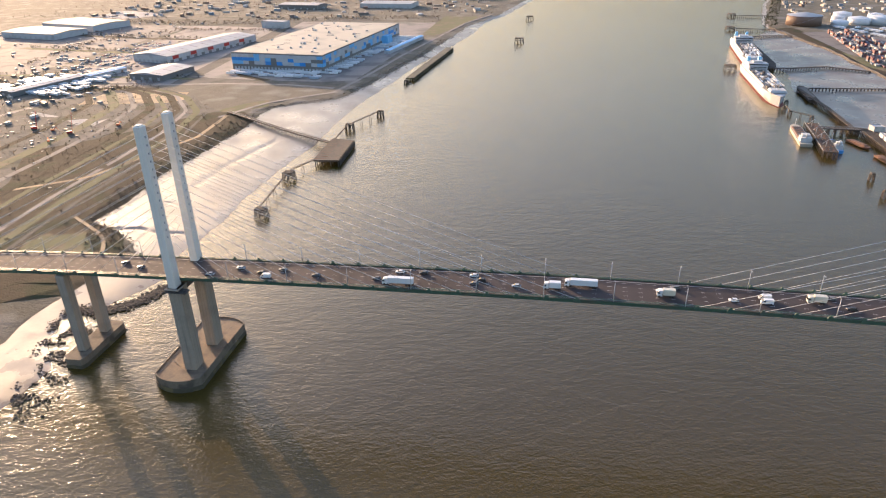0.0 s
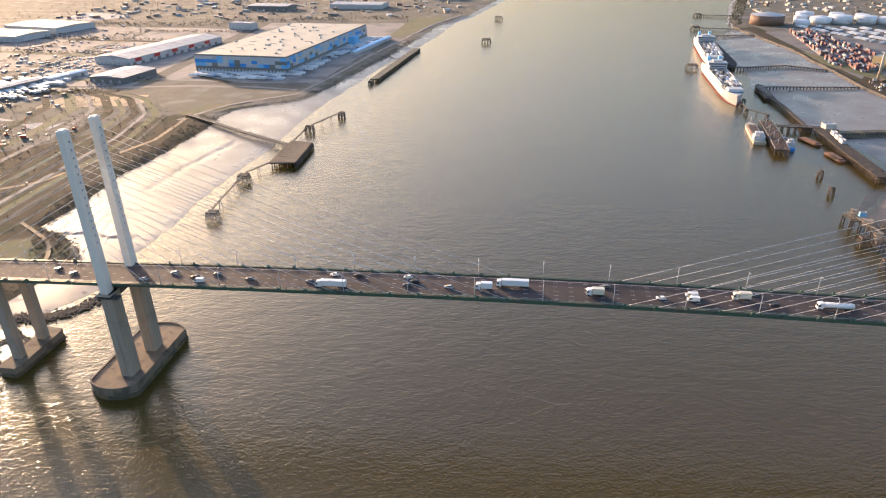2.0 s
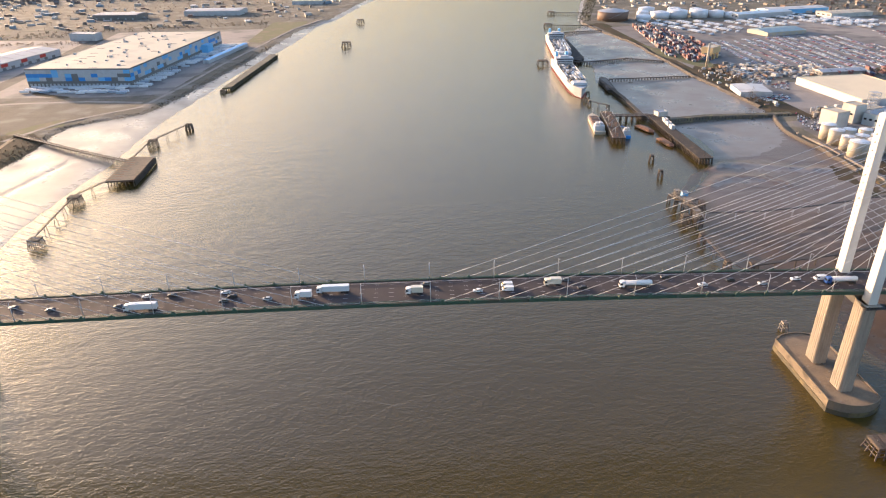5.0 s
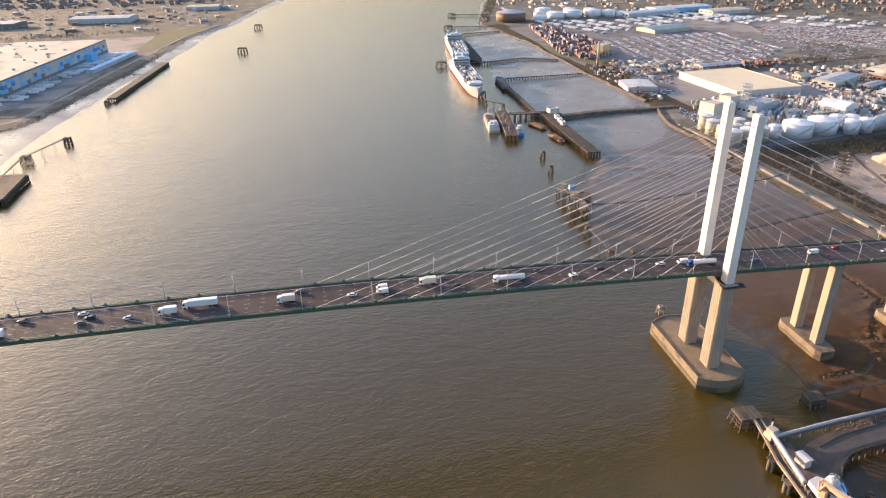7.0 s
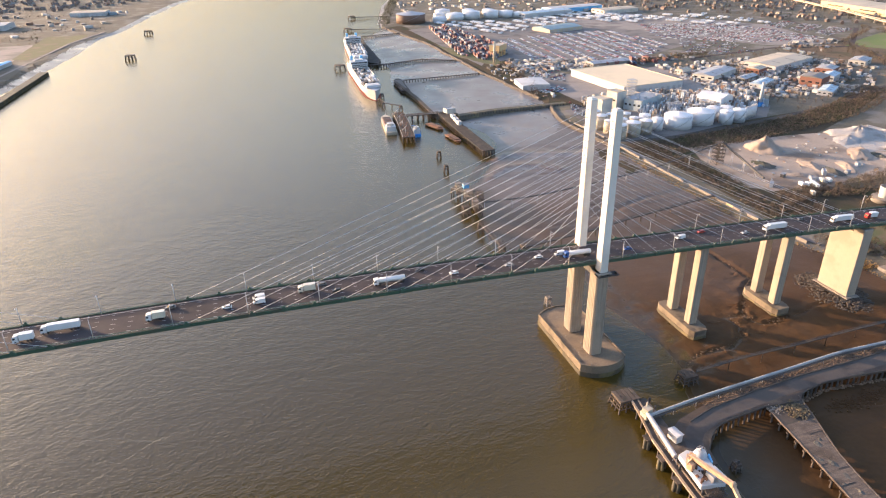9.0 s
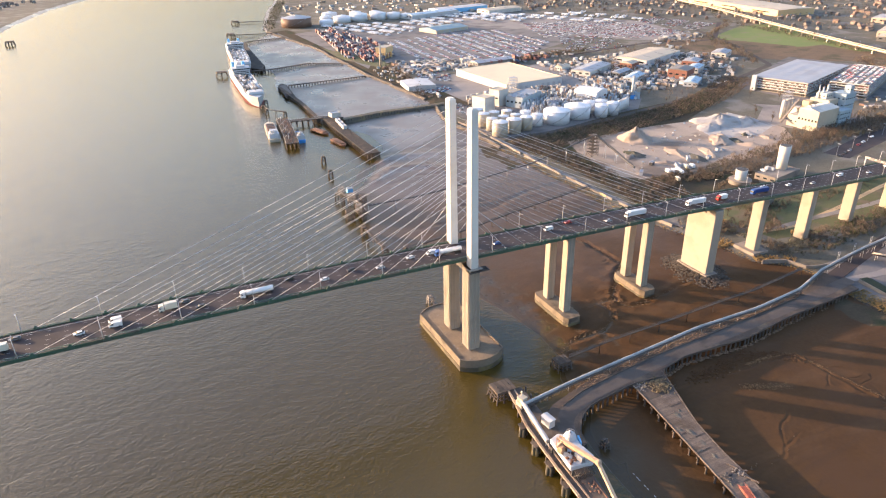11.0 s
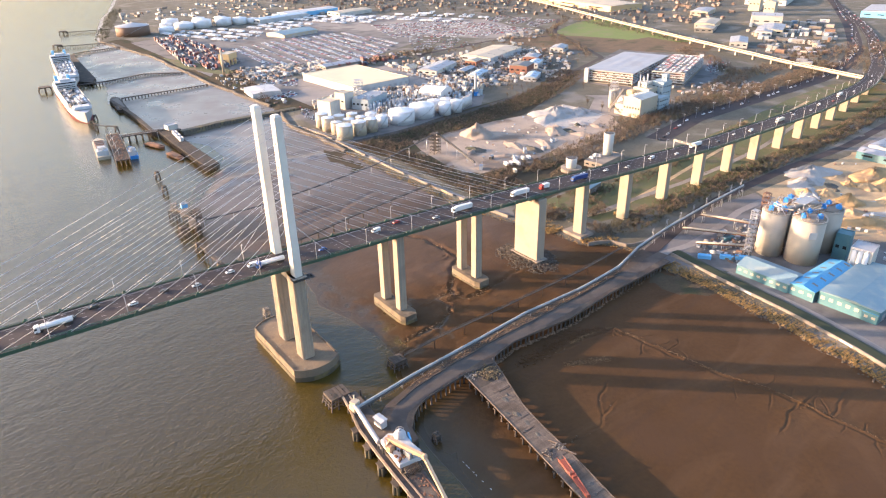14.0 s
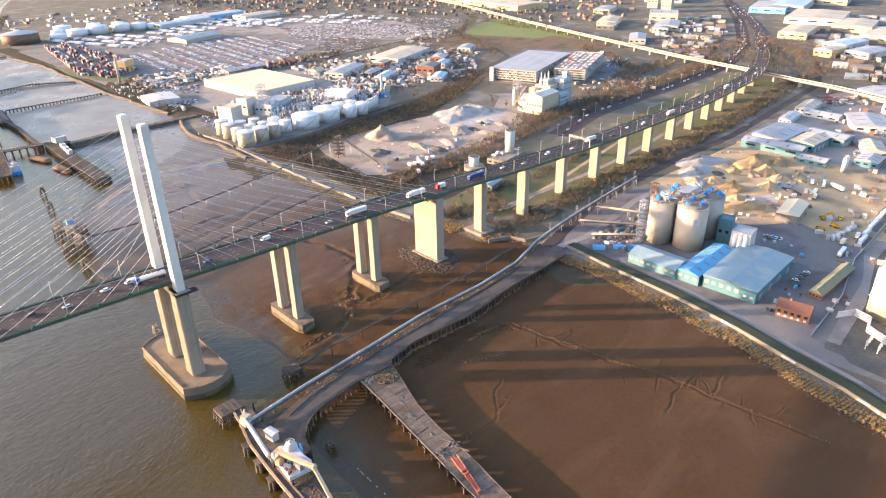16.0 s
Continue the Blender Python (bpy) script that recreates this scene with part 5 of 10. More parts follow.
# overhead sign gantry
g = thing("sign_gantry", "pale steel motorway gantry with blank rear panels", "gantry")
gx, (gy, gz) = 590, deck(590)
for sd in (-1, 1):
    bm = bmesh.new()
    blk(bm, gx, gy + sd * (HALF + 0.2), gz, 0.7, 0.7, 7.5)
    part("post", bm, "steel", g)
bm = bmesh.new()
blk(bm, gx, gy, gz + 6.4, 1.6, 2 * HALF + 1.2, 1.3)
part("beam", bm, "cream", g)
for k in (-5, 0, 5):
    bm = bmesh.new()
    blk(bm, gx - 0.95, gy + k, gz + 6.0, 0.2, 3.4, 2.2)
    part("sign_panel", bm, "walldark", g)

# ---- west bank ----
dep = building("distribution_warehouse", "vast white-roofed warehouse clad in white, blue and dark panels", -472, 942, -6.3, 164, 366, 27, "walldark", "sheetcream", lights=24, vents=34)
rnd = random.Random(11)
for side in range(2):
    n = 16 if side == 0 else 34
    for i in range(n):
        for z0, z1 in ((9, 14.5), (14.5, 20), (20, 25.5)):
            bm = bmesh.new()
            m = rnd.choice(("wallwhite", "wallwhite", "wallwhite", "skyblue", "wallblue", "walldark") if z0 < 20 else ("wallwhite", "wallwhite", "skyblue", "wallwhite"))
            if side == 0:
                blk(bm, -82 + 164 * (i + 0.5) / n, -183.15, z0, 164 / n - 0.15, 0.25, z1 - z0 - 0.1)
            else:
                blk(bm, 82.15, -183 + 366 * (i + 0.5) / n, z0, 0.25, 366 / n - 0.15, z1 - z0 - 0.1)
            part("cladding_panel", bm, m, dep)
for i in range(26):
    bm = bmesh.new()
    blk(bm, -80 + 160 * (i + 0.5) / 26, -183.2, 0.2, 3.4, 0.4, 5.0)
    part("dock_door", bm, "wallwhite", dep)
for i in range(46):
    bm = bmesh.new()
    blk(bm, 82.2, -180 + 350 * (i + 0.5) / 46, 0.2, 0.4, 3.6, 5.0)
    part("dock_door", bm, "wallwhite", dep)
bm = bmesh.new()
blk(bm, 88, 95, 0, 12, 26, 17)
part("office_block", bm, "skyblue", dep, "bright blue projecting office block")
lw = building("long_warehouse", "long pale grey warehouse with red panels and a ribbed pitched roof", -721, 933, -12.7, 78, 250, 12, "wallwhite", "sheetgrey", 4.5, "y", doors=8, lights=18, windows=10)
for k in range(5):
    bm = bmesh.new()
    blk(bm, 39.15, -105 + 46 * k, 5.2, 0.25, 15, 5.6)
    part("sign_panel", bm, "red", lw, "plain red wall panel")
for k in range(12):
    bm = bmesh.new()
    blk(bm, 39.12, -115 + 20 * k, 0.1, 0.2, 8, 4.6)
    part("dock_door", bm, "walldark", lw)
building("storage_shed", "low pale-roofed storage shed with grey walls", -667, 712, -8, 62, 78, 8.5, "walldark", "sheetgrey", 3, "y", doors=4, lights=6)
building("warehouse", "pale-roofed warehouse with blue-white walls", -1160, 1215, -15, 170, 105, 13, "wallwhite", "sheetcream", 2.5, "x", doors=12, lights=10)
building("warehouse", "pale-roofed warehouse with white walls", -1170, 1085, -10, 150, 90, 12, "wallwhite", "sheetcream", 2.5, "x", doors=10, lights=8)
building("storage_shed", "long grey storage shed beside the goods road", -800, 610, -16, 24, 120, 7, "walldark", "sheetgrey", 2, "y", doors=2, lights=8)
building("storage_shed", "low blue-grey trailer shed", -765, 705, -16, 20, 70, 6, "wallwhite", "skyblue", 1.5, "y", doors=2)
building("loading_canopy", "long low white loading canopy", -335, 1010, -9.2, 11, 176, 6, "wallwhite", "skyblue", 1.2, "y", doors=1, windows=12, category="canopy")
building("warehouse", "pale office building beyond the lorry park", -690, 1235, -12, 60, 26, 14, "wallwhite", "sheetgrey", doors=3, windows=6)
building("warehouse", "distant white factory shed", -520, 1640, -5, 150, 70, 12, "wallwhite", "sheetgrey", 2, "x", doors=8)
building("warehouse", "distant grey factory shed", -760, 1600, -8, 120, 60, 12, "walldark", "sheetgrey", 2, "x", doors=6)
building("warehouse", "distant pale factory shed", -300, 1850, -5, 90, 60, 10, "wallwhite", "sheetcream", 2, "x", doors=6)


def road(name, label, path, w, z=G + 0.12, mat="asphalt", line=False):
    bm = bmesh.new()
    pts = along([(x, y, z) for x, y in path], 14)
    sweep(bm, pts, [(-w / 2, 0), (w / 2, 0), (w / 2, -0.5), (-w / 2, -0.5)])
    r = tagged(part(name, mend(bm), mat), label, "road", kind="structure")
    return r


road("road", "pale goods road across bare land", [(-1100, 380), (-744, 456), (-722, 560), (-712, 632), (-627, 646), (-535, 663), (-436, 664), (-360, 648)], 9, mat="yard")
road("road", "river-bank track along the embankment", [(-456, 480), (-425, 555), (-392, 590), (-352, 625), (-333, 760), (-320, 900), (-303, 1023), (-262, 1320), (-215, 1480)], 6, mat="yard")
road("road", "pale curved path round the grassy bank", [(-430, 172), (-405, 156), (-386, 143), (-370, 125), (-360, 100)], 3, G + 0.14, "sand")
road("road", "dirt track through scrub", [(-900, 60), (-620, 150), (-480, 260), (-440, 400), (-450, 500)], 5, mat="sand")

j = jetty("river_jetty", "weathered timber approach jetty on many piles", [(-452, 501), (-403, 469), (-353, 435), (-308, 407), (-281, 391)], 5, 6.0, step=7, me=THIN, braces=True, category="jetty", cross=3)
bm = bmesh.new()
prism(bm, [(-279, 330), (-253, 333), (-257, 400), (-282, 404)], 4.8, 6.3)
head = thing("timber_jetty", "dark timber jetty head with a worn deck", "jetty")
part("deck", mend(bm), "timber", head)
for i in range(10):
    bm = bmesh.new()
    blk(bm, -276 - 0.4 * i, 335 + 7 * i, 6.31, 18, 0.5, 0.2, 5)
    part("deck_beam", bm, "rust", head)
for i in range(11):
    for k in range(4):
        shared("timber_post", PILE, head, pose(-277 + 8 * k - 0.3 * i, 332 + 6.7 * i, 4.9))
bm = bmesh.new()
for i in range(34):
    blk(bm, -251.6 - 0.12 * i, 333 + 2 * i, 0.4, 0.5, 1.4, 5.6, 3)
part("fender_wall", bm, "timber", head, "dense timber fender wall", "stuff")
for x, y, s in ((-279, 203, 9), (-289, 291, 10), (-279, 458, 9), (-258, 521, 7)):
    dolphin(x, y, s, s * 0.8, 7.5, n=(3, 4))
catwalk((-281, 207, 7.6), (-289, 286, 7.6), 3)
catwalk((-289, 296, 7.6), (-278, 331, 6.4), 1)
catwalk((-279, 404, 6.4), (-280, 453, 7.6), 1)
catwalk((-277, 462, 7.6), (-259, 517, 7.6), 2)
wall = thing("river_wharf", "long dark derelict timber wharf in the river", "wharf")
bm = bmesh.new()
prism(bm, [(-270, 722), (-258, 724), (-238, 990), (-251, 994)], 3.5, 5.5)
part("deck", mend(bm), "tide", wall)
bm = bmesh.new()
for i in range(110):
    blk(bm, -257.6 + 19.4 * i / 109, 724 + 266 * i / 109, -3, 1.2, 1.8, 8)
part("pile_wall", bm, "tide", wall, "dark pile wall", "stuff")
for i in range(30):
    shared("timber_post", FAT, wall, pose(-268 + 18.5 * i / 29, 724 + 266 * i / 29, 3.6))
dolphin(-266, 709, 6, 6, 5.5)
catwalk((-292, 905, 6), (-256, 880, 5.6), 3)
for x, y in ((-121, 1088), (-117, 1420)):
    dolphin(x, y, 16, 14, 9, "dark square mooring island in mid-river", (4, 4))


def crane(x, y, h, rz):
    c = thing("crawler_crane", "red crawler crane on a bare works site", "crane", x, y, G, rz, "works cranes")
    bm = bmesh.new()
    for s in (-1, 1):
        blk(bm, 0, s * 2, 0, 7, 1.1, 1.2)
    part("track", bm, "dark", c)
    bm = bmesh.new()
    blk(bm, -1, 0, 1.3, 6, 3, 2.4)
    part("cab", bm, "red", c)
    for s in (-1, 1):
        bm = bmesh.new()
        cyl(bm, (2, s * 0.7, 2), (6, s * 0.4, h), 0.2, n=5)
        for k in range(12):
            t = k / 12
            cyl(bm, (2 + 4 * t, s * (0.7 - 0.3 * t), 2 + (h - 2) * t), (2 + 4 * (t + 0.08), -s * (0.7 - 0.3 * t), 2 + (h - 2) * (t + 0.08)), 0.1, n=4)
        part("boom", bm, "red", c)


crane(-596, 392, 25, 40)
crane(-652, 404, 22, 10)
for x, y, rz in ((-625, 400, 20), (-560, 430, 80), (-600, 360, 130)):
    e = thing("excavator", "orange excavator on bare earth", "excavator", x, y, G, rz, "excavators")
    bm = bmesh.new()
    for s in (-1, 1):
        blk(bm, 0, s * 1.2, 0, 4.2, 0.7, 0.9)
    part("track", bm, "dark", e)
    bm = bmesh.new()
    blk(bm, -0.4, 0, 1, 3.4, 2.6, 1.8)
    part("body", bm, "orange", e)
    bm = bmesh.new()
    cyl(bm, (1, 0, 2), (4, 0, 4.6), 0.3, n=6)
    cyl(bm, (4, 0, 4.6), (6, 0, 1.2), 0.24, n=6)
    part("arm", bm, "orange", e)

# stone causeway under the west side span


def rocks(name, label, spots, seed, smin=0.6, smax=1.8, mat="rock"):
    r = random.Random(seed)
    bm = bmesh.new()
    for x, y, z in spots:
        s = r.uniform(smin, smax)
        co = []
        for dz in (-0.3, 0.22):
            for a in range(5):
                t = a * 1.2566 + r.uniform(-0.3, 0.3)
                k = s * (0.75 if dz < 0 else r.uniform(0.4, 0.62))
                co.append((x + math.cos(t) * k, y + math.sin(t) * k, z + dz * s * r.uniform(0.7, 1.1)))
        faces(bm, co, [(4, 3, 2, 1, 0), (5, 6, 7, 8, 9)] + [(i, (i + 1) % 5, 5 + (i + 1) % 5, 5 + i) for i in range(5)])
    return tagged(part(name, mend(bm), mat), label, "rocks", kind="stuff")


rr = random.Random(3)


def strip_spots(path, w, n, z):
    pts = along([(x, y, 0) for x, y in path], 1.0)
    out = []
    for _ in range(n):
        x, y, _z = rr.choice(pts)
        a, b = rr.gauss(0, w / 3), rr.gauss(0, w / 3)
        if w > 20 and noise.noise(((x + a) * 0.11, (y + b) * 0.11, 1)) < 0.0:
            continue
        out.append((x + a, y + b, z + rr.uniform(-0.2, 0.4)))
    return out


rocks("stone_causeway", "dark weed-covered stone bank under the bridge", strip_spots([(-348, 42), (-335, 44), (-320, 45), (-307, 51), (-299, 65), (-294, 78)], 8, 1600, 0.6), 5, 0.5, 1.5)
CLOD = surf("mud_clods", (0.135, 0.080, 0.034), (0.090, 0.056, 0.026), 3, 0.7, island=0.25)
for (course, half, lip), n, w in zip(CREEKS, (200, 14, 14, 14, 10, 8, 150, 130, 30), (2.6, 2, 2, 2, 2, 2, 3.5, 3.5, 3)):
    rocks("mud_clods", "lumpy brown mud along a tidal creek", strip_spots([p for p in course], w, n, 0.75 + (0.35 if course[0][1] > -60 else 0.1)), 31 + n, 0.25, 0.75, CLOD)
# lighter ochre puts the sunlight on the creek lips into the clods' colour
LIT_LIP = surf("sunlit_lip_mud", (0.185, 0.112, 0.046), (0.120, 0.074, 0.033), 3, 0.8, island=0.2)
rocks("mud_clods", "dark broken mud at the head of a creek", [(x, y, z + 0.008 * (x - 318)) for x, y, z in strip_spots([(318, -80), (334, -83), (346, -80), (357, -79), (370, -84), (381, -95)], 7, 900, 0.98)], 30, 0.35, 1.1, "mud")
for head, w, n, z, sm in (([(352, -85.5), (364, -85), (380, -88.5), (384.5, -100), (386, -112)], 2.0, 620, 1.42, 0.5), ([(386.5, -116), (390.5, -145), (393.5, -160), (399.5, -174), (401.5, -190), (402.5, -205), (405.5, -233), (407, -262)], 1.3, 760, 1.88, 0.42), ([(336, -98), (346, -103), (356, -108)], 3.6, 420, 1.25, 0.48)):
    rocks("mud_clods", "small mud clods in a lighter ochre that stands in for sunlight on a creek lip", strip_spots(head, w, n, z), 29 + n, 0.2, sm, LIT_LIP)
rocks("shore_rocks", "wet dark foreshore rocks", strip_spots([(-300, -48), (-310, -22), (-318, 0), (-330, 18), (-342, 26), (-318, 28), (-308, 22)], 22, 2600, 0.2), 6, 0.4, 1.3)
ring = [(rr.uniform(0, 6.28), rr.uniform(0, 1)) for _ in range(1900)]
rocks("pier_riprap", "dark stone protection round the anchor pier", [(407.4 + math.cos(a) * (6 + 15 * q), 7.6 + math.sin(a) * (14 + 15 * q), 3.3 - 2.0 * q + rr.uniform(-0.2, 0.3)) for a, q in ring], 8, 0.5, 1.3)
rocks("shore_rocks", "pale broken stone along the shore edge", strip_spots([(p[0], p[1]) for p in EDGE["le"] if -400 < p[1] < -60], 4, 1300, 2.4), 9, 0.5, 1.3)
rocks("shore_rocks", "dark broken stone along the shore edge", strip_spots([(p[0], p[1]) for p in EDGE["le"] if -60 < p[1] < 540], 5, 1300, 2.3), 10, 0.5, 1.4)
rocks("shore_rocks", "dark stones along the river bank", strip_spots([(p[0], p[1]) for p in EDGE["lw"] if 90 < p[1] < 1400], 6, 1500, 2.2), 12, 0.5, 1.6)

# ---- cement jetty ----
cj = thing("cement_jetty", "long concrete-decked jetty with a roadway on timber piles", "jetty")
DECKN = [(231, -74), (237, -70), (250, -66), (264, -62), (305, -55), (345, -52), (393, -53), (433, -49), (472, -40)]
DECKS = [(472, -64), (460, -65), (407, -67), (365, -71.5), (336, -69.5), (322, -69), (306, -72), (300, -77), (282, -75), (259, -77.5), (250.5, -79.5), (243.5, -84.5), (238, -91), (236, -99), (227, -101), (224, -90)]
bm = bmesh.new()
prism(bm, (DECKN + DECKS)[::-1], 5.0, 6.0)
part("deck", mend(bm), surf("littered_deck", (0.098, 0.070, 0.050), (0.062, 0.047, 0.037), 5, 0.95, bump=0.2, c=(0.140, 0.102, 0.068), fine=0.8), cj, "dark stained deck strewn with debris")
ROADWAY = [(231.5, -94), (234, -84), (241, -77.5), (256, -72.5), (285, -68.3), (315, -65.3), (349, -64), (394, -61), (435, -58), (478, -54)]
bm = bmesh.new()
sweep(bm, along([(x, y, 6.03) for x, y in ROADWAY], 6), [(-4.0, 0), (4.0, 0), (4.0, -0.02), (-4.0, -0.02)])
part("roadway", mend(bm), surf("worn_roadway", (0.105, 0.085, 0.070), (0.082, 0.067, 0.057), 6, 0.9, c=(0.060, 0.049, 0.042), fine=0.9), cj, "worn tarmac roadway")
for i, (x, y, z) in enumerate(along([(x, y, 5.1) for x, y in DECKS[1:]], 3.4)):
    shared("timber_post", PILE, cj, pose(x - 0.2 + rr.uniform(-0.3, 0.3), y - 0.1 + rr.uniform(-0.3, 0.3), z))
for x, y, z in along([(x, y, 5.1) for x, y in DECKN], 8):
    shared("timber_post", PILE, cj, pose(x, y - 1.0, z))
bm = bmesh.new()
sweep(bm, along([(x, y, 6.0) for x, y in DECKS[1:-3]], 6), [(-0.2, 0), (0.25, 0), (0.25, 0.45), (-0.2, 0.45)])
part("kerb", mend(bm), "timber", cj)
bm = bmesh.new()
sweep(bm, along([(x, y + 4.6, 6.0) for x, y in ROADWAY[2:-1]], 6), [(-0.2, 0), (0.2, 0), (0.2, 0.5), (-0.2, 0.5)])
part("kerb", mend(bm), "timber", cj)
rocks("rubble_strip", "brown rubble and timber debris along the jetty deck", [(x + rr.uniform(-1, 1), y + rr.uniform(5.2, 8.8), 6.1) for x, y, _ in along([(x, y, 0) for x, y in ROADWAY[3:-1]], 0.35)], 21, 0.25, 0.9, surf("deck_rubble", (0.20, 0.135, 0.085), (0.11, 0.080, 0.058), 2, 0.95, island=0.5))
rocks("rubble_strip", "brown timber and stone spill under the jetty edge", [(x + rr.uniform(-0.8, 0.8), y - rr.uniform(0.2, 2.2), 1.6 + rr.uniform(-0.3, 0.5)) for x, y, _ in along([(x, y, 0) for x, y in DECKS[1:7]], 0.4)], 22, 0.4, 1.3, surf("deck_spill", (0.20, 0.125, 0.070), (0.10, 0.070, 0.045), 2, 0.95, island=0.5))

# plank-decked branch
br = thing("jetty_branch", "decaying plank-decked jetty branch on timber trestles", "jetty")
BW = [(282, -75), (279.5, -95), (275.8, -120), (272.2, -144), (269.3, -163), (266, -186), (260, -240)]
BE = [(303, -73), (299.5, -84), (290, -110), (286.5, -127), (284.6, -144), (282, -160), (279.5, -173), (276, -195), (270, -240)]


def across(y, path):
    return float(np.interp(-y, [-p[1] for p in path], [p[0] for p in path]))


bm = bmesh.new()
prism(bm, BW + BE[::-1], 5.0, 5.8)
part("deck", mend(bm), "timber", br)
PLANK = surf("plank_wood", (0.165, 0.126, 0.095), (0.100, 0.077, 0.060), 5, 0.9, fine=0.7, per=0.18, c=(0.095, 0.070, 0.050))
plank_me = []
for k in range(4):
    bm = bmesh.new()
    blk(bm, 0, 0, 0, 1, 0.97 - 0.02 * k, 0.12)
    me = bpy.data.meshes.new("plank")
    bm.to_mesh(me)
    bm.free()
    me.materials.append(PLANK)
    plank_me.append(me)
for i in range(148):
    y = -89 - 1.0 * i
    xw, xe = across(y, BW) + 0.25, across(y, BE) - 0.25
    cut = xw + (xe - xw) * rr.choice((0.3, 0.5, 0.5, 0.7))
    for a, b2 in ((xw + rr.uniform(-0.3, 0.2), cut - 0.04), (cut + 0.04, xe + rr.uniform(-0.2, 0.3))):
        if rr.random() > 0.03:
            shared("plank", rr.choice(plank_me), br, pose((a + b2) / 2, y, 5.81 + 0.001 * rr.randint(0, 22), 0, rr.uniform(-0.1, 0.1), rr.uniform(-0.3, 0.3)) @ Matrix.Diagonal((b2 - a, 1, 1, 1)))
for i in range(28):
    y = -80 - 158 * i / 27
    xw, xe = across(y, BW), across(y, BE)
    for k in (xw + 0.5, (xw + xe) / 2, xe - 0.5):
        shared("timber_post", PILE, br, pose(k, y, 5.1))
    bm = bmesh.new()
    blk(bm, (xw + xe) / 2, y, 4.3, xe - xw + 1.6, 0.6, 0.7)
    part("cross_beam", bm, "timber", br)
for path in (BW, BE):
    bm = bmesh.new()
    sweep(bm, along([(x, y, 5.8) for x, y in path], 10), [(-0.25, 0), (0.25, 0), (0.25, 0.3), (-0.25, 0.3)])
    part("edge_timber", mend(bm), PLANK, br)
rocks("rubble_heap", "grass-topped rubble mound at the jetty junction", [(293 + rr.gauss(0, 3.0), -82 + rr.gauss(0, 2.6), 6.0 + rr.uniform(-0.1, 0.9)) for _ in range(320)], 23, 0.3, 0.9, surf("mound_rubble", (0.19, 0.145, 0.070), (0.095, 0.075, 0.050), 2, 0.95, island=0.4))
rocks("rubble_heap", "pale broken concrete pieces beside the jetty junction", [(285 + rr.gauss(0, 1.8), -78.5 + rr.gauss(0, 1.5), 6.1) for _ in range(50)], 24, 0.3, 0.7, "conc2")
for x, y, rz, ln in ((283.2, -139.5, 24, 7), (284, -142, 62, 5), (283.6, -146.5, 20, 8), (282.4, -141, 100, 4), (275.2, -142, 60, 4.5), (276.5, -141.5, 110, 4), (274.5, -143, 20, 3.5)):
    b = thing("loose_beam", "loose weathered timber beam on the jetty planks", "beam", x, y, 6.0, rz, "loose beams")
    bm = bmesh.new()
    blk(bm, 0, 0, 0, 0.5, ln, 0.45)
    part("baulk", bm, PLANK, b)
FADED = surf("faded_red_paint", (0.42, 0.105, 0.055), (0.30, 0.085, 0.05), 3, 0.7, fine=0.5, c=(0.22, 0.09, 0.06))
b = thing("gangway", "faded orange-red tapering gangway lying on the jetty planks", "gangway", 274.1, -159.4, 5.98, 73)
bm = bmesh.new()
prism(bm, [(-11.6, -0.8), (11.4, -1.6), (11.4, 1.6), (-11.6, 0.8)], 0.0, 0.28)
part("floor", mend(bm), FADED, b)
for s in (-1, 1):
    bm = bmesh.new()
    cyl(bm, (-11.4, s * 0.8, 0.85), (11.3, s * 1.55, 1.05), 0.13, n=6)
    cyl(bm, (-11.4, s * 0.82, 0.32), (11.3, s * 1.57, 0.32), 0.14, n=6)
    for k in range(16):
        x = -11.2 + 1.5 * k
        y = s * (0.81 + 0.75 * k / 15)
        cyl(bm, (x, y, 0.3), (x + 0.75, y, 0.9), 0.06, n=4)
        cyl(bm, (x + 0.75, y, 0.9), (x + 1.5, y, 0.3), 0.06, n=4)
    part("side_truss", bm, FADED, b)
for x, ln, w in ((2.8, 1.6, 2.4), (0.4, 1.0, 2.0), (-10.4, 1.2, 1.6)):
    bm = bmesh.new()
    blk(bm, x, 0, 0.28, ln, w, 0.9, taper=0.8)
    part("bracket", bm, FADED, b)
for x, y, n, m, words in ((275.6, -142, 40, "dark", "dark tangle of rope and scrap on the jetty edge"), (282.6, -142.6, 34, "conc2", "pale broken timber and rubble on the jetty edge")):
    rocks("scrap_heap", words, [(x + rr.gauss(0, 1.1), y + rr.gauss(0, 1.3), 6.0 + rr.uniform(0, 0.5)) for _ in range(n)], 31 + n, 0.25, 0.8, m)

# unloading berth
hd = thing("unloading_berth", "timber-faced unloading berth with steel galleries", "jetty")
HW = [(223.3, -51), (221.8, -60), (217.7, -77), (215.5, -100), (213.9, -127), (211, -160), (209, -210)]
HE = [(231, -51), (230, -66), (229, -80), (228.5, -96), (226.5, -118), (224, -134), (222, -160), (220, -210)]
bm = bmesh.new()
prism(bm, HW + HE[::-1], 5.0, 5.9)
part("deck", mend(bm), surf("berth_deck", (0.090, 0.070, 0.055), (0.060, 0.048, 0.040), 4, 0.9, bump=0.1, c=(0.13, 0.10, 0.075)), hd)
FENDER = surf("pale_fender_timber", (0.36, 0.27, 0.18), (0.25, 0.19, 0.13), 3, 0.9, per=0.25)
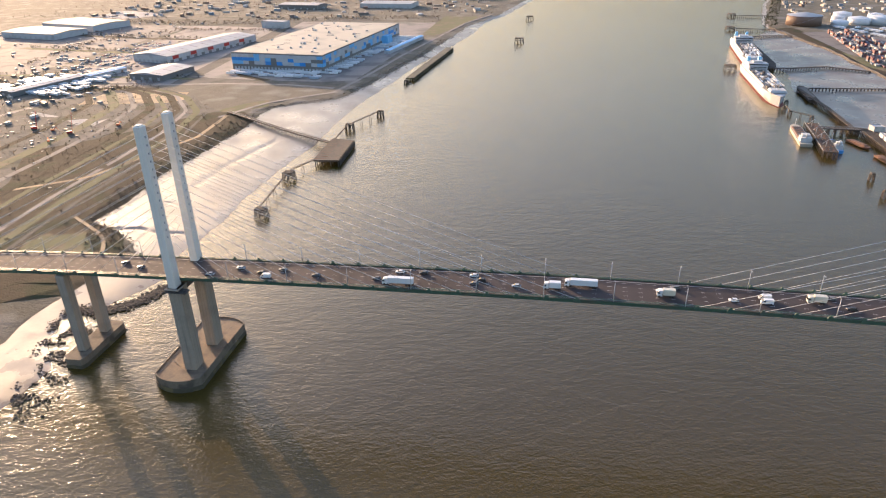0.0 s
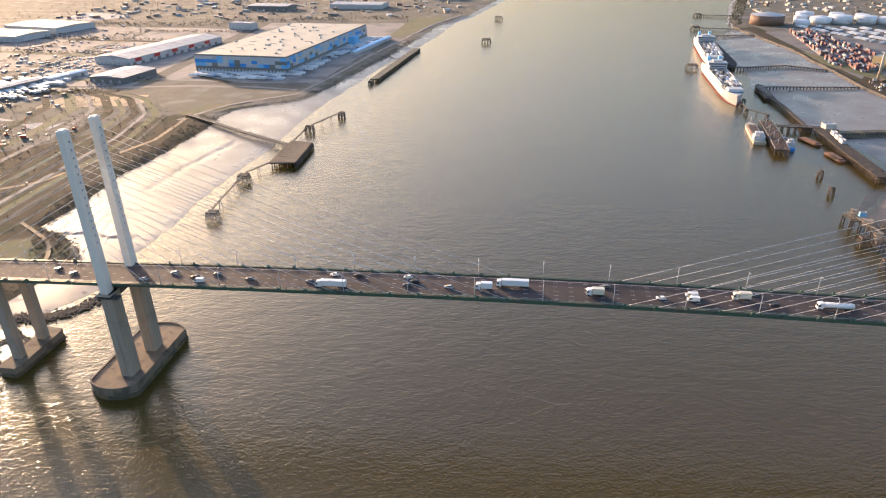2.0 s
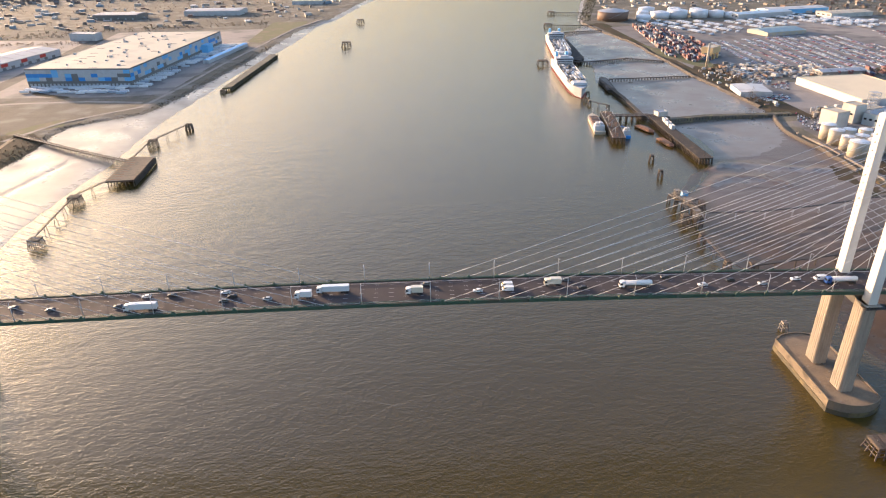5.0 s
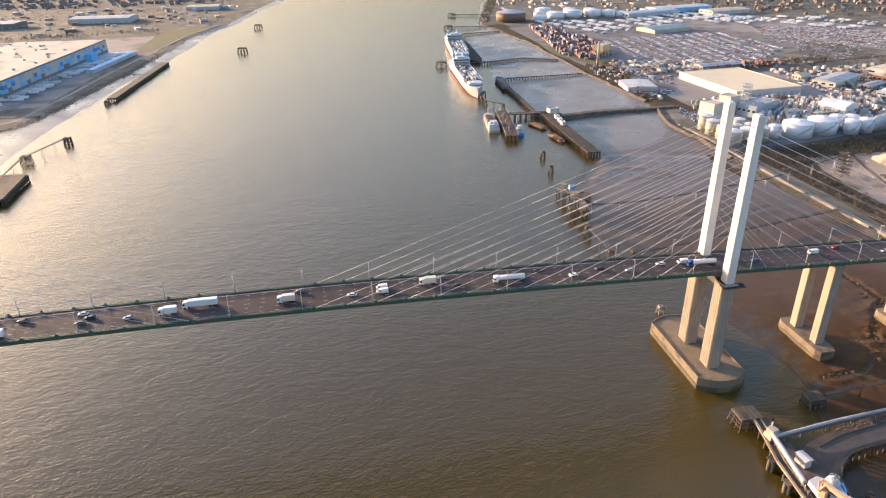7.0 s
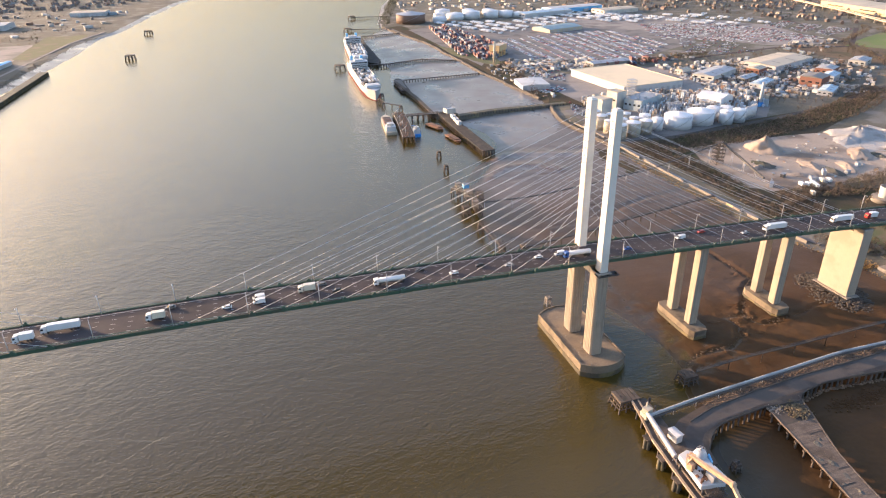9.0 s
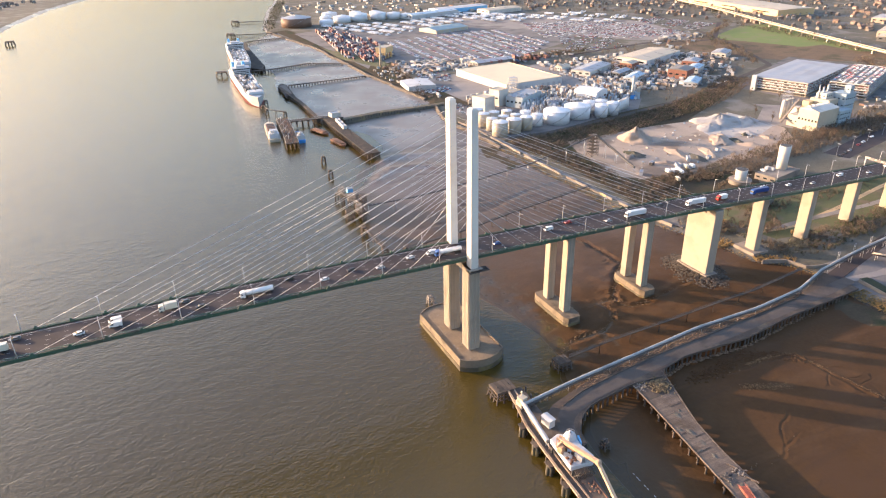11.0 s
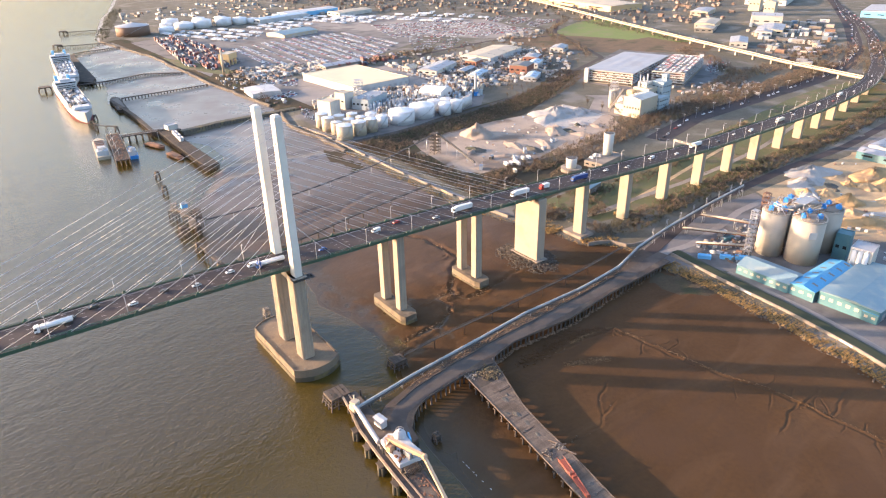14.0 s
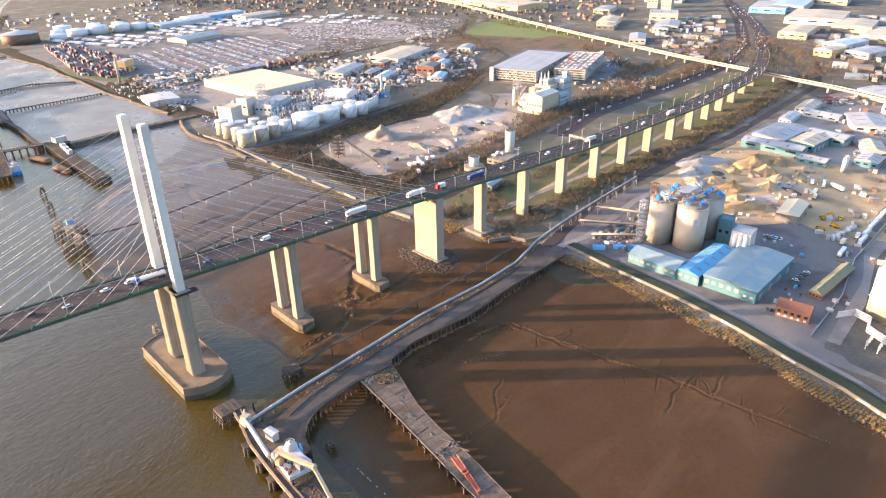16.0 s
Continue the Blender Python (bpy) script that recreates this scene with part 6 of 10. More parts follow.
for off, zz, w in ((0.0, 6.5, 1.1), (3.4, 6.3, 0.7)):
    for a, c in zip(along([(x + off, y, zz) for x, y in HW], 9), along([(x + off, y, zz) for x, y in HW], 9)[1:]):
        bm = bmesh.new()
        sweep(bm, [a, tuple(Vector(a).lerp(Vector(c), 0.985))], [(-w / 2, -0.8), (w / 2, -0.8), (w / 2, 0), (-w / 2, 0)])
        part("fender_beam", mend(bm), FENDER, hd)
for x, y, z in along([(x, y, 5.3) for x, y in HW], 6.5):
    for k in (0.6, 5, 10.4):
        shared("timber_post", PILE, hd, pose(x + k, y, z))
for x, y, z in along([(x, y, 5.3) for x, y in HW[2:]], 13):
    for dx, dy in ((-1.2, 0), (-1.2, 2.4), (-2.2, 1.2)):
        shared("timber_post", FAT, hd, pose(x + dx, y + dy, z + 0.4))
    bm = bmesh.new()
    blk(bm, x - 1.5, y + 1.2, 5.4, 2.6, 4.2, 0.5)
    part("pile_cap", bm, "timber", hd)
rocks("deck_clutter", "rusty fittings and rope coils on the berth deck", [(across(y, HW) + rr.uniform(4, 10), y, 6.0) for y in np.linspace(-116, -200, 130)], 25, 0.3, 1.0, "rust")
dolphin(222.5, -47, 11, 9, 6.6, "broken timber end dolphin of the jetty", (4, 4))
# conveyor galleries


def gallery(name, label, path, w, h, wall="wallwhite", roof="wallwhite", legs=14, leg_z=0.0, walk_side=0):
    """An enclosed conveyor on steel bents along a path of (x, y, z)."""
    g = thing(name, label, "conveyor")
    pts = along(path, 7)
    bm = bmesh.new()
    k = [(-w / 2, 0), (w / 2, 0), (w / 2, h * 0.62), (w * 0.36, h * 0.88), (0, h), (-w * 0.36, h * 0.88), (-w / 2, h * 0.62)]
    sweep(bm, pts, k)
    part("housing", mend(bm), wall, g)
    bm = bmesh.new()
    for p, q in zip(pts, pts[1:]):
        for f in (0.0, 0.5):
            a = Vector(p).lerp(Vector(q), f)
            blk(bm, a.x, a.y, a.z + h * 0.6, 0.14, w + 0.12, h * 0.3)
    part("joint_hoop", bm, "steel", g, "steel joint hoops", "stuff")
    if walk_side:
        s0 = walk_side * w / 2
        bm = bmesh.new()
        sweep(bm, pts, [(s0, -0.2), (s0 + walk_side * 1.1, -0.2), (s0 + walk_side * 1.1, -0.05), (s0, -0.05)])
        part("walkway", mend(bm), "dark", g, "dark grated walkway")
        bm = bmesh.new()
        for hh in (0.5, 1.0):
            sweep(bm, pts, [(s0 + walk_side * 1.06, hh), (s0 + walk_side * 1.14, hh), (s0 + walk_side * 1.14, hh + 0.07), (s0 + walk_side * 1.06, hh + 0.07)])
        part("handrail", mend(bm), "dark", g)
        bm = bmesh.new()
        for p, q in zip(pts, pts[1:]):
            d = (Vector(q) - Vector(p)).xy.normalized()
            for f in (0, 0.25, 0.5, 0.75):
                a = Vector(p).lerp(Vector(q), f) + Vector((d.y, -d.x, 0)) * (s0 + walk_side * 1.1)
                cyl(bm, a + Vector((0, 0, -1.8)), a + Vector((0, 0, 1.05)), 0.07, n=4)
                b = Vector(p).lerp(Vector(q), f + 0.25) + Vector((d.y, -d.x, 0)) * (s0 + walk_side * 1.1)
                cyl(bm, a + Vector((0, 0, -1.8)), b + Vector((0, 0, -0.1)), 0.06, n=4)
        part("side_truss", bm, "dark", g, "dark steel side truss", "stuff")
    for x, y, z in along(path, legs):
        bm = bmesh.new()
        for s in (-1, 1):
            cyl(bm, (x, y + s * w * 0.7, leg_z), (x, y + s * w * 0.35, z + 0.05), 0.16, n=5)
        cyl(bm, (x, y - w * 0.6, leg_z + (z - leg_z) * 0.3), (x, y + w * 0.5, z), 0.1, n=4)
        part("bent", bm, "steel", g)
    return g


HOOD = surf("silver_hood", (0.42, 0.41, 0.40), (0.34, 0.335, 0.33), 5, 0.5, c=(0.29, 0.28, 0.27))
gallery("conveyor_gallery", "long silver enclosed conveyor along the jetty", [(223, -66.5, 9.0), (257, -62.2, 9), (313, -57.5, 9), (345, -54.5, 9), (393, -55, 9), (433, -51.5, 9.5), (466, -41.5, 10), (504, -37, 12), (553, -33, 13.5), (618, -29, 15)], 1.25, 1.15, HOOD, leg_z=5.5, walk_side=1)
gallery("conveyor_gallery", "grey enclosed conveyor along the berth", [(223.4, -62, 8.8), (221.6, -74, 8.8), (218.6, -93, 8.8)], 2.0, 1.6, HOOD, legs=8, leg_z=5.6)
bm = bmesh.new()
blk(bm, 0, 0, 0, 4.4, 4.4, 3.0)
blk(bm, 0, 0, 3.0, 3.6, 3.6, 2.4, 10)
blk(bm, 0.8, 1.4, 5.4, 0.6, 0.6, 2.2)
tt = thing("transfer_house", "small buff conveyor transfer house on the berth", "hut", 223.6, -63.5, 5.9, 8)
part("body", bm, "cream", tt)
jetty("old_walkway", "rusting pipe walkway on thin trestles over the mud", [(266.5, -42.3), (294, -40), (336, -39), (386, -37), (412, -36.5), (462, -31)], 1.0, 7.2, step=22, me=THIN, deck_mat="dark", rails="dark", braces=True, thick=0.35, category="walkway")
dolphin(263, -40.5, 8, 7, 5.4, "broken timber dolphin with a rusting deck", (4, 3), "timber")
dolphin(228, 52.5, 3.2, 3.2, 6, "small concrete-capped navigation dolphin", (2, 2), "conc2")
dolphin(245.4, -100.2, 2.6, 3.6, 4.4, "lone rotten timber post cluster", (2, 3))
building("site_cabin", "small white site cabin on the jetty", 227.2, -80.6, 8, 3.4, 5.6, 4.2, "wallwhite", "wallwhite", 0.35, "y", category="cabin", z=6.0)
for i, y in enumerate((-118.5, -121, -122.5, -126, -128, -132.5, -138)):
    f = thing("float_marker", "small white float on the muddy shallows", "float", 246.7 - 0.09 * i, float(y), 0.0, 0, "float markers")
    bm = bmesh.new()
    cyl(bm, (0, -0.5, 0.12), (0, 0.5, 0.1), 0.2, n=8)
    part("drum", bm, "wallwhite", f)

UN = Vector((222.5, -105, 6.0))
un = thing("ship_unloader", "white and buff travelling ship unloader with a folded boom", "crane", *UN)


def L(x, y, z):
    return Vector((x, y, z)) - UN


def beam(bm, a, b, w, h):
    a, b = Vector(a), Vector(b)
    d = (b - a).normalized()
    u = d.cross(Vector((0, 0, 1))).normalized() * w / 2
    v = u.cross(d).normalized() * h / 2
    faces(bm, [p + s * u + t * v for p in (a, b) for s, t in ((-1, -1), (1, -1), (1, 1), (-1, 1))], [(3, 2, 1, 0), (4, 5, 6, 7), (0, 1, 5, 4), (1, 2, 6, 5), (2, 3, 7, 6), (3, 0, 4, 7)])


for sx in (-4.2, 4.2):
    for sy in (-7, 8):
        bm = bmesh.new()
        cyl(bm, (sx, sy, 0), (sx, sy, 3.0), 0.5, n=8)
        part("portal_leg", bm, "dark", un)
bm = bmesh.new()
prism(bm, [tuple((L(x, y, 0))[:2]) for x, y in ((217.2, -112), (228, -113.6), (230, -97), (224, -92.5), (219, -94))], 3.0, 5.4)
bmesh.ops.bevel(bm, geom=[e for e in bm.edges], offset=0.25, segments=1, affect="EDGES")
part("portal_deck", mend(bm), "wallwhite", un, "white machinery deck")
bm = bmesh.new()
blk(bm, 3.4, -4.6, 5.41, 4.2, 7.0, 2.6, 6)
bmesh.ops.bevel(bm, geom=[e for e in bm.edges], offset=0.3, segments=2, affect="EDGES")
hs = part("machinery_house", bm, "wallwhite", un)
bm = bmesh.new()
blk(bm, 0.2, -5.2, 5.41, 1.4, 4.4, 3.0, 8)
part("control_cab", bm, "steel", un, "grey control cab")
bm = bmesh.new()
c = L(227.3, -97.3, 0)
cyl(bm, (c.x, c.y, 0.1), (c.x, c.y, 5.6), 2.6, 2.9, n=20)
bmesh.ops.create_uvsphere(bm, u_segments=20, v_segments=12, radius=2.9, matrix=Matrix.Translation((c.x, c.y, 5.7)))
for f in bm.faces:
    f.smooth = True
part("filter_dome", bm, "wallwhite", un, "white domed filter vessel")
bm = bmesh.new()
cyl(bm, (c.x, c.y, 8.4), (c.x, c.y, 9.6), 0.5, n=10)
for k in range(10):
    a0, a1 = 0.628 * k, 0.628 * (k + 1)
    cyl(bm, (c.x + 1.9 * math.cos(a0), c.y + 1.9 * math.sin(a0), 9.0), (c.x + 1.9 * math.cos(a1), c.y + 1.9 * math.sin(a1), 9.0), 0.07, n=4)
    cyl(bm, (c.x + 1.9 * math.cos(a0), c.y + 1.9 * math.sin(a0), 7.4), (c.x + 1.9 * math.cos(a0), c.y + 1.9 * math.sin(a0), 9.0), 0.06, n=4)
part("top_rail", bm, "steel", un)
bm = bmesh.new()
blk(bm, 8.2, 5.2, 0.4, 0.8, 4.6, 5.0, -20)
part("blue_panel", bm, "skyblue", un, "bright blue side panel")
BUFF = surf("buff_boom", (0.66, 0.43, 0.25), (0.58, 0.37, 0.21), 4, 0.55, c=(0.50, 0.32, 0.19))
bm = bmesh.new()
cyl(bm, (-2.2, 4.0, 5.4), (-2.2, 4.0, 9.0), 2.2, 1.8, n=18)
part("slewing_ring", bm, BUFF, un, "buff slewing column")
for s in (-0.9, 0.9):
    for a, b in zip(((-5.4, 2.6, 9), (-3.6, 5.2, 11.4), (-2.4, 2.8, 11.2)), ((-3.6, 5.2, 11.4), (-2.4, 2.8, 11.2), (-5.4, 2.6, 9))):
        bm = bmesh.new()
        beam(bm, Vector(a) + Vector((s, 0.3 * s, 0)), Vector(b) + Vector((s, 0.3 * s, 0)), 0.5, 0.9)
        part("tie_beam", mend(bm), BUFF, un)
bm = bmesh.new()
blk(bm, -4.6, 1.6, 6.4, 2.4, 2.4, 3.2, 20)
part("counterweight", mend(bm), BUFF, un, "buff counterweight block")
bm = bmesh.new()
beam(bm, L(219.2, -101.5, 17), L(225, -119.6, 17.3), 1.5, 1.7)
part("upper_boom", mend(bm), BUFF, un, "buff steel upper boom")
bm = bmesh.new()
beam(bm, L(225, -119.6, 17), L(222.0, -140, 9.0), 1.3, 1.5)
part("lower_boom", mend(bm), BUFF, un, "buff steel lower boom")
bm = bmesh.new()
cyl(bm, L(224.0, -119.6, 17.2), L(226.0, -119.6, 17.2), 1.1, n=14)
part("knuckle", bm, BUFF, un)
bm = bmesh.new()
beam(bm, L(219.6, -101, 14.6), L(221.4, -108, 15.6), 0.8, 0.9)
part("boom_ram", mend(bm), "rust", un)
bm = bmesh.new()
for k in range(16):
    blk(bm, rr.uniform(-4.6, 1.4), rr.uniform(-5.5, 2.5), 5.42, rr.uniform(0.4, 1.5), rr.uniform(0.4, 1.6), rr.uniform(0.4, 1.8), rr.uniform(0, 90))
part("deck_gear", bm, "rust", un, "rusty winches and gear", "stuff")
bm = bmesh.new()
for k in range(12):
    x = -3.8 + 0.75 * k
    cyl(bm, (x, -7.6 - 0.2 * (k % 3), 0.2), (x + rr.uniform(-0.6, 0.6), -9 - rr.uniform(0, 3), rr.uniform(2, 4.0)), 0.2, n=5)
    cyl(bm, (x, -8, 3.6), (x + 0.4, -11, 0.3), 0.16, n=5)
part("hose_gear", bm, "dark", un, "dark hoses and gear below the portal", "stuff")
for s in (-3.0, 4.4):
    r = thing("crane_rail", "dark steel crane rail along the berth", "rail")
    bm = bmesh.new()
    sweep(bm, [(across(y, HW) + 6.5 + s * 0.9, y, 6.0) for y in (-118, -150, -205)], [(-0.2, -0.1), (0.2, -0.1), (0.2, 0.2), (-0.2, 0.2)])
    part("rail_bar", mend(bm), "rust", r)

# ---- sea wall ----
SEAW = [(484, -56), (478, -96), (472, -149), (465, -187), (454.6, -223), (447.6, -253), (440, -272), (428, -380), (415, -520)]
bm = bmesh.new()
sweep(bm, along([(x, y, 4.2) for x, y in SEAW], 9), [(-0.35, -2), (0.35, -2), (0.35, 1.7), (-0.35, 1.7)])
sw = tagged(part("seawall", mend(bm), "conc2"), "long pale concrete flood wall", "wall", kind="structure")
bm = bmesh.new()
sweep(bm, along([(x + 2.2, y, 4.2) for x, y in SEAW], 9), [(1.6, 1.7), (-4.5, 1.6), (-9.0, -0.2), (1.6, -0.2)])
tagged(part("embankment", mend(bm), surf("mown_bank", (0.024, 0.032, 0.014), (0.034, 0.042, 0.018), 10, 0.95)), "dark green mown flood embankment", "embankment", kind="structure")
bm = bmesh.new()
sweep(bm, along([(x + 13.5, y, 4.45) for x, y in SEAW[1:]], 9), [(-1.5, 0), (1.5, 0), (1.5, -0.4), (-1.5, -0.4)])
tagged(part("pavement", mend(bm), "yard"), "pale concrete path behind the embankment", "path", kind="structure")
for y in (-118, -183, -222, -262):
    x = float(np.interp(-y, [-p[1] for p in SEAW], [p[0] for p in SEAW]))
    bm = bmesh.new()
    blk(bm, x - 0.64, y, 4.6, 0.12, 8, 1.2, -9 if y > -150 else -14)
    part("wall_panel", bm, "wallwhite", sw, "white-painted panel")

for k in range(9):
    y = -268.0 - 3.6 * k
    x = float(np.interp(-y, [-p[1] for p in SEAW], [p[0] for p in SEAW]))
    bm = bmesh.new()
    blk(bm, x - 0.62, y, 4.5, 0.1, 2.2, 1.2, -18 if y > -272 else -6)
    part("wall_bar", bm, "wallwhite", sw, "plain white painted bar")
bm = bmesh.new()
sweep(bm, along([(x, y, 3.0) for x, y in ((452, -8), (467, -14), (472, -29), (487, -32))], 6), [(-0.4, -1.5), (0.4, -1.5), (0.4, 2.4), (-0.4, 2.4)])
tagged(part("quay_wall", mend(bm), "conc2"), "short pale concrete river wall below the viaduct", "wall", kind="structure")

# low river wall in cast lengths upriver of the bridge
RW = [(440, 66), (436, 92), (433.5, 131), (432.5, 168), (431.5, 208), (431.5, 256), (432.5, 314), (433.5, 364), (429, 420)]
rw = tagged(new("river_wall"), "low weathered pale concrete river wall", "wall", kind="structure")
rw_pts = along([(x, y, 0) for x, y in RW], 8.0)
for i, (a, b2) in enumerate(zip(rw_pts, rw_pts[1:])):
    if i % 9 == 7:
        continue
    bm = bmesh.new()
    v = Vector(b2) - Vector(a)
    c = (Vector(a) + Vector(b2)) / 2
    blk(bm, c.x, c.y, G - 1.6, v.length - 0.12, 0.5, 2.9, math.degrees(math.atan2(v.y, v.x)))
    blk(bm, c.x, c.y, G + 1.3, v.length - 0.12, 0.8, 0.22, math.degrees(math.atan2(v.y, v.x)))
    # buff on three panels stands in for sun on the concrete face
    part("wall_panel", bm, "yellow" if i in (3, 4, 9) else "conc2", rw)

# ---- cement works ----
for x, y, r, h in ((540, -96, 8.8, 31.5), (561, -95, 9, 31.5), (573, -116, 9.4, 30.5), (546, -116, 10.6, 31)):
    s = thing("cement_silo", "tall buff concrete cement silo with blue filter caps", "silo", x, y, G, 0, "cement silos")
    bm = bmesh.new()
    cyl(bm, (0, 0, 0), (0, 0, h), r, n=44)
    cyl(bm, (0, 0, h), (0, 0, h + 0.5), r + 0.35, n=44)
    part("shell", bm, "silo", s)
    bm = bmesh.new()
    cyl(bm, (0, 0, h + 0.51), (0, 0, h + 1.6), r * 0.96, r * 0.5, n=30)
    part("cap", bm, "conc2", s)
    for k in range(3):
        a = 0.6 + k * 2.2
        bm = bmesh.new()
        blk(bm, math.cos(a) * r * 0.55, math.sin(a) * r * 0.55, h + 1.0, 3.0, 3.0, 2.8, 20 * k)
        cyl(bm, (math.cos(a) * r * 0.55, math.sin(a) * r * 0.55, h + 3.8), (math.cos(a) * r * 0.55, math.sin(a) * r * 0.55, h + 4.8), 1.0, 0.4, n=8)
        part("filter_unit", bm, "wallblue", s, "bright blue dust filter")
    bm = bmesh.new()
    for i in range(24):
        a, b2 = 2 * math.pi * i / 24, 2 * math.pi * (i + 1) / 24
        for hh in (0.6, 1.2):
            cyl(bm, (math.cos(a) * r, math.sin(a) * r, h + 0.5 + hh), (math.cos(b2) * r, math.sin(b2) * r, h + 0.5 + hh), 0.06, n=4)
        cyl(bm, (math.cos(a) * r, math.sin(a) * r, h + 0.5), (math.cos(a) * r, math.sin(a) * r, h + 1.7), 0.05, n=4)
    part("handrail", bm, "steel", s)
bm = bmesh.new()
blk(bm, -7.7, -7.7, 20, 0.3, 4.8, 4.8, 45)
part("sign_panel", bm, "wallwhite", s, "square white panel high on the shell")


def lattice(name, label, x, y, w, d, h, bays, mat="steel", z=G, category="tower", legs=0.22, rz=0):
    t = thing(name, label, category, x, y, z, rz)
    for sx in (-1, 1):
        for sy in (-1, 1):
            bm = bmesh.new()
            cyl(bm, (sx * w / 2, sy * d / 2, 0), (sx * w / 2, sy * d / 2, h), legs, n=5)
            part("leg", bm, mat, t)
    for i in range(bays):
        z0, z1 = h * i / bays, h * (i + 1) / bays
        for sy in (-1, 1):
            for za in (z0, z1):
                bm = bmesh.new()
                cyl(bm, (-w / 2, sy * d / 2, za), (w / 2, sy * d / 2, z1), legs * 0.65, n=4)
                part("brace", bm, mat, t)
        for sx in (-1, 1):
            for za in (z0, z1):
                bm = bmesh.new()
                cyl(bm, (sx * w / 2, -d / 2, za), (sx * w / 2, d / 2, z1), legs * 0.65, n=4)
                part("brace", bm, mat, t)
        bm = bmesh.new()
        blk(bm, 0, 0, z1 - 0.1, w * 0.9, d * 0.9, 0.12)
        part("landing", bm, mat, t)
    return t


for k in range(30):
    a = 2 * math.pi * k / 30
    sx, sy = ((540, -96), (561, -95), (546, -116))[k % 3]
    ft = thing("walkway_frame", "rusty steel access frame on a silo roof", "frame", sx + math.cos(a) * 7.2, sy + math.sin(a) * 7.2, G + 31.6, k * 12, "silo frames")
    bm = bmesh.new()
    for u in (-1.2, 1.2):
        cyl(bm, (u, 0, 0), (u, 0, 3.2), 0.12, n=4)
    cyl(bm, (-1.2, 0, 3.2), (1.2, 0, 3.2), 0.12, n=4)
    cyl(bm, (-1.2, 0, 0.1), (1.2, 0, 3.2), 0.08, n=4)
    part("brace", bm, "rust" if k % 2 else "steel", ft)
lattice("stair_tower", "grey steel stair tower beside the silos", 524, -90, 4, 4, 34, 11)
lattice("stair_tower", "rusty steel lift frame behind the silos", 552, -82, 4, 4, 37, 10, "rust")
lattice("filter_tower", "steel frame carrying filters over the silos", 556, -106, 18, 8, 38, 5, "steel")
gallery("roof_conveyor", "steel conveyor bridge across the silo tops", [(536, -99, 37.5), (550, -104, 38), (566, -110, 38.5)], 2.2, 2.0, "steel", legs=10, leg_z=35)
building("cement_shed", "curved-roofed teal shed with pale square windows", 504, -117, 0, 20, 35, 6.2, "teal", "tealroof", 3.2, "y", windows=8, category="shed", window_mat="cream")
building("cement_shed", "teal shed with a bright blue sheeted roof", 521, -142.2, 0, 52, 15.6, 7.2, "teal", "roofblue", 2.0, "x", windows=3, lights=10, category="shed", window_mat="cream")
big = building("cement_shed", "broad teal works shed with a weathered grey-green roof", 529, -167.2, 2, 62, 33.5, 8.4, "teal", "tealroof", 1.6, "x", windows=7, doors=4, category="shed", window_mat="cream")
building("cement_shed", "low bright blue lean-to with pale windows", 503, -180.4, 2, 10, 8, 6.2, "teal", "roofblue", 1.0, "y", windows=2, category="shed", window_mat="cream")
building("packing_tower", "square white packing tower on the shed", 561, -148, 8, 15, 13, 17, "lime", "sheetgrey", windows=3, category="tower")
for k in range(3):
    tank(553.5, -152.5 + 3.6 * k, 1.6, 16.5, label="slim white additive silo by the packing tower", stair=False, group="slim silos")
building("bucket_tower", "dark teal bucket elevator tower", 571, -131, 10, 10, 9, 18, "teal", "teal", windows=2, category="tower")
hs = building("brick_house", "red brick office house with a brown hipped roof", 502, -206.5, 8, 11, 18, 6.4, "brick", "brown", 3.2, "y", windows=5, category="house")
bm = bmesh.new()
blk(bm, 0, 3, 9, 1.1, 1.1, 1.8)
part("chimney", bm, "brick", hs)
for k in range(5):
    bm = bmesh.new()
    blk(bm, -5.58, -7 + 3.5 * k, 0.6, 0.14, 1.4, 1.3)
    part("window", bm, "wallwhite", hs)
building("nissen_barn", "long low green-roofed barn with a brick end", 557, -209, -2, 52, 8, 3.6, "brick", surf("mossy_sheet", (0.26, 0.25, 0.14), (0.20, 0.20, 0.12), 5, 0.9), 2.6, "x", windows=4, category="barn")
tank(541, -246, 12, 27, "cream", "tank", "large cream storage tank beside white pipework")
tank(553, -279, 12, 25, "cream", "tank", "large cream storage tank beside white pipework")
pr = thing("pipe_rack", "white lagged pipe rack stepping round the tanks", "pipework")
for k in range(4):
    bm = bmesh.new()
    pth = [Vector(p) for p in ((512 + k, -226, 3 + k * 0.7), (522 + k, -232, 3 + k * 0.7), (519 + k, -241, 3 + k * 0.7), (508 + k, -243, 3 + k * 0.7), (497 + k, -262, 3 + k * 0.7), (494 + k, -300, 3 + k * 0.7))]
    for a, b2 in zip(pth, pth[1:]):
        cyl(bm, a + Vector((0, 0, G)), b2 + Vector((0, 0, G)), 0.45, n=8)
    part("pipe", bm, "wallwhite", pr)
for i in range(14):
    bm = bmesh.new()
    blk(bm, 494 + (i % 4) * 4.2, -247 - (i // 4) * 6, G, 0.5, 0.5, 5.5)
    blk(bm, 494 + (i % 4) * 4.2, -247 - (i // 4) * 6, G + 5.5, 3.4, 0.4, 0.4)
    part("rack_post", bm, "wallwhite", pr)
building("workshop", "brown-walled yard workshop with a cream sheet roof", 651, -148, 8, 34, 16, 6.4, "walldark", "creamroof", 2.2, "x", doors=4, category="workshop")

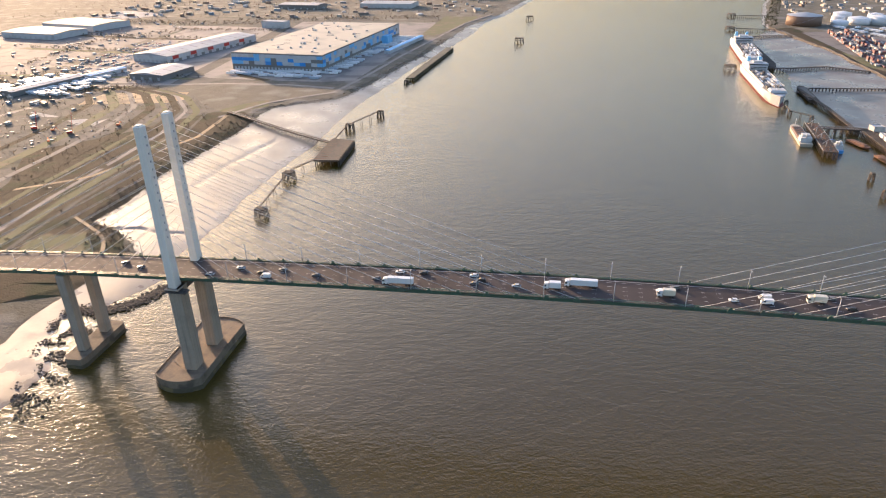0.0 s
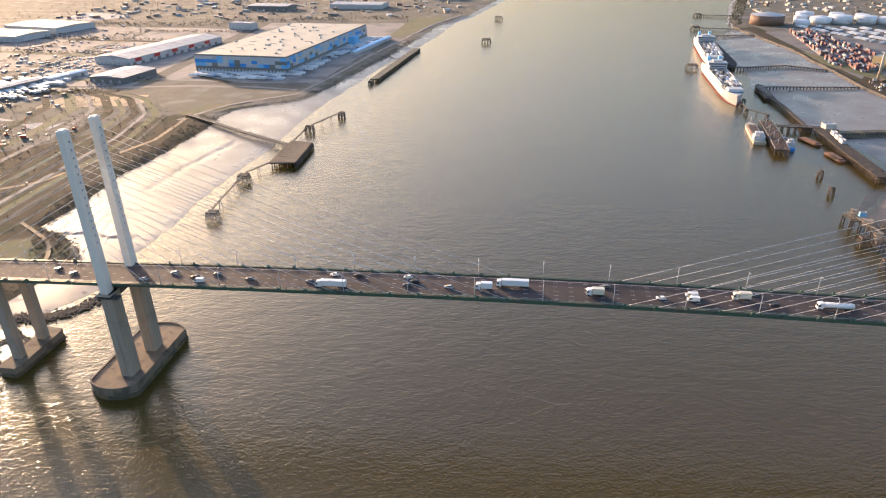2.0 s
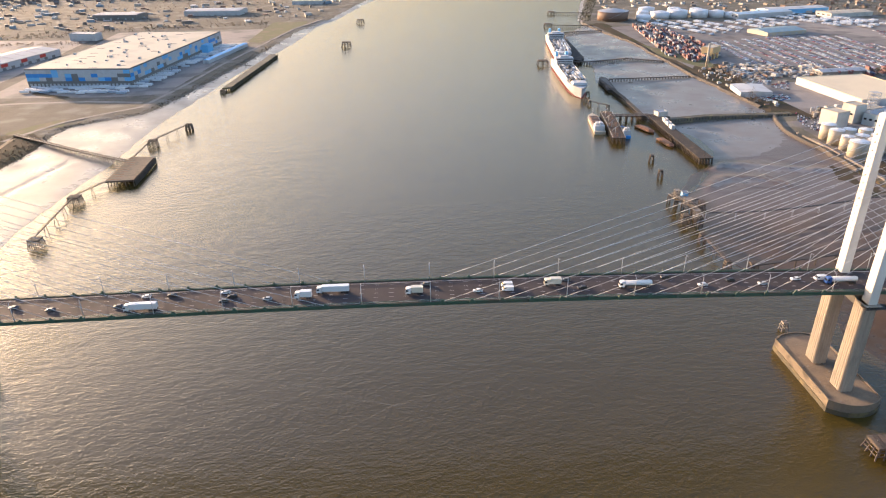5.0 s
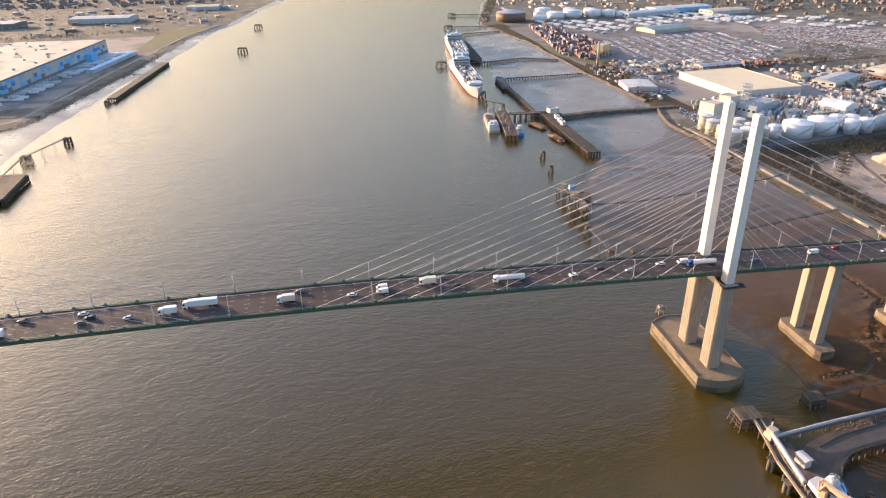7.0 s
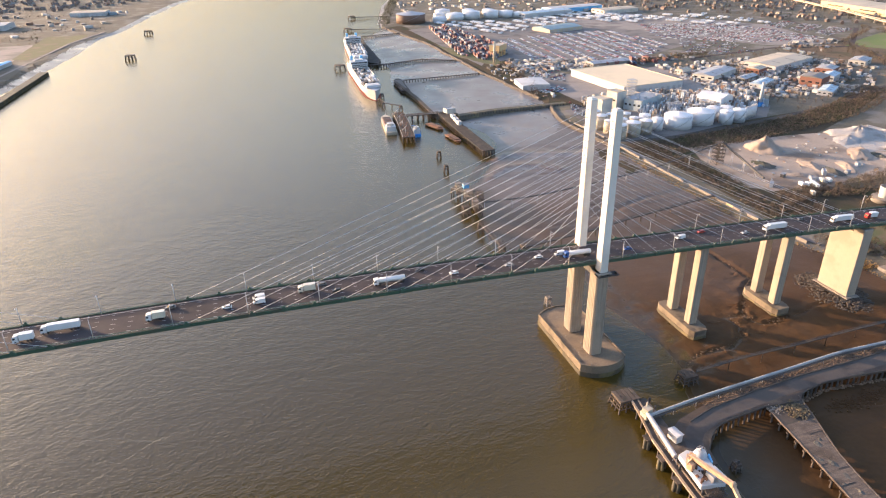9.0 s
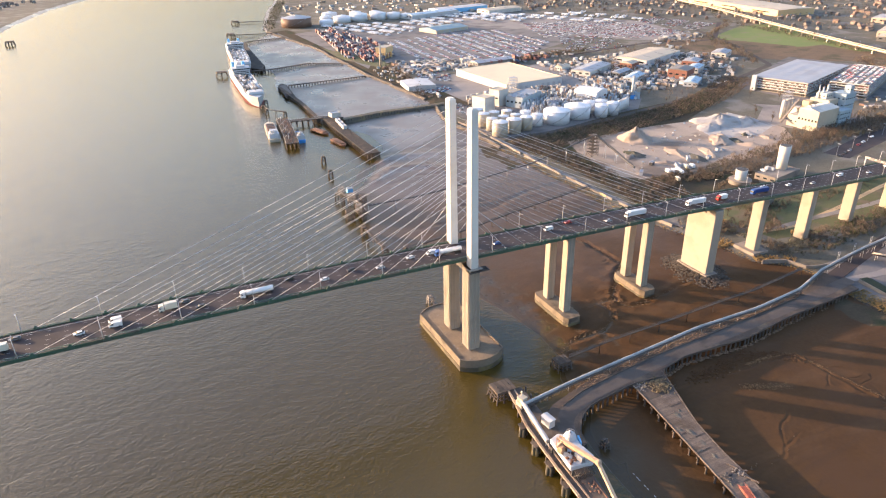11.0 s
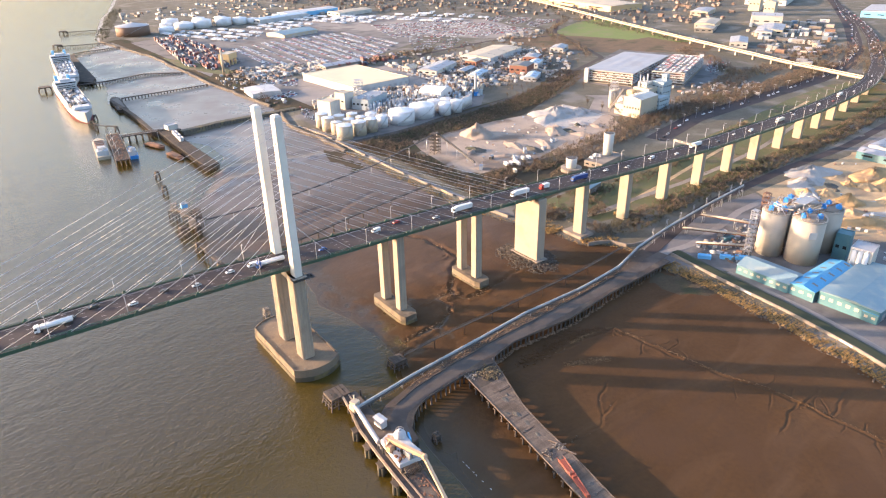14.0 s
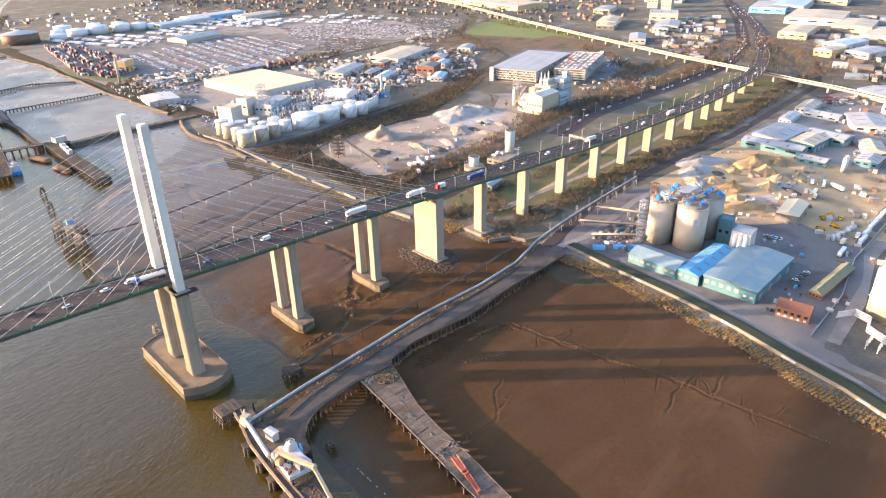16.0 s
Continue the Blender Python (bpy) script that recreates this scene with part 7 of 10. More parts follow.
# pipe bridges, skips and yard things between the conveyor and the silos
for a, b2 in (((520, -40, 9), (546, -86, 11)), ((548, -36, 11), (566, -84, 12)), ((508, -60, 8), (530, -88, 9))):
    pb = thing("pipe_bridge", "rust-streaked buff pipe bridge across the yard", "pipework")
    bm = bmesh.new()
    for k in (-1.2, -0.4, 0.4, 1.2):
        cyl(bm, (a[0] + k, a[1], a[2]), (b2[0] + k, b2[1], b2[2]), 0.28, n=6)
    part("pipe", bm, "cream", pb)
    bm = bmesh.new()
    beam(bm, (a[0], a[1], a[2] - 0.6), (b2[0], b2[1], b2[2] - 0.6), 3.0, 0.5)
    part("pipe_tray", mend(bm), "rust", pb)
    for t in (0.05, 0.5, 0.95):
        p = Vector(a).lerp(Vector(b2), t)
        bm = bmesh.new()
        for k in (-1.3, 1.3):
            cyl(bm, (p.x + k, p.y, G - 0.2), (p.x + k, p.y, p.z - 0.7), 0.2, n=6)
        part("trestle", bm, "steel", pb)
for x, y, rz, m, lb in ((497, -74, -52, "skyblue", "bright blue open skip"), (508, -84, -52, "skyblue", "bright blue open skip"), (515, -91, -52, "skyblue", "bright blue open skip"), (536, -68, -20, "teal", "teal plant container"), (541, -60, 10, "steel", "grey plant container"), (563, -76, 20, "teal", "teal plant container")):
    sk = thing("skip", lb + " in the works yard", "skip", x, y, G, rz, "skips")
    bm = bmesh.new()
    blk(bm, 0, 0, 0, 8.6, 3.6, 0.3)
    part("floor", bm, m, sk)
    for w, d, px, py in ((8.6, 0.2, 0, -1.7), (8.6, 0.2, 0, 1.7), (0.2, 3.2, -4.2, 0), (0.2, 3.2, 4.2, 0)):
        bm = bmesh.new()
        blk(bm, px, py, 0.31, w, d, 2.3)
        part("side", bm, m, sk)
    bm = bmesh.new()
    blk(bm, 0, 0, 0.31, 8.0, 3.0, 1.7)
    part("load", bm, m, sk)
road("road", "white chalk-dusted works roadway", [(480, -52), (510, -56), (545, -52), (590, -44), (640, -44)], 6, G + 0.16, "yard")
road("road", "pale dirt track beneath the viaduct", [(486, 36), (502, 26), (542, 26), (609, 23), (676, 25), (760, 33), (880, 55), (1000, 85)], 5, G + 0.14, "yard")

# lamp frames along the shore end of the conveyor
for x, y, z in along([(488, -39, 11.2), (504, -37, 12), (553, -33, 13.5), (618, -29, 15)], 19):
    lf = thing("lamp_frame", "grey steel lamp frame beside the conveyor", "lamp", x, y + 2.2, G, 0, "conveyor lamps")
    bm = bmesh.new()
    for k in (-0.7, 0.7):
        cyl(bm, (k, 0, -0.3), (k, 0, z + 0.5), 0.09, n=5)
    part("post", bm, "steel", lf)
    bm = bmesh.new()
    cyl(bm, (-1.6, 0, z + 0.5), (1.6, 0, z + 0.5), 0.09, n=5)
    part("crossbar", bm, "steel", lf)
# process pipework over and round the silos
pw = thing("silo_pipework", "tangle of grey and rusty conveyors and pipes over the silos", "pipework", 552, -108, G)
for i in range(22):
    a, b2 = rr.uniform(-17, 17), rr.uniform(-12, 12)
    bm = bmesh.new()
    zz = 33.5 + rr.uniform(0, 3.5)
    if i % 2:
        beam(bm, (a, b2, zz), (a + rr.uniform(-9, 9), b2 + rr.uniform(3, 8), zz + rr.uniform(-0.5, 0.5)), 0.7, 0.8)
    else:
        beam(bm, (a, b2, zz), (a + rr.uniform(5, 11), b2 + rr.uniform(-3, 3), zz + rr.uniform(-0.5, 0.5)), 0.7, 0.8)
    part("duct", mend(bm), rr.choice(("steel", "rust", "cream", "steel")), pw)
for i in range(9):
    bm = bmesh.new()
    cyl(bm, (-16 + 4 * i, rr.uniform(-8, 8), 31.5), (-16 + 4 * i, rr.uniform(-8, 8), 36.5), 0.25, n=6)
    part("riser", bm, "steel", pw)

# ---- tank farm and warehouses on the east bank ----
for x, y, r, h in ((531, 354, 15.5, 14.5), (565, 360, 15.3, 14.5), (592, 349, 7.8, 14.5), (610, 350, 7.4, 14.5), (605, 366, 7.5, 14), (590, 370, 8, 14), (446, 339, 9, 15.5), (466, 343, 8.6, 15), (484, 346, 7.3, 14.5), (504, 354, 6.6, 13), (449, 398, 7.3, 16), (447, 379, 7.2, 15.5), (448, 361, 6.4, 14), (466, 366, 6.5, 13), (484, 369, 6, 12), (466, 388, 6.5, 13), (484, 389, 6.5, 12), (502, 376, 6.5, 12)):
    tank(x, y, r, h, "tank" if x > 490 else "cream", label="white cylindrical tank with a shallow roof in the tank farm" if x > 490 else "cream cylindrical tank with a railed roof in the tank farm")
for k in range(7):
    tank(625 + 3.4 * k, 356 + 1.5 * k, 1.7, 13, label="slim white process silo in a row", stair=False, group="slim silos")
for k in range(10):
    tank(556 + 4.0 * (k % 5), 408 + 6 * (k // 5), 1.8, 11, "steel", "steel", "slim grey process vessel in a row", False, group="slim silos")
building("process_block", "white windowless process building by the tanks", 484, 446, 18, 18, 22, 17, "lime", "sheetcream", category="factory")
building("process_block", "white tall process building", 514, 460, 18, 17, 17, 20, "lime", "sheetcream", windows=2, category="factory")
building("process_block", "long pale blue-grey process hall", 545, 448, 28, 50, 24, 13, "paleblue", "sheetgrey", vents=6, windows=4, category="factory")
building("process_block", "pale round-topped process hall", 630, 420, 25, 30, 32, 14, "tank", "tank", 3, "y", category="factory")
lattice("process_tower", "grey steel process tower", 541, 470, 9, 9, 30, 8, "steel", category="tower")
for k in range(6):
    lattice("pipework_tower", "steel pipework tower among the tanks", 575 + 13 * k, 392 + 5 * k, 10, 7, 8 + 3 * (k % 3), 3, "steel", category="pipework", rz=20)
ch = thing("chimney", "slim white steel chimney on a blue base", "chimney", 682, 399, G)
bm = bmesh.new()
cyl(bm, (0, 0, 0), (0, 0, 30), 2.1, 1.7, n=18)
part("shaft", bm, "wallwhite", ch)
bm = bmesh.new()
blk(bm, 0, 0, 0, 7, 6, 5)
part("base_house", bm, "wallblue", ch)
building("flat_warehouse", "huge flat cream-roofed warehouse", 602, 585, 4.5, 98, 134, 9.5, "wallwhite", "creamroof", doors=10)
building("flat_warehouse", "low white works building in front of the warehouse", 530, 486, 5, 60, 20, 9, "lime", "sheetcream", vents=6, windows=4)
building("white_shed", "white riverside shed with a flat pale roof", 464, 606, -8, 40, 48, 6.5, "wallwhite", "wallwhite", 1.0, "y", doors=5)
yb = building("buff_plant", "buff-yellow hopper building raised on legs", 508, 850, 40, 27, 20, 9, "yellow", "cream", category="factory", z=G + 10)
for sx in (-11, 0, 11):
    for sy in (-7, 7):
        bm = bmesh.new()
        blk(bm, sx, sy, -10.2, 3, 3, 10.2)
        part("leg", bm, "yellow", yb)
cs = thing("chimney", "cream slender chimney beside the hopper building", "chimney", 470, 770, G)
bm = bmesh.new()
cyl(bm, (0, 0, 0), (0, 0, 38), 2.2, 1.5, n=16)
part("shaft", bm, "cream", cs)
building("long_shed", "long low shed with a blue-grey roof", 740, 1088, 15, 92, 58, 7, "cream", "tealroof", 3.5, "x", doors=6)
tank(476, 1335, 35, 20, surf("brown_tank_steel", (0.20, 0.125, 0.085), (0.165, 0.105, 0.072), 8, 0.7), "sheetgrey", "huge rust-brown oil tank with a pale roof")
for x, y, r, h in ((545, 1325, 17, 10), (585, 1430, 19, 14), (592, 1350, 22, 13), (634, 1350, 22, 16), (684, 1345, 19, 16), (722, 1338, 17, 14), (750, 1326, 14, 11), (650, 1420, 15, 13), (700, 1410, 14, 12), (560, 1380, 14, 12)):
    tank(x, y, r, h, label="distant white oil tank", stair=False)

# multi-storey car parks
for cx, cy, rz, w, d, open_top in ((942, 352, 18.8, 158, 72, False), (990, 297, 23.5, 143, 46, True)):
    cp = thing("car_park", "open-sided multi-storey car park with parked cars on top" if open_top else "broad car store with a ribbed grey roof and open floors", "car park", cx, cy, G, rz)
    for k in range(6):
        bm = bmesh.new()
        blk(bm, 0, 0, 3.3 * k + 0.05, w, d, 0.55)
        part("floor_slab", bm, "conc", cp)
        if k:
            bm = bmesh.new()
            for s in (-1, 1):
                blk(bm, 0, s * (d / 2 - 0.1), 3.3 * k + 0.6, w, 0.25, 0.9)
                blk(bm, s * (w / 2 - 0.1), 0, 3.3 * k + 0.6, 0.25, d - 0.5, 0.9)
            part("parapet", bm, "wallwhite", cp)
    bm = bmesh.new()
    for i in range(15):
        for s in (-1, 0, 1):
            blk(bm, -w / 2 + 1 + (w - 2) * i / 14, s * (d / 2 - 1.2), 0.6, 0.8, 0.8, 16)
    part("columns", bm, "conc", cp, kind="stuff")
    # solid dark block put in for the shade between the floors
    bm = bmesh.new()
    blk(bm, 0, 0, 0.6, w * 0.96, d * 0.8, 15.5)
    part("core", bm, "dark", cp, "dark block standing in for the shade behind the open floors")
    if not open_top:
        bm = bmesh.new()
        for k in range(4):
            x0 = -d / 2 + d * k / 4
            faces(bm, [(-w / 2 - 0.5, x0, 18.2), (w / 2 + 0.5, x0, 18.2), (w / 2 + 0.5, x0 + d / 8, 18.5), (-w / 2 - 0.5, x0 + d / 8, 18.5), (w / 2 + 0.5, x0 + d / 4, 18.2), (-w / 2 - 0.5, x0 + d / 4, 18.2)], [(0, 1, 2, 3), (3, 2, 4, 5), (0, 3, 5), (1, 4, 2)])
        part("roof", mend(bm), "sheetgrey", cp)
    bm = bmesh.new()
    blk(bm, w / 2 + 2 if open_top else -w / 2 - 2, -d / 2 + 4 if open_top else d / 2 - 4, 0, 4, 6, 20)
    part("stair_core", bm, "wallwhite", cp)
    bm = bmesh.new()
    for k in range(1, 5):
        for i in range(int(w / 3)):
            if (i * 7 + k * 3) % 5:
                blk(bm, -w / 2 + 2 + 3 * i, -d / 2 + 3, 3.3 * k + 0.6, 1.9, 4.4, 1.4, taper=0.8)
                if i < d / 3 - 1:
                    blk(bm, -w / 2 + 3, -d / 2 + 2 + 3 * i, 3.3 * k + 0.6, 4.4, 1.9, 1.4, taper=0.8)
    part("stored_cars", bm, "cars", cp, "rows of cars on the open floors", kind="stuff")

# cream west walling and pale blue blocks carry sun and shade in their colour
lime = building("lime_works", "white dust-coated works hall with stepped blocks and silos", 770, 195, 6, 38, 23, 22, "cream", "lime", 2.5, "x", windows=6, vents=2, doors=3, category="factory")
# stepped blocks round the hall: place, level, size, walling, rows of openings
for x, y, z0, w, d, h, mt, rows in ((-8, 18, 0, 18, 13, 12, "cream", 1), (30, 12, 0, 24, 22, 26, "cream", 3), (47, 2, 0, 20, 17, 32, "paleblue", 4), (50, -1, 32, 7, 7, 8, "paleblue", 1), (30, 14, 26, 14, 12, 6, "lime", 1), (30, -7, 0, 22, 14, 17, "paleblue", 3), (10, 20, 0, 9, 8, 24, "yellow", 0), (4, 29, 0, 8, 8, 16, "lime", 1)):
    bm = bmesh.new()
    blk(bm, x, y, z0, w, d, h)
    blk(bm, x, y, z0 + h, w * 0.97, d * 0.97, 0.5)
    up = part("upper_block", bm, mt, lime)
    for q in range(rows):
        bm = bmesh.new()
        for k in range(int(w / 4)):
            blk(bm, x - w / 2 + 2 + 4 * k, y - d / 2 - 0.05, z0 + h * (q + 0.6) / (rows + 0.4), 1.6, 0.16, 1.4)
        for k in range(int(d / 5)):
            blk(bm, x - w / 2 - 0.05, y - d / 2 + 2.5 + 5 * k, z0 + h * (q + 0.6) / (rows + 0.4), 0.16, 1.8, 1.4)
        part("window_row", bm, "glass", up)
for k in range(4):
    bm = bmesh.new()
    cyl(bm, (2 + 5.4 * k, 43, 0), (2 + 5.4 * k, 43, 20), 2.5, n=16)
    cyl(bm, (2 + 5.4 * k, 43, 20), (2 + 5.4 * k, 43, 22), 2.5, 0.6, n=16)
    part("silo", bm, "lime", lime)
for k in range(5):
    bm = bmesh.new()
    cyl(bm, (22 + 4 * k, 16 - 3 * (k % 2), 26), (24 + 4 * k, 18 - 3 * (k % 2), 41 - 2 * (k % 3)), 0.8, n=8)
    part("flue", bm, "steel", lime)
bm = bmesh.new()
beam(bm, (-26, 26, 4), (8, 30, 24), 2.0, 1.8)
part("conveyor", mend(bm), "conc2", lime, "sloping dusty conveyor")
lattice("process_tower", "grey steel process tower beside the lime works", 774, 240, 7, 7, 30, 7)

# ventilation shafts beside the bridge
for x, y, r, h in ((557.8, 108, 4.4, 13), (609, 108, 4.3, 27)):
    v = thing("vent_shaft", "white flared concrete ventilation shaft", "shaft", x, y, G, 0, "vent shafts")
    bm = bmesh.new()
    cyl(bm, (0, 0, 0), (0, 0, h), r, r * 1.18, n=28)
    part("shaft", bm, "lime", v)
    bm = bmesh.new()
    cyl(bm, (0, 0, h + 0.004), (0, 0, h + 0.12), r * 1.08, n=24)
    part("mouth", bm, "dark", v)
vb = thing("pumping_house", "low round concrete drum beneath the ventilation shaft", "building", 557.8, 108, G)
bm = bmesh.new()
cyl(bm, (0, 0, 0), (0, 0, 3.4), 9.5, n=32)
cyl(bm, (0, 0, 3.4), (0, 0, 3.9), 9.9, n=32)
part("drum", bm, "conc2", vb)
building("site_shed", "dark blue site shed below the viaduct", 533, 62, 14, 20, 9, 6, "walldark", "tealroof", 1.0, "x", windows=2, doors=1, category="shed")
building("vent_house", "low pale curved pumping house beneath the shaft", 600, 104, 10, 40, 20, 5, "conc2", "conc2", vents=4, windows=3, category="building")

# ---- roads and railway viaduct ----
MWAY = [(700, 118), (801, 141), (935, 144), (1101, 147), (1190, 158), (1262, 175), (1380, 215), (1502, 272), (1660, 350), (1828, 440), (2300, 700)]
road("road", "busy tunnel approach motorway", MWAY, 24, G + 0.15)
road("road", "dark service road beside the embankment", [(470, -46), (560, -24), (614, -18), (717, -16), (826, -20), (920, -14), (1013, -7), (1133, 0), (1300, 60)], 9, G + 0.13)
road("road", "rutted brown earth track past the tanks", [(640, -216), (619, -218), (558, -222.7), (530, -226), (500, -230), (480, -246), (474, -300)], 11, G + 0.1, "earth")
road("road", "works road with lorries", [(860, -195), (701, -199), (623, -204), (575, -218), (525, -222), (485, -226)], 8, G + 0.13, "tarmac")
road("road", "railway line through scrub", [(446, 322), (505, 322), (617, 338), (696, 353), (768, 373), (889, 416), (1018, 466), (1120, 640), (1240, 900), (1350, 1200)], 9, G + 0.14, "rock")
road("road", "pale concrete riverside path", [(446, 60), (439, 92), (438, 131), (437, 168), (436, 208), (436, 250), (437, 300), (438, 350), (436, 400)], 3.2, G + 0.16, "yard")
road("road", "estate road", [(760, 470), (740, 560), (800, 700), (1000, 730), (1130, 690), (1320, 860)], 9, G + 0.13)
road("road", "winding grey access road", [(1080, -330), (1120, -120), (1180, -60), (1260, -20), (1400, -40), (1600, -60)], 10, G + 0.13)
road("road", "pale dirt lane under the viaduct", [(470, 30), (520, 22), (580, 30), (660, 45), (760, 62), (860, 78), (980, 96)], 4, G + 0.12, "sand")
HS = [(1560, 1330), (1480, 1060), (1420, 910), (1350, 742), (1262, 510), (1206, 349), (1162, 222), (1132, 103), (1108, 30), (1093, -33), (1068, -97), (1030, -200), (980, -330)]
via = thing("railway_viaduct", "long low cream concrete railway viaduct on slab piers", "viaduct")
HZ = 12.5
bm = bmesh.new()
pts = along([(x, y, HZ) for x, y in HS], 20)
sweep(bm, pts, [(-5, 0), (5, 0), (5, -0.9), (2.8, -2.6), (-2.8, -2.6), (-5, -0.9)])
part("deck", mend(bm), "conc", via)
for s in (-1, 1):
    bm = bmesh.new()
    sweep(bm, pts, [(s * 5.05, -0.9), (s * 5.3, -0.9), (s * 5.3, 1.2), (s * 5.05, 1.2)])
    part("parapet", mend(bm), "cream", via)
bm = bmesh.new()
for s in (-2.2, 2.2):
    sweep(bm, pts, [(s - 1.3, 0.01), (s + 1.3, 0.01), (s + 1.3, 0.25), (s - 1.3, 0.25)])
part("track_bed", mend(bm), "rock", via, "grey ballast track bed")
for x, y, z in along([(x, y, 0) for x, y in HS], 41):
    bm = bmesh.new()
    near = min(range(len(HS) - 1), key=lambda i: (Vector(HS[i]) - Vector((x, y))).length)
    dv = Vector(HS[near + 1]) - Vector(HS[near])
    blk(bm, x, y, 3.5, 2.6, 6.2, HZ - 2.6 - 3.5, math.degrees(math.atan2(dv.y, dv.x)))
    part("pier", bm, "cream", via)
    bm = bmesh.new()
    cyl(bm, (x + 4.4, y, HZ + 0.2), (x + 4.4, y, HZ + 7), 0.12, n=5)
    cyl(bm, (x + 4.4, y, HZ + 6.4), (x + 1.6, y, HZ + 6.6), 0.08, n=4)
    part("catenary_mast", bm, "steel", via)

# ---- quarry yard ----


def heap(x, y, r, h, mat, label, seed, sx=1.0, name="stockpile", rz=0, z=G):
    n, k = 40, 10
    bm = bmesh.new()
    rings = []
    for i in range(k):
        t = i / (k - 1)
        ring = []
        for a in range(n):
            th = 2 * math.pi * a / n
            rad = r * (1 - t) * (1 + 0.42 * noise.noise((math.cos(th) * 1.4 + seed, math.sin(th) * 1.4, t * 2)) + 0.2 * noise.noise((math.cos(th) * 5, math.sin(th) * 5 + seed, t * 6)))
            zz = h * (t ** 0.92) * (1 + 0.3 * noise.noise((math.cos(th) * 2, seed, t * 3)) + 0.22 * noise.noise((math.cos(th) * 6, math.sin(th) * 6 + seed, t * 7))) - (0.4 if i == 0 else 0)
            px, py = math.cos(th) * rad * sx, math.sin(th) * rad
            ring.append(bm.verts.new((px, py, zz)))
        rings.append(ring)
    for i in range(k - 1):
        for a in range(n):
            bm.faces.new((rings[i][a], rings[i][(a + 1) % n], rings[i + 1][(a + 1) % n], rings[i + 1][a]))
    bm.faces.new(rings[-1])
    for f in bm.faces:
        f.smooth = True
    ob = part(name, bm, mat)
    ob.matrix_basis = pose(x, y, z, 0, 0, rz)
    tagged(ob, label, "heap", name.replace("_", " ") + "s")


heap(563, 253, 18, 13.5, "dust", "steep conical heap of pale sand", 1)
for i, (x, y, r, h, m, sx) in enumerate(((694, 262, 24, 9, "limepile", 1.5), (668, 250, 14, 4, "limepile", 1.6), (722, 250, 15, 6, "limepile", 1.2), (640, 210, 12, 4, "dust", 2.0), (600, 185, 8, 3, "dust", 2.4), (570, 200, 7, 3, "dust", 2.6), (530, 215, 7, 3, "earth", 2.2), (655, 180, 8, 3.4, "dust", 1.8), (540, 180, 6, 2.5, "dust", 2.2),
                                        (722, -36, 15, 7, "limepile", 1.9), (692, -46, 13, 5, "limepile", 1.6), (754, -76, 17, 9, "ochre", 1.7), (738, -92, 11, 6, "ochre", 1.5), (770, -92, 11, 6, "ochre", 1.4), (716, -72, 6, 4, "ochre", 1.3), (720, -86, 8, 5, "sand", 1.3), (674, -90, 10, 8.5, "ochre", 1.1), (667, -59, 8, 5, "sand", 1.3), (678, -70, 8, 5.5, "sand", 1.2), (641, -116, 13, 5, "ochre", 1.6), (655, -102, 7, 4, "sand", 1.3), (728, -110, 8, 5, "sand", 2.4), (742, -120, 7, 4, "sand", 2.0), (668, -60, 10, 4, "limepile", 1.8), (700, -110, 8, 6, "sand", 1.2))):
    heap(x, y, r, h, m, {"sand": "heap of pale yellow sand in the yard", "limepile": "heap of crushed white chalk", "ochre": "heap of ochre-yellow sand in the yard", "earth": "dark heap of gravel", "dust": "low heap of dusty pink-grey sand"}[m], i + 3, sx, rz=17 * i)
hr = random.Random(77)
for i in range(12):
    x, y = hr.uniform(625, 770), hr.uniform(-138, -48)
    m = hr.choice(("sand", "ochre", "limepile", "earth", "sand"))
    heap(x, y, hr.uniform(3, 6), hr.uniform(0.8, 2.2), m, {"sand": "heap of pale yellow sand in the yard", "limepile": "heap of crushed white chalk", "earth": "dark heap of gravel", "ochre": "heap of ochre-yellow sand in the yard"}[m], 60 + i, hr.uniform(1, 2.2), rz=hr.uniform(0, 180))
for i in range(12):
    x, y = hr.uniform(520, 700), hr.uniform(165, 235)
    m = hr.choice(("dust", "limepile", "earth", "dust"))
    heap(x, y, hr.uniform(3, 6), hr.uniform(1.2, 3), m, {"dust": "low heap of dusty pink-grey sand", "earth": "dark heap of gravel", "limepile": "heap of crushed white chalk"}[m], 90 + i, hr.uniform(1, 2.6), rz=hr.uniform(0, 180))
lattice("transfer_tower", "grey timber-clad conveyor transfer tower", 492, 234, 8, 8, 21, 6, "timber")
gallery("conveyor_gallery", "long low rail-like conveyor from the river to the yard", [(243, 207, 8), (282, 206, 8), (306, 208, 8.3), (345, 214.5, 8.6), (389, 223, 9.5), (414, 225, 11), (494, 233.5, 25)], 1.3, 0.9, "dark", legs=24, leg_z=0.5)
gallery("conveyor_gallery", "dark sloping yard conveyor", [(495, 235, 24), (497, 208, 16), (498, 178, 7)], 2.2, 1.6, "dark", legs=16, leg_z=3)
jetty("pipe_walkway", "dark narrow walkway over the mudflat", [(242, 121), (300, 131), (343, 142), (432, 160)], 1.8, 7.2, step=16, me=THIN, deck_mat="dark", rails="dark", category="walkway")
for k in range(7):
    x, y = 500 + k * 22 + rr.uniform(-4, 4), 168 + (k % 2) * 12 + rr.uniform(-4, 4)
    building("site_cabin", "small yard cabin or skip", x, y, rr.uniform(0, 90), rr.uniform(5, 9), 3, rr.uniform(2.4, 3.4), rr.choice(("wallwhite", "wallwhite", "dark", "steel")), "sheetgrey", category="cabin", group="yard cabins")

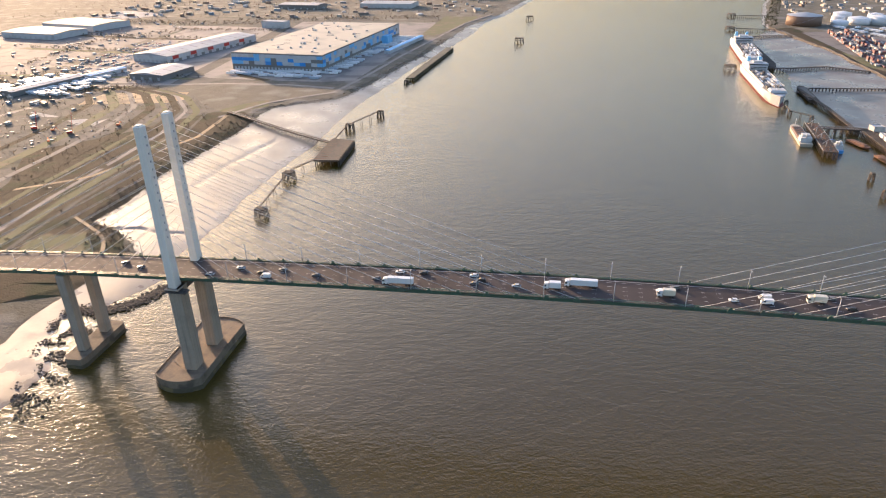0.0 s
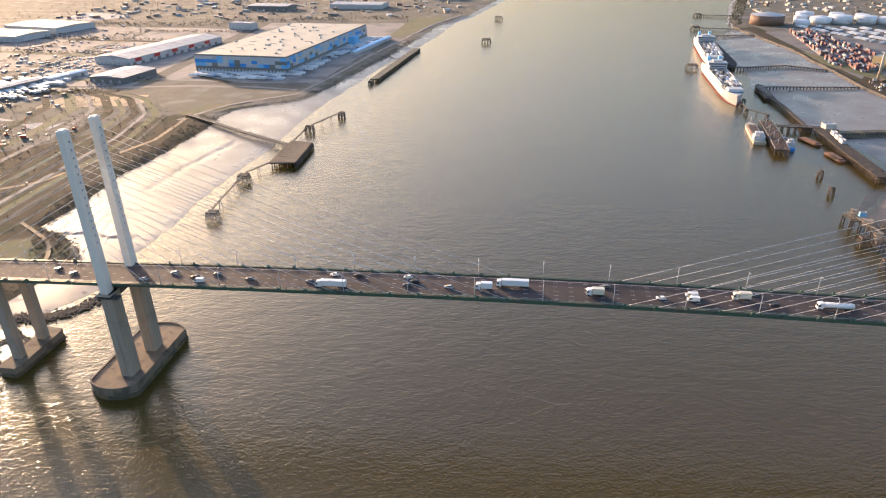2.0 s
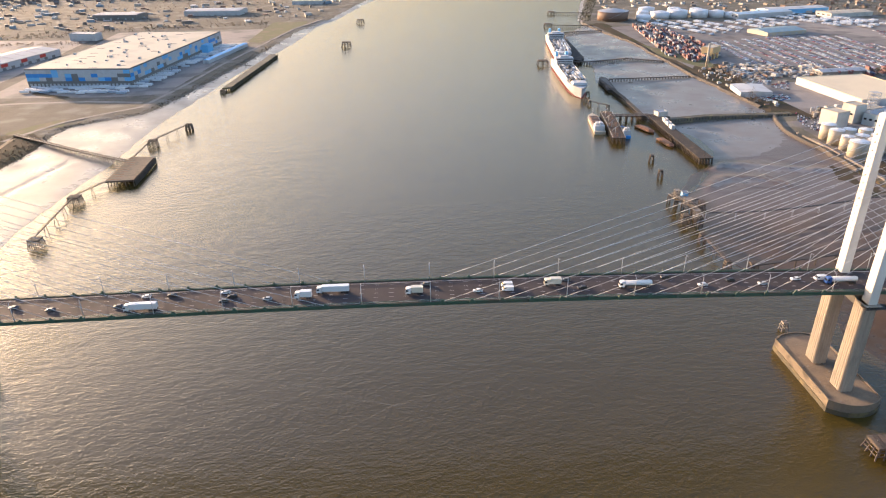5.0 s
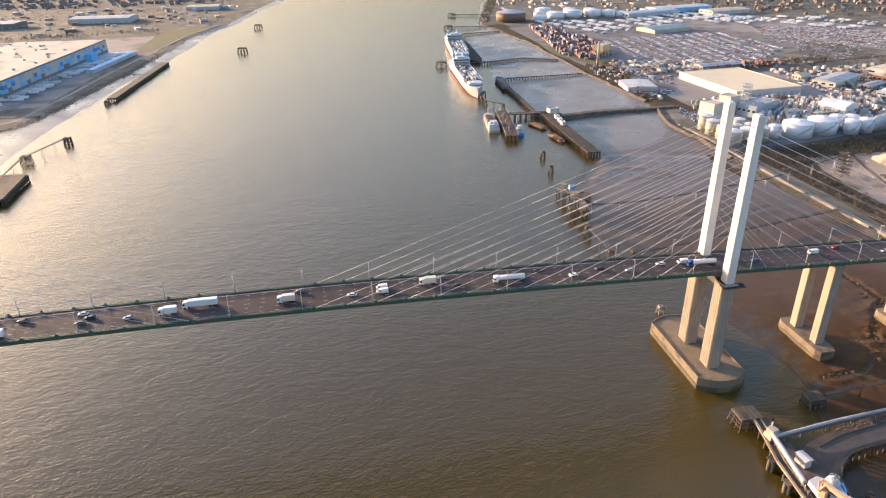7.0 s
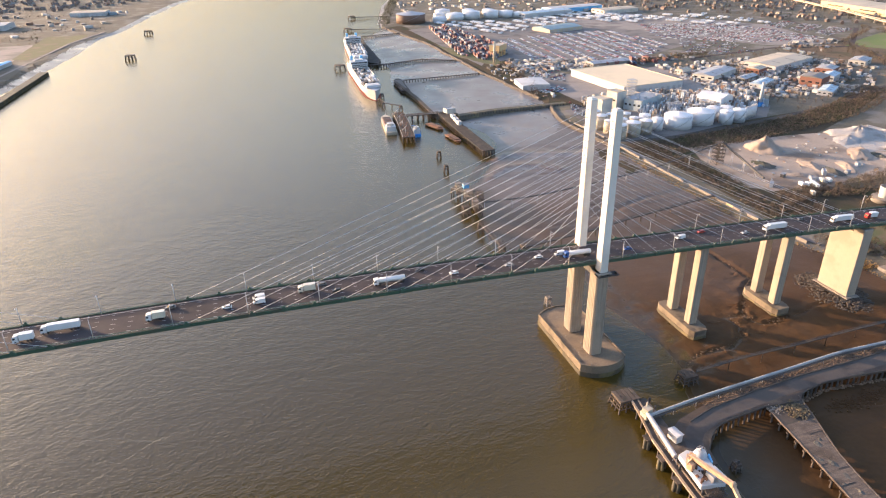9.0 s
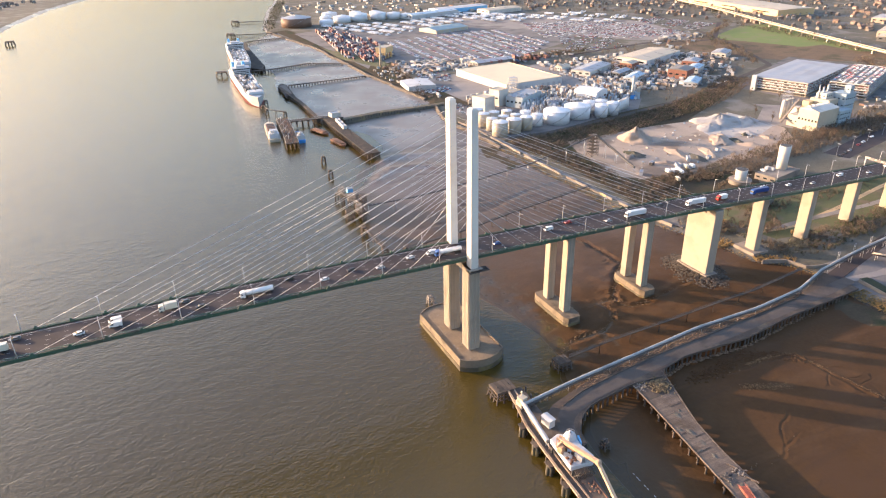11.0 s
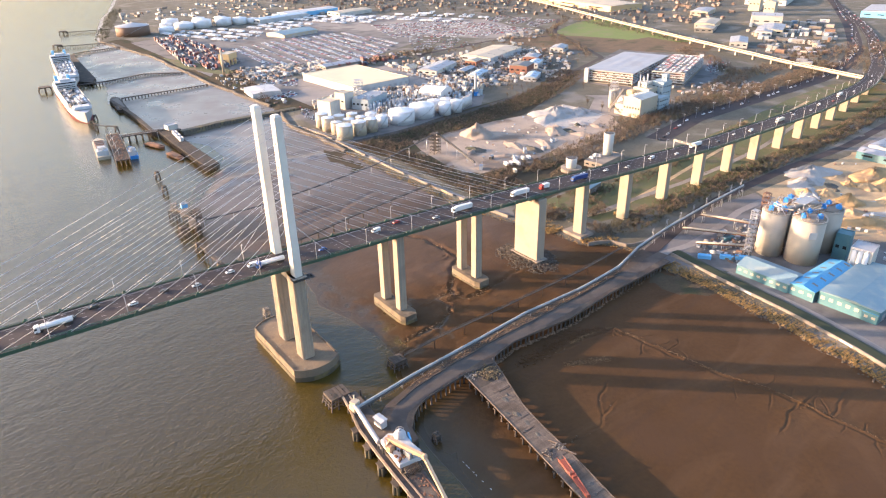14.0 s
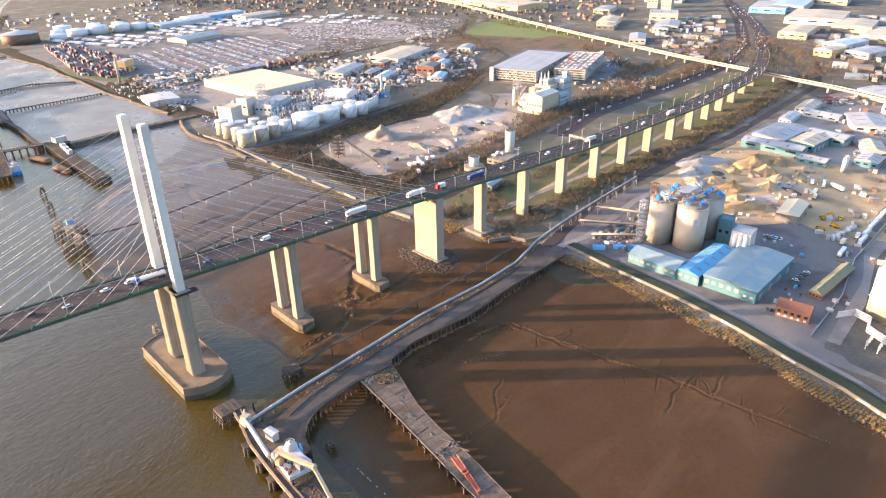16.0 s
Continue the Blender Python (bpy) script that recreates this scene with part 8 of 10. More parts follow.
def hull_mesh(bm, ln, bm_w, dep, bow=0.16, flare=1.12, mi=0):
    """A ship's hull, bow towards -y; keel at z = 0, deck at z = dep."""
    st = [0, 0.03, 0.07, bow, 0.3, 0.6, 0.9, 1.0]
    wd = [0.02, 0.28, 0.6, 0.9, 1, 1, 0.98, 0.92]
    rings = []
    for s, w in zip(st, wd):
        y = -ln / 2 + ln * s
        o = -ln * 0.02 * (1 - min(1, s / 0.1))
        rings.append([bm.verts.new(c) for c in ((-bm_w / 2 * w * 0.7, y, 0), (-bm_w / 2 * w, y + o * 0.5, dep * 0.35), (-bm_w / 2 * min(1, w * flare + 0.06), y + o, dep), (bm_w / 2 * min(1, w * flare + 0.06), y + o, dep), (bm_w / 2 * w, y + o * 0.5, dep * 0.35), (bm_w / 2 * w * 0.7, y, 0))])
    for a, b2 in zip(rings, rings[1:]):
        for i in range(6):
            bm.faces.new((a[i], b2[i], b2[(i + 1) % 6], a[(i + 1) % 6])).material_index = mi
    bm.faces.new(rings[0])
    bm.faces.new(list(reversed(rings[-1])))



# ---- north-east jetties and moored ships ----
jetty("timber_wharf", "dark timber oil wharf on close-set piles", [(246, 522), (240, 470), (232, 414)], 14, 7.0, step=7, me=PILE, cross=4, deck_mat="pier")
jetty("approach_jetty", "piled timber approach to the wharf", [(246, 507), (296, 504), (312, 490)], 9, 6.5, step=7, me=PILE, cross=3, braces=True, deck_mat="pier")
rocks("deck_clutter", "rusty pipework and gear on the oil wharf", [(rr.uniform(-5, 5) + float(np.interp(y, [414, 470, 522], [232, 240, 246])), float(y), 7.1) for y in np.linspace(416, 520, 150)], 41, 0.5, 1.8, "rust")
for y in (430, 456, 480, 505):
    la = thing("marine_loader", "pale steel ship loader standing on the oil wharf", "loader", float(np.interp(y, [414, 470, 522], [230, 237, 243])), y, 7.0, 0, "marine loaders")
    bm = bmesh.new()
    cyl(bm, (0, 0, 0), (0, 0, 7), 0.3, n=6)
    part("riser", bm, "steel", la)
    bm = bmesh.new()
    cyl(bm, (0, 0, 7), (-3.5, 0.5, 3.5), 0.22, n=6)
    cyl(bm, (0, 0, 7), (2.4, 0, 8.6), 0.22, n=6)
    part("arm", bm, "steel", la)
jetty("long_pier", "broad derelict timber pier with dense pale piles", [(298, 504), (297, 440), (298, 342)], 14, 6.5, step=4, me=PILE, cross=5, rails=False, deck_mat="pier")
for k in range(3):
    building("site_cabin", "small white cabin on the pier", 300 + k, 445 + 14 * k, 90, 9, 4, 3.5, "wallwhite", "wallwhite", category="cabin", z=6.5, group="pier cabins")
rocks("deck_clutter", "rotten beams and rubble on the derelict pier", [(297 + rr.uniform(-6, 6), float(y), 6.55) for y in np.linspace(344, 500, 260)], 42, 0.4, 1.5, "timber")
building("pump_house", "pale concrete pump house at the pier root", 306, 500, 10, 12, 10, 5, "lime", "sheetgrey", category="building", z=6.3)
bm = bmesh.new()
sweep(bm, along([(x, y, 5.5) for x, y in ((312, 488), (361, 498), (422, 497), (463, 499))], 10), [(-4, 0), (4, 0), (9, -4.5), (-9, -4.5)])
tagged(part("causeway", mend(bm), "tide"), "stone-faced causeway across the mud basins", "causeway", kind="structure")
for nm, pth, w in (("timber_trestle", [(301, 710), (360, 713), (424, 716)], 3), ("timber_trestle", [(269, 848), (310, 846), (371, 866), (424, 832)], 6), ("timber_trestle", [(286, 704), (290, 600), (287, 500)], 5), ("timber_trestle", [(323, 1162), (360, 1172), (410, 1176)], 6), ("timber_trestle", [(362, 1490), (457, 1471)], 5), ("timber_trestle", [(314, 1275), (410, 1252)], 5)):
    jetty(nm, "dark old timber piled trestle between mud basins", pth, w, 5.2, step=4.5, me=PILE, cross=2, rails=False, braces=False, deck_mat="pier")
for x, y, z in along([(314, 482, 5.6), (361, 491, 5.6), (422, 490, 5.6), (458, 492, 5.6)], 4):
    pst = thing("timber_post", "old timber pile along the stone causeway", "post", x, y, 0, 0, "causeway piles")
    bm = bmesh.new()
    cyl(bm, (0, 0, -0.5), (0, 0, 5.6), 0.45, n=6)
    part("shaft", bm, "pier", pst)
qw = thing("ship_wharf", "dark timber wharf beside the moored ships", "wharf")
QW = [(274, 878), (292, 852), (303, 882), (317, 1115), (323, 1150), (310, 1150), (302, 1100), (289, 997)]
bm = bmesh.new()
prism(bm, QW, 3.6, 5.2)
part("deck", mend(bm), "pier", qw)
for x, y, z in along([(x, y, 3.7) for x, y in QW + QW[:1]], 8):
    shared("timber_post", PILE, qw, pose(x, y, z))
hk = thing("hulk", "long black derelict hulk lying in the mud", "hulk", 290.5, 686, 0.2, 175)
bm = bmesh.new()
hull_mesh(bm, 84, 13, 4.2)
part("hull", mend(bm), "pier", hk)
bm = bmesh.new()
blk(bm, 0, 0, 4.21, 9, 60, 0.5)
part("hatch", bm, "dark", hk)
for k in range(3):
    tank(782 + 4.2 * k, -143 + 0.5 * k, 1.9, 13, label="slim white silo behind the sand yard", stair=False, group="slim silos")
for x, y in ((240, 602), (240, 579), (258, 556), (250, 630)):
    dolphin(x, y, 3.5, 3.5, 6, "steel-piled berthing dolphin with a yellow cap", (2, 2), "timber")
catwalk((241, 604, 6), (241, 580, 6), 0)
catwalk((241, 578, 6), (257, 557, 6), 1)
for x, y in ((361, 1491), (314, 1276), (227, 851)):
    dolphin(x, y, 16, 14, 8, "dark square mooring dolphin by the berth", (3, 3))
for x, y in ((248, 354), (242, 310)):
    dolphin(x, y, 3.6, 3.6, 7, "rotten timber post cluster by the mudflat", (2, 3))
jetty("sand_wharf", "rusting steel and timber sand wharf", [(229, 250), (239, 228), (236, 198)], 4, 7.5, step=8, me=PILE, cross=2, braces=True)
lattice("hopper_tower", "grey steel hopper frame on the wharf", 234, 222, 6, 6, 7, 3, "conc2", z=7.5)
building("site_cabin", "small blue-grey cabin on the sand wharf", 240, 246, 0, 5, 4, 3, "skyblue", "sheetgrey", category="cabin", z=7.5)
dolphin(226, 205, 6, 6, 8, "tall timber dolphin at the sand wharf", (3, 3))
catwalk((226, 166, 7.5), (227, 131, 7.2), 1, 2.4)
dolphin(226, 170, 4, 4, 7.3, "timber dolphin carrying a pale gangway", (2, 3))
dolphin(227, 128, 4, 4, 7.0, "timber dolphin carrying a pale gangway", (2, 3))
dolphin(243, 124, 5, 5, 7.0, "broken timber dolphin in the mud", (2, 3))


def roro(x, y, rz, ln, w, first):
    s = thing("roro_ship", "long white ro-ro cargo ship with a laden vehicle deck" if first else "white ro-ro ship with a tall accommodation block astern", "ship", x, y, -2.0, rz, "moored ships")
    bm = bmesh.new()
    hull_mesh(bm, ln, w * 0.97, 2.3)
    part("lower_hull", mend(bm), "boot", s, "red boot-topping")
    bm = bmesh.new()
    hull_mesh(bm, ln, w, 14)
    for v in bm.verts:
        v.co.z += 2.31
    h = part("hull", mend(bm), "wallwhite", s, "white hull side")
    bm = bmesh.new()
    for sx in (-1, 1):
        blk(bm, sx * (w / 2 - 0.4), ln * 0.08, 17.2, 0.5, ln * 0.76, 3.2)
    part("bulwark", bm, "wallwhite", s)
    bm = bmesh.new()
    blk(bm, 0, -ln * 0.40, 17.2, w * 0.8, ln * 0.09, 3.0, taper=0.85)
    part("forecastle", bm, "wallwhite", s)
    bm = bmesh.new()
    blk(bm, 0, ln * 0.27, 17.2, w * 0.95, ln * 0.14, 8)
    blk(bm, 0, ln * 0.25, 25.2, w * 1.02, ln * 0.08, 3.4)
    blk(bm, 0, ln * 0.26, 28.6, w * 0.5, ln * 0.05, 2.4)
    acc = part("accommodation", bm, "wallwhite", s)
    for k in range(3):
        bm = bmesh.new()
        blk(bm, 0, ln * 0.27 - ln * 0.07 - 0.1, 18.6 + 2.4 * k, w * 0.8, 0.2, 0.9)
        part("window_row", bm, "glass", acc)
    bm = bmesh.new()
    blk(bm, 0, ln * 0.25 - ln * 0.04 - 0.12, 26.3, w * 0.95, 0.2, 1.3)
    part("bridge_window", bm, "glass", acc)
    for sx in (-1, 1):
        bm = bmesh.new()
        blk(bm, sx * w * 0.3, ln * 0.38, 17.2, 5, 9, 15, taper=0.8)
        part("funnel", bm, "skyblue", s)
    r = random.Random(7 if first else 8)
    for i in range(5):
        for k in range(9):
            bm = bmesh.new()
            blk(bm, -w * 0.36 + w * 0.18 * i, -ln * 0.33 + ln * 0.058 * k, 17.21, 2.6, 11, r.choice((2.6, 3.6, 4.0, 1.4)))
            part("deck_trailer", bm, r.choice(("walldark", "dark", "trailers", "walldark", "wallwhite", "steel", "trailers")), s)
    bm = bmesh.new()
    cyl(bm, (0, -ln * 0.42, 20), (0, -ln * 0.42, 32), 0.35, n=6)
    part("mast", bm, "wallwhite", s)


roro(243, 722, -2.6, 205, 26, True)
roro(274, 958, -5.5, 225, 29, False)


def coaster(x, y, rz, ln, w, label, deck_mat="rust", hull="red"):
    s = thing("coaster", label, "ship", x, y, -1.2, rz, "moored ships")
    bm = bmesh.new()
    hull_mesh(bm, ln, w, 4.4)
    part("hull", mend(bm), hull, s)
    bm = bmesh.new()
    blk(bm, 0, -ln * 0.05, 4.41, w * 0.7, ln * 0.55, 1.2)
    part("hatch", bm, deck_mat, s)
    for k in range(6):
        bm = bmesh.new()
        blk(bm, 0, -ln * 0.28 + ln * 0.09 * k, 5.62, w * 0.66, 1.0, 0.5)
        part("hatch_beam", bm, "walldark", s)
    bm = bmesh.new()
    blk(bm, 0, ln * 0.36, 4.41, w * 0.85, ln * 0.16, 5)
    blk(bm, 0, ln * 0.34, 9.4, w * 0.6, ln * 0.09, 2.6)
    a = part("wheelhouse", bm, "wallwhite", s)
    bm = bmesh.new()
    blk(bm, 0, ln * 0.34 - ln * 0.045 - 0.06, 10.3, w * 0.56, 0.14, 1.0)
    part("window_row", bm, "glass", a)
    bm = bmesh.new()
    cyl(bm, (0, -ln * 0.42, 4.4), (0, -ln * 0.42, 13), 0.25, n=6)
    part("mast", bm, "wallwhite", s)
    bm = bmesh.new()
    cyl(bm, (0, ln * 0.42, 9), (0, ln * 0.42, 14), 0.8, n=8)
    part("funnel", bm, "wallwhite", s)


coaster(226, 490, 173, 78, 13, "small red-decked coastal tanker with a white wheelhouse", "rust", "cream")
coaster(249, 452, 172, 40, 9, "blue-hulled tug beside the wharf", "walldark", "wallblue")
for x, y, rz in ((282, 410, 8), (276, 462, 20)):
    b = thing("barge", "rust-orange flat barge aground by the pier", "barge", x, y, 0.2, rz, "barges")
    bm = bmesh.new()
    hull_mesh(bm, 30, 8, 2.4)
    part("hull", mend(bm), "rust", b)
    bm = bmesh.new()
    blk(bm, 0, 1, 2.41, 5.6, 22, 0.9)
    part("cargo_cover", bm, "rust", b)

# ---- industrial estate beyond the sand yard ----
for row in ((806, -71, 2, 20, 58, 7, "teal", "sheetgrey"), (850, -60, -2, 60, 34, 8, "wallwhite", "sheetgrey"), (840, -92, -3, 38, 25, 8, "teal", "sheetcream"), (872, -100, -6, 24, 40, 8, "teal", "sheetgrey"), (927, -40, 5, 38, 13, 5, "wallwhite", "wallwhite"), (988, -38, 5, 46, 18, 6, "wallwhite", "sheetcream"), (963, -64, -5, 18, 40, 5, "wallwhite", "sheetgrey"), (957, -112, 27, 56, 38, 7, "wallwhite", "sheetgrey"), (790, -115, 2, 16, 24, 5, "teal", "sheetgrey"), (864, -143, 25, 38, 20, 6, "wallwhite", "sheetcream"), (822, -153, 2, 26, 20, 6, "teal", "sheetgrey"), (1050, -140, -30, 70, 40, 10, "wallwhite", "sheetcream"), (1110, -90, -30, 50, 50, 9, "tealroof", "sheetgrey"), (850, -190, -15, 60, 30, 8, "walldark", "sheetgrey"),
            (1180, -110, -20, 70, 50, 10, "wallwhite", "sheetcream"), (1250, -170, -20, 90, 60, 11, "cream", "sheetcream"), (1330, -60, -15, 60, 40, 9, "yellow", "sheetcream"), (1400, 20, -10, 70, 40, 10, "wallwhite", "sheetgrey"), (1480, -60, -10, 90, 60, 11, "wallwhite", "sheetcream"), (1600, 40, 0, 120, 70, 12, "cream", "sheetcream"), (1780, 230, 12, 160, 110, 13, "wallwhite", "sheetcream"), (1900, 380, 15, 150, 80, 13, "skyblue", "sheetgrey"), (1575, 1014, -8, 107, 338, 14, "yellow", "sheetcream"), (1700, 130, 10, 120, 70, 12, "cream", "sheetcream"), (1480, 420, 25, 90, 40, 10, "cream", "sheetgrey"), (1400, 520, 25, 60, 36, 8, "walldark", "sheetcream"), (1560, 480, 30, 60, 60, 22, "lime", "sheetgrey"), (1980, 700, 20, 200, 100, 13, "wallwhite", "sheetgrey"),
            (890, 606, 21, 118, 58, 8, "wallwhite", "sheetcream"), (832, 468, 27, 34, 28, 13, "brick", "walldark"), (905, 520, 30, 30, 24, 10, "brick", "sheetgrey"), (742, 566, 28, 76, 32, 8, "lime", "sheetgrey"), (812, 560, 25, 26, 20, 9, "brick", "sheetcream"), (762, 490, 30, 44, 18, 6, "wallwhite", "skyroof"), (812, 424, 35, 40, 18, 6, "wallwhite", "skyroof"), (880, 488, 30, 34, 18, 8, "wallwhite", "skyroof"), (712, 600, 20, 22, 14, 7, "lime", "sheetcream"), (770, 530, 25, 40, 16, 5, "walldark", "sheetgrey"), (1010, 560, 30, 40, 24, 8, "lime", "sheetgrey"), (1454, 551, 24, 90, 40, 11, "cream", "sheetcream"), (1447, 419, 26, 80, 30, 9, "wallwhite", "sheetgrey"), (1628, 678, 20, 80, 40, 10, "cream", "sheetgrey"), (1776, 629, 15, 30, 26, 34, "cream", "cream"), (1720, 560, 15, 26, 24, 30, "cream", "cream"), (1545, 184, 10, 110, 50, 12, "cream", "sheetcream"), (1367, 66, -10, 46, 30, 12, "yellow", "cream"), (1464, 73, -10, 80, 40, 10, "wallwhite", "skyroof"), (1984, 368, 12, 200, 90, 14, "wallwhite", "skyroof"), (2132, 323, 12, 120, 90, 14, "cream", "sheetcream"), (1290, 380, 30, 70, 30, 10, "lime", "sheetgrey"),
            (640, 700, 5, 70, 24, 7, "walldark", "sheetgrey"), (820, 1330, 15, 150, 40, 10, "wallwhite", "skyroof"), (1010, 1310, 10, 110, 50, 9, "lime", "sheetcream"), (930, 1390, 10, 160, 50, 10, "skyblue", "wallwhite")):
    x, y, rz, w, d, h, wl, rf = row
    building("industrial_unit", "%s industrial unit with a %s roof" % ({"wallwhite": "white-walled", "teal": "teal-walled", "walldark": "dark-walled", "tealroof": "grey-green", "cream": "cream-walled", "yellow": "buff-walled", "skyblue": "pale blue", "lime": "dusty white", "brick": "red brick"}[wl], {"sheetgrey": "grey sheet", "sheetcream": "pale cream sheet", "skyroof": "pale blue sheet", "walldark": "dark", "wallwhite": "white", "cream": "cream"}[rf]), x, y, rz, w, d, h, wl, rf, 2.2, "x" if w > d else "y", doors=4, lights=6, windows=3, group="industrial units")
for name, label, lo, hi in (("revetment", "tan sloping stone revetment round the mud basin", 528, 1290), ("revetment", "tan stone river wall round the tank farm", 300, 505)):
    bm = bmesh.new()
    sweep(bm, [(p[0] + 1, p[1], 4.0) for p in EDGE["le"] if lo < p[1] < hi], [(-3.5, -2.6), (-0.5, 1.2), (1.5, 1.2), (2.5, -1.0)])
    tagged(part(name, mend(bm), surf("revetment_stone_%d" % lo, (0.105, 0.086, 0.066), (0.072, 0.061, 0.050), 6, 0.9, bump=0.2)), label, "wall", kind="structure")

# steelwork of the sand wharf
for x, y, w, d, h, m in ((231, 240, 4, 4, 8, "conc2"), (240, 210, 4, 5, 10, "timber"), (232, 199, 4, 4, 7, "conc2")):
    lattice("loading_tower", "weathered steel and timber loading tower on the sand wharf", x, y, w, d, h, 3, m, z=7.2, category="frame", legs=0.3)
for a, b2 in (((230, 248, 10), (236, 200, 13)), ((238, 240, 9), (243, 205, 10.5)), ((226, 232, 8.5), (244, 226, 12))):
    cv = thing("wharf_conveyor", "dark sloping belt conveyor on the sand wharf", "conveyor")
    bm = bmesh.new()
    beam(bm, a, b2, 1.2, 0.9)
    part("belt_frame", mend(bm), "dark", cv)
    for t in (0.15, 0.85):
        q = Vector(a).lerp(Vector(b2), t)
        bm = bmesh.new()
        for k in (-0.6, 0.6):
            cyl(bm, (q.x + k, q.y, 0), (q.x + k, q.y, q.z - 0.3), 0.2, n=5)
        part("bent", bm, "timber", cv)

# ---- things past counting: parked vehicles, containers, clutter ----


def rows_in(poly, pitch_u, pitch_v, rz, gap=0.0, seed=1, blocks=None):
    """Places in turned rows within an outline."""
    r = random.Random(seed)
    c, s = math.cos(radians(rz)), math.sin(radians(rz))
    ax, ay = sum(p[0] for p in poly) / len(poly), sum(p[1] for p in poly) / len(poly)
    us = [((x - ax) * c + (y - ay) * s, -(x - ax) * s + (y - ay) * c) for x, y in poly]
    u0, u1, v0, v1 = min(u for u, _ in us), max(u for u, _ in us), min(v for _, v in us), max(v for _, v in us)
    out = []
    u = u0
    while u < u1:
        v = v0
        while v < v1:
            if r.random() > gap and (not blocks or ((u - u0) % blocks[0] < blocks[1] and (v - v0) % blocks[2] < blocks[3])):
                out.append((ax + u * c - v * s, ay + u * s + v * c))
            v += pitch_v
        u += pitch_u
    px, py = np.array([p[0] for p in out]), np.array([p[1] for p in out])
    ok = inside(px, py, poly)
    return [p for p, k in zip(out, ok) if k]


def parked(spots, rz, seed, label="rows of parked new cars on the quayside lot", scale=1.0, z=G + 0.05):
    r = random.Random(seed)
    co, fs, mi = [], [], []
    n = len(CAR)
    for x, y in spots:
        a = radians(rz + r.choice((0, 180)) + r.uniform(-2, 2))
        c, s = math.cos(a), math.sin(a)
        k = len(co)
        for sd in (-1, 1):
            for px, pz in CAR:
                hw = sd * (0.9 if pz < 1.0 else 0.72) * scale
                co.append((x + px * scale * c - hw * s, y + px * scale * s + hw * c, z + pz * scale - 0.25))
        fs += [tuple(range(k, k + n)), tuple(range(k + 2 * n - 1, k + n - 1, -1))]
        mi += [0, 0]
        for i in range(n):
            fs.append((k + i, k + n + i, k + n + (i + 1) % n, k + (i + 1) % n))
            mi.append(1 if i in (4, 6) else 0)
    me = bpy.data.meshes.new("parked_cars")
    me.from_pydata(co, [], fs)
    me.materials.append(M["cars"])
    me.materials.append(M["glass"])
    me.polygons.foreach_set("material_index", mi)
    tagged(new("parked_cars", me), label, "cars", kind="stuff")


def many_boxes(name, label, rows, mat, category, seed=0, pitched=0.0):
    """Joined boxes: rows of x, y, z, turn, width, depth, height."""
    co, fs = [], []
    for x, y, z, rz, w, d, h in rows:
        c, s = math.cos(radians(rz)), math.sin(radians(rz))
        k = len(co)
        for zz in (z, z + h):
            for dx, dy in ((-1, -1), (1, -1), (1, 1), (-1, 1)):
                px, py = dx * w / 2, dy * d / 2
                co.append((x + px * c - py * s, y + px * s + py * c, zz))
        fs += [(k + 3, k + 2, k + 1, k), (k, k + 1, k + 5, k + 4), (k + 1, k + 2, k + 6, k + 5), (k + 2, k + 3, k + 7, k + 6), (k + 3, k, k + 4, k + 7)]
        if pitched:
            for px in (-w / 2, w / 2):
                co.append((x + px * c, y + px * s, z + h + d * pitched))
            fs += [(k + 4, k + 5, k + 9, k + 8), (k + 6, k + 7, k + 8, k + 9), (k + 5, k + 6, k + 9), (k + 7, k + 4, k + 8)]
        else:
            fs.append((k + 4, k + 5, k + 6, k + 7))
    me = bpy.data.meshes.new(name)
    me.from_pydata(co, [], fs)
    me.materials.append(M[mat] if isinstance(mat, str) else mat)
    return tagged(new(name, me), label, category, kind="stuff")


parked(rows_in([(740, 1045), (838, 1030), (850, 840), (800, 790), (704, 720), (610, 760), (560, 790), (545, 1000)], 5.3, 2.6, -4, 0.05, 1, (23, 10.5, 92, 84)), -4, 2, scale=1.08)
parked(rows_in([(937, 1089), (1135, 1035), (1160, 780), (1002, 786), (870, 890)], 5.3, 2.7, 17.7, 0.08, 3, (24, 10.5, 84, 72)), 17.7, 4, "white and silver cars in long storage rows")
parked(rows_in([(885, 862), (968, 800), (935, 705), (815, 732)], 5.4, 2.8, 40, 0.3, 5, (26, 12, 40, 30)), 40, 6, "cars and vans in a crowded compound")
parked(rows_in([(500, 735), (590, 755), (520, 612), (490, 655)], 5.4, 2.8, 40, 0.35, 7, (16, 11, 40, 30)), 40, 8, "cars on the dark quayside yard")
parked(rows_in([(1165, 980), (1190, 800), (1300, 850), (1260, 1000)], 5.4, 2.8, 30, 0.3, 9, (22, 11, 60, 46)), 30, 10, "cars parked beyond the lot")
parked(rows_in([(1050, 290), (1124, 334), (1131, 296), (1030, 256)], 6, 3, 24, 0.5, 5), 24, 6, "parked cars beside the car store")
parked([(990 + u * math.cos(0.41) - v * math.sin(0.41), 297 + u * math.sin(0.41) + v * math.cos(0.41)) for u in np.arange(-66, 66, 2.8) for v in (-20, -14, -6, 0, 8, 14, 20) if rr.random() < 0.86], 113, 7, "cars parked on the car park's open top", z=G + 17.4)
parked(rows_in([(448, 590), (455, 560), (500, 560), (500, 590)], 6, 3, 10, 0.2, 8), 10, 9, "staff cars parked by the white shed")
parked(rows_in([(-640, 1100), (-900, 1000), (-860, 720), (-760, 760), (-700, 1100)], 6, 3, -12, 0.5, 10, (24, 12, 60, 40)), 78, 11, "cars and vans on the west bank lot")
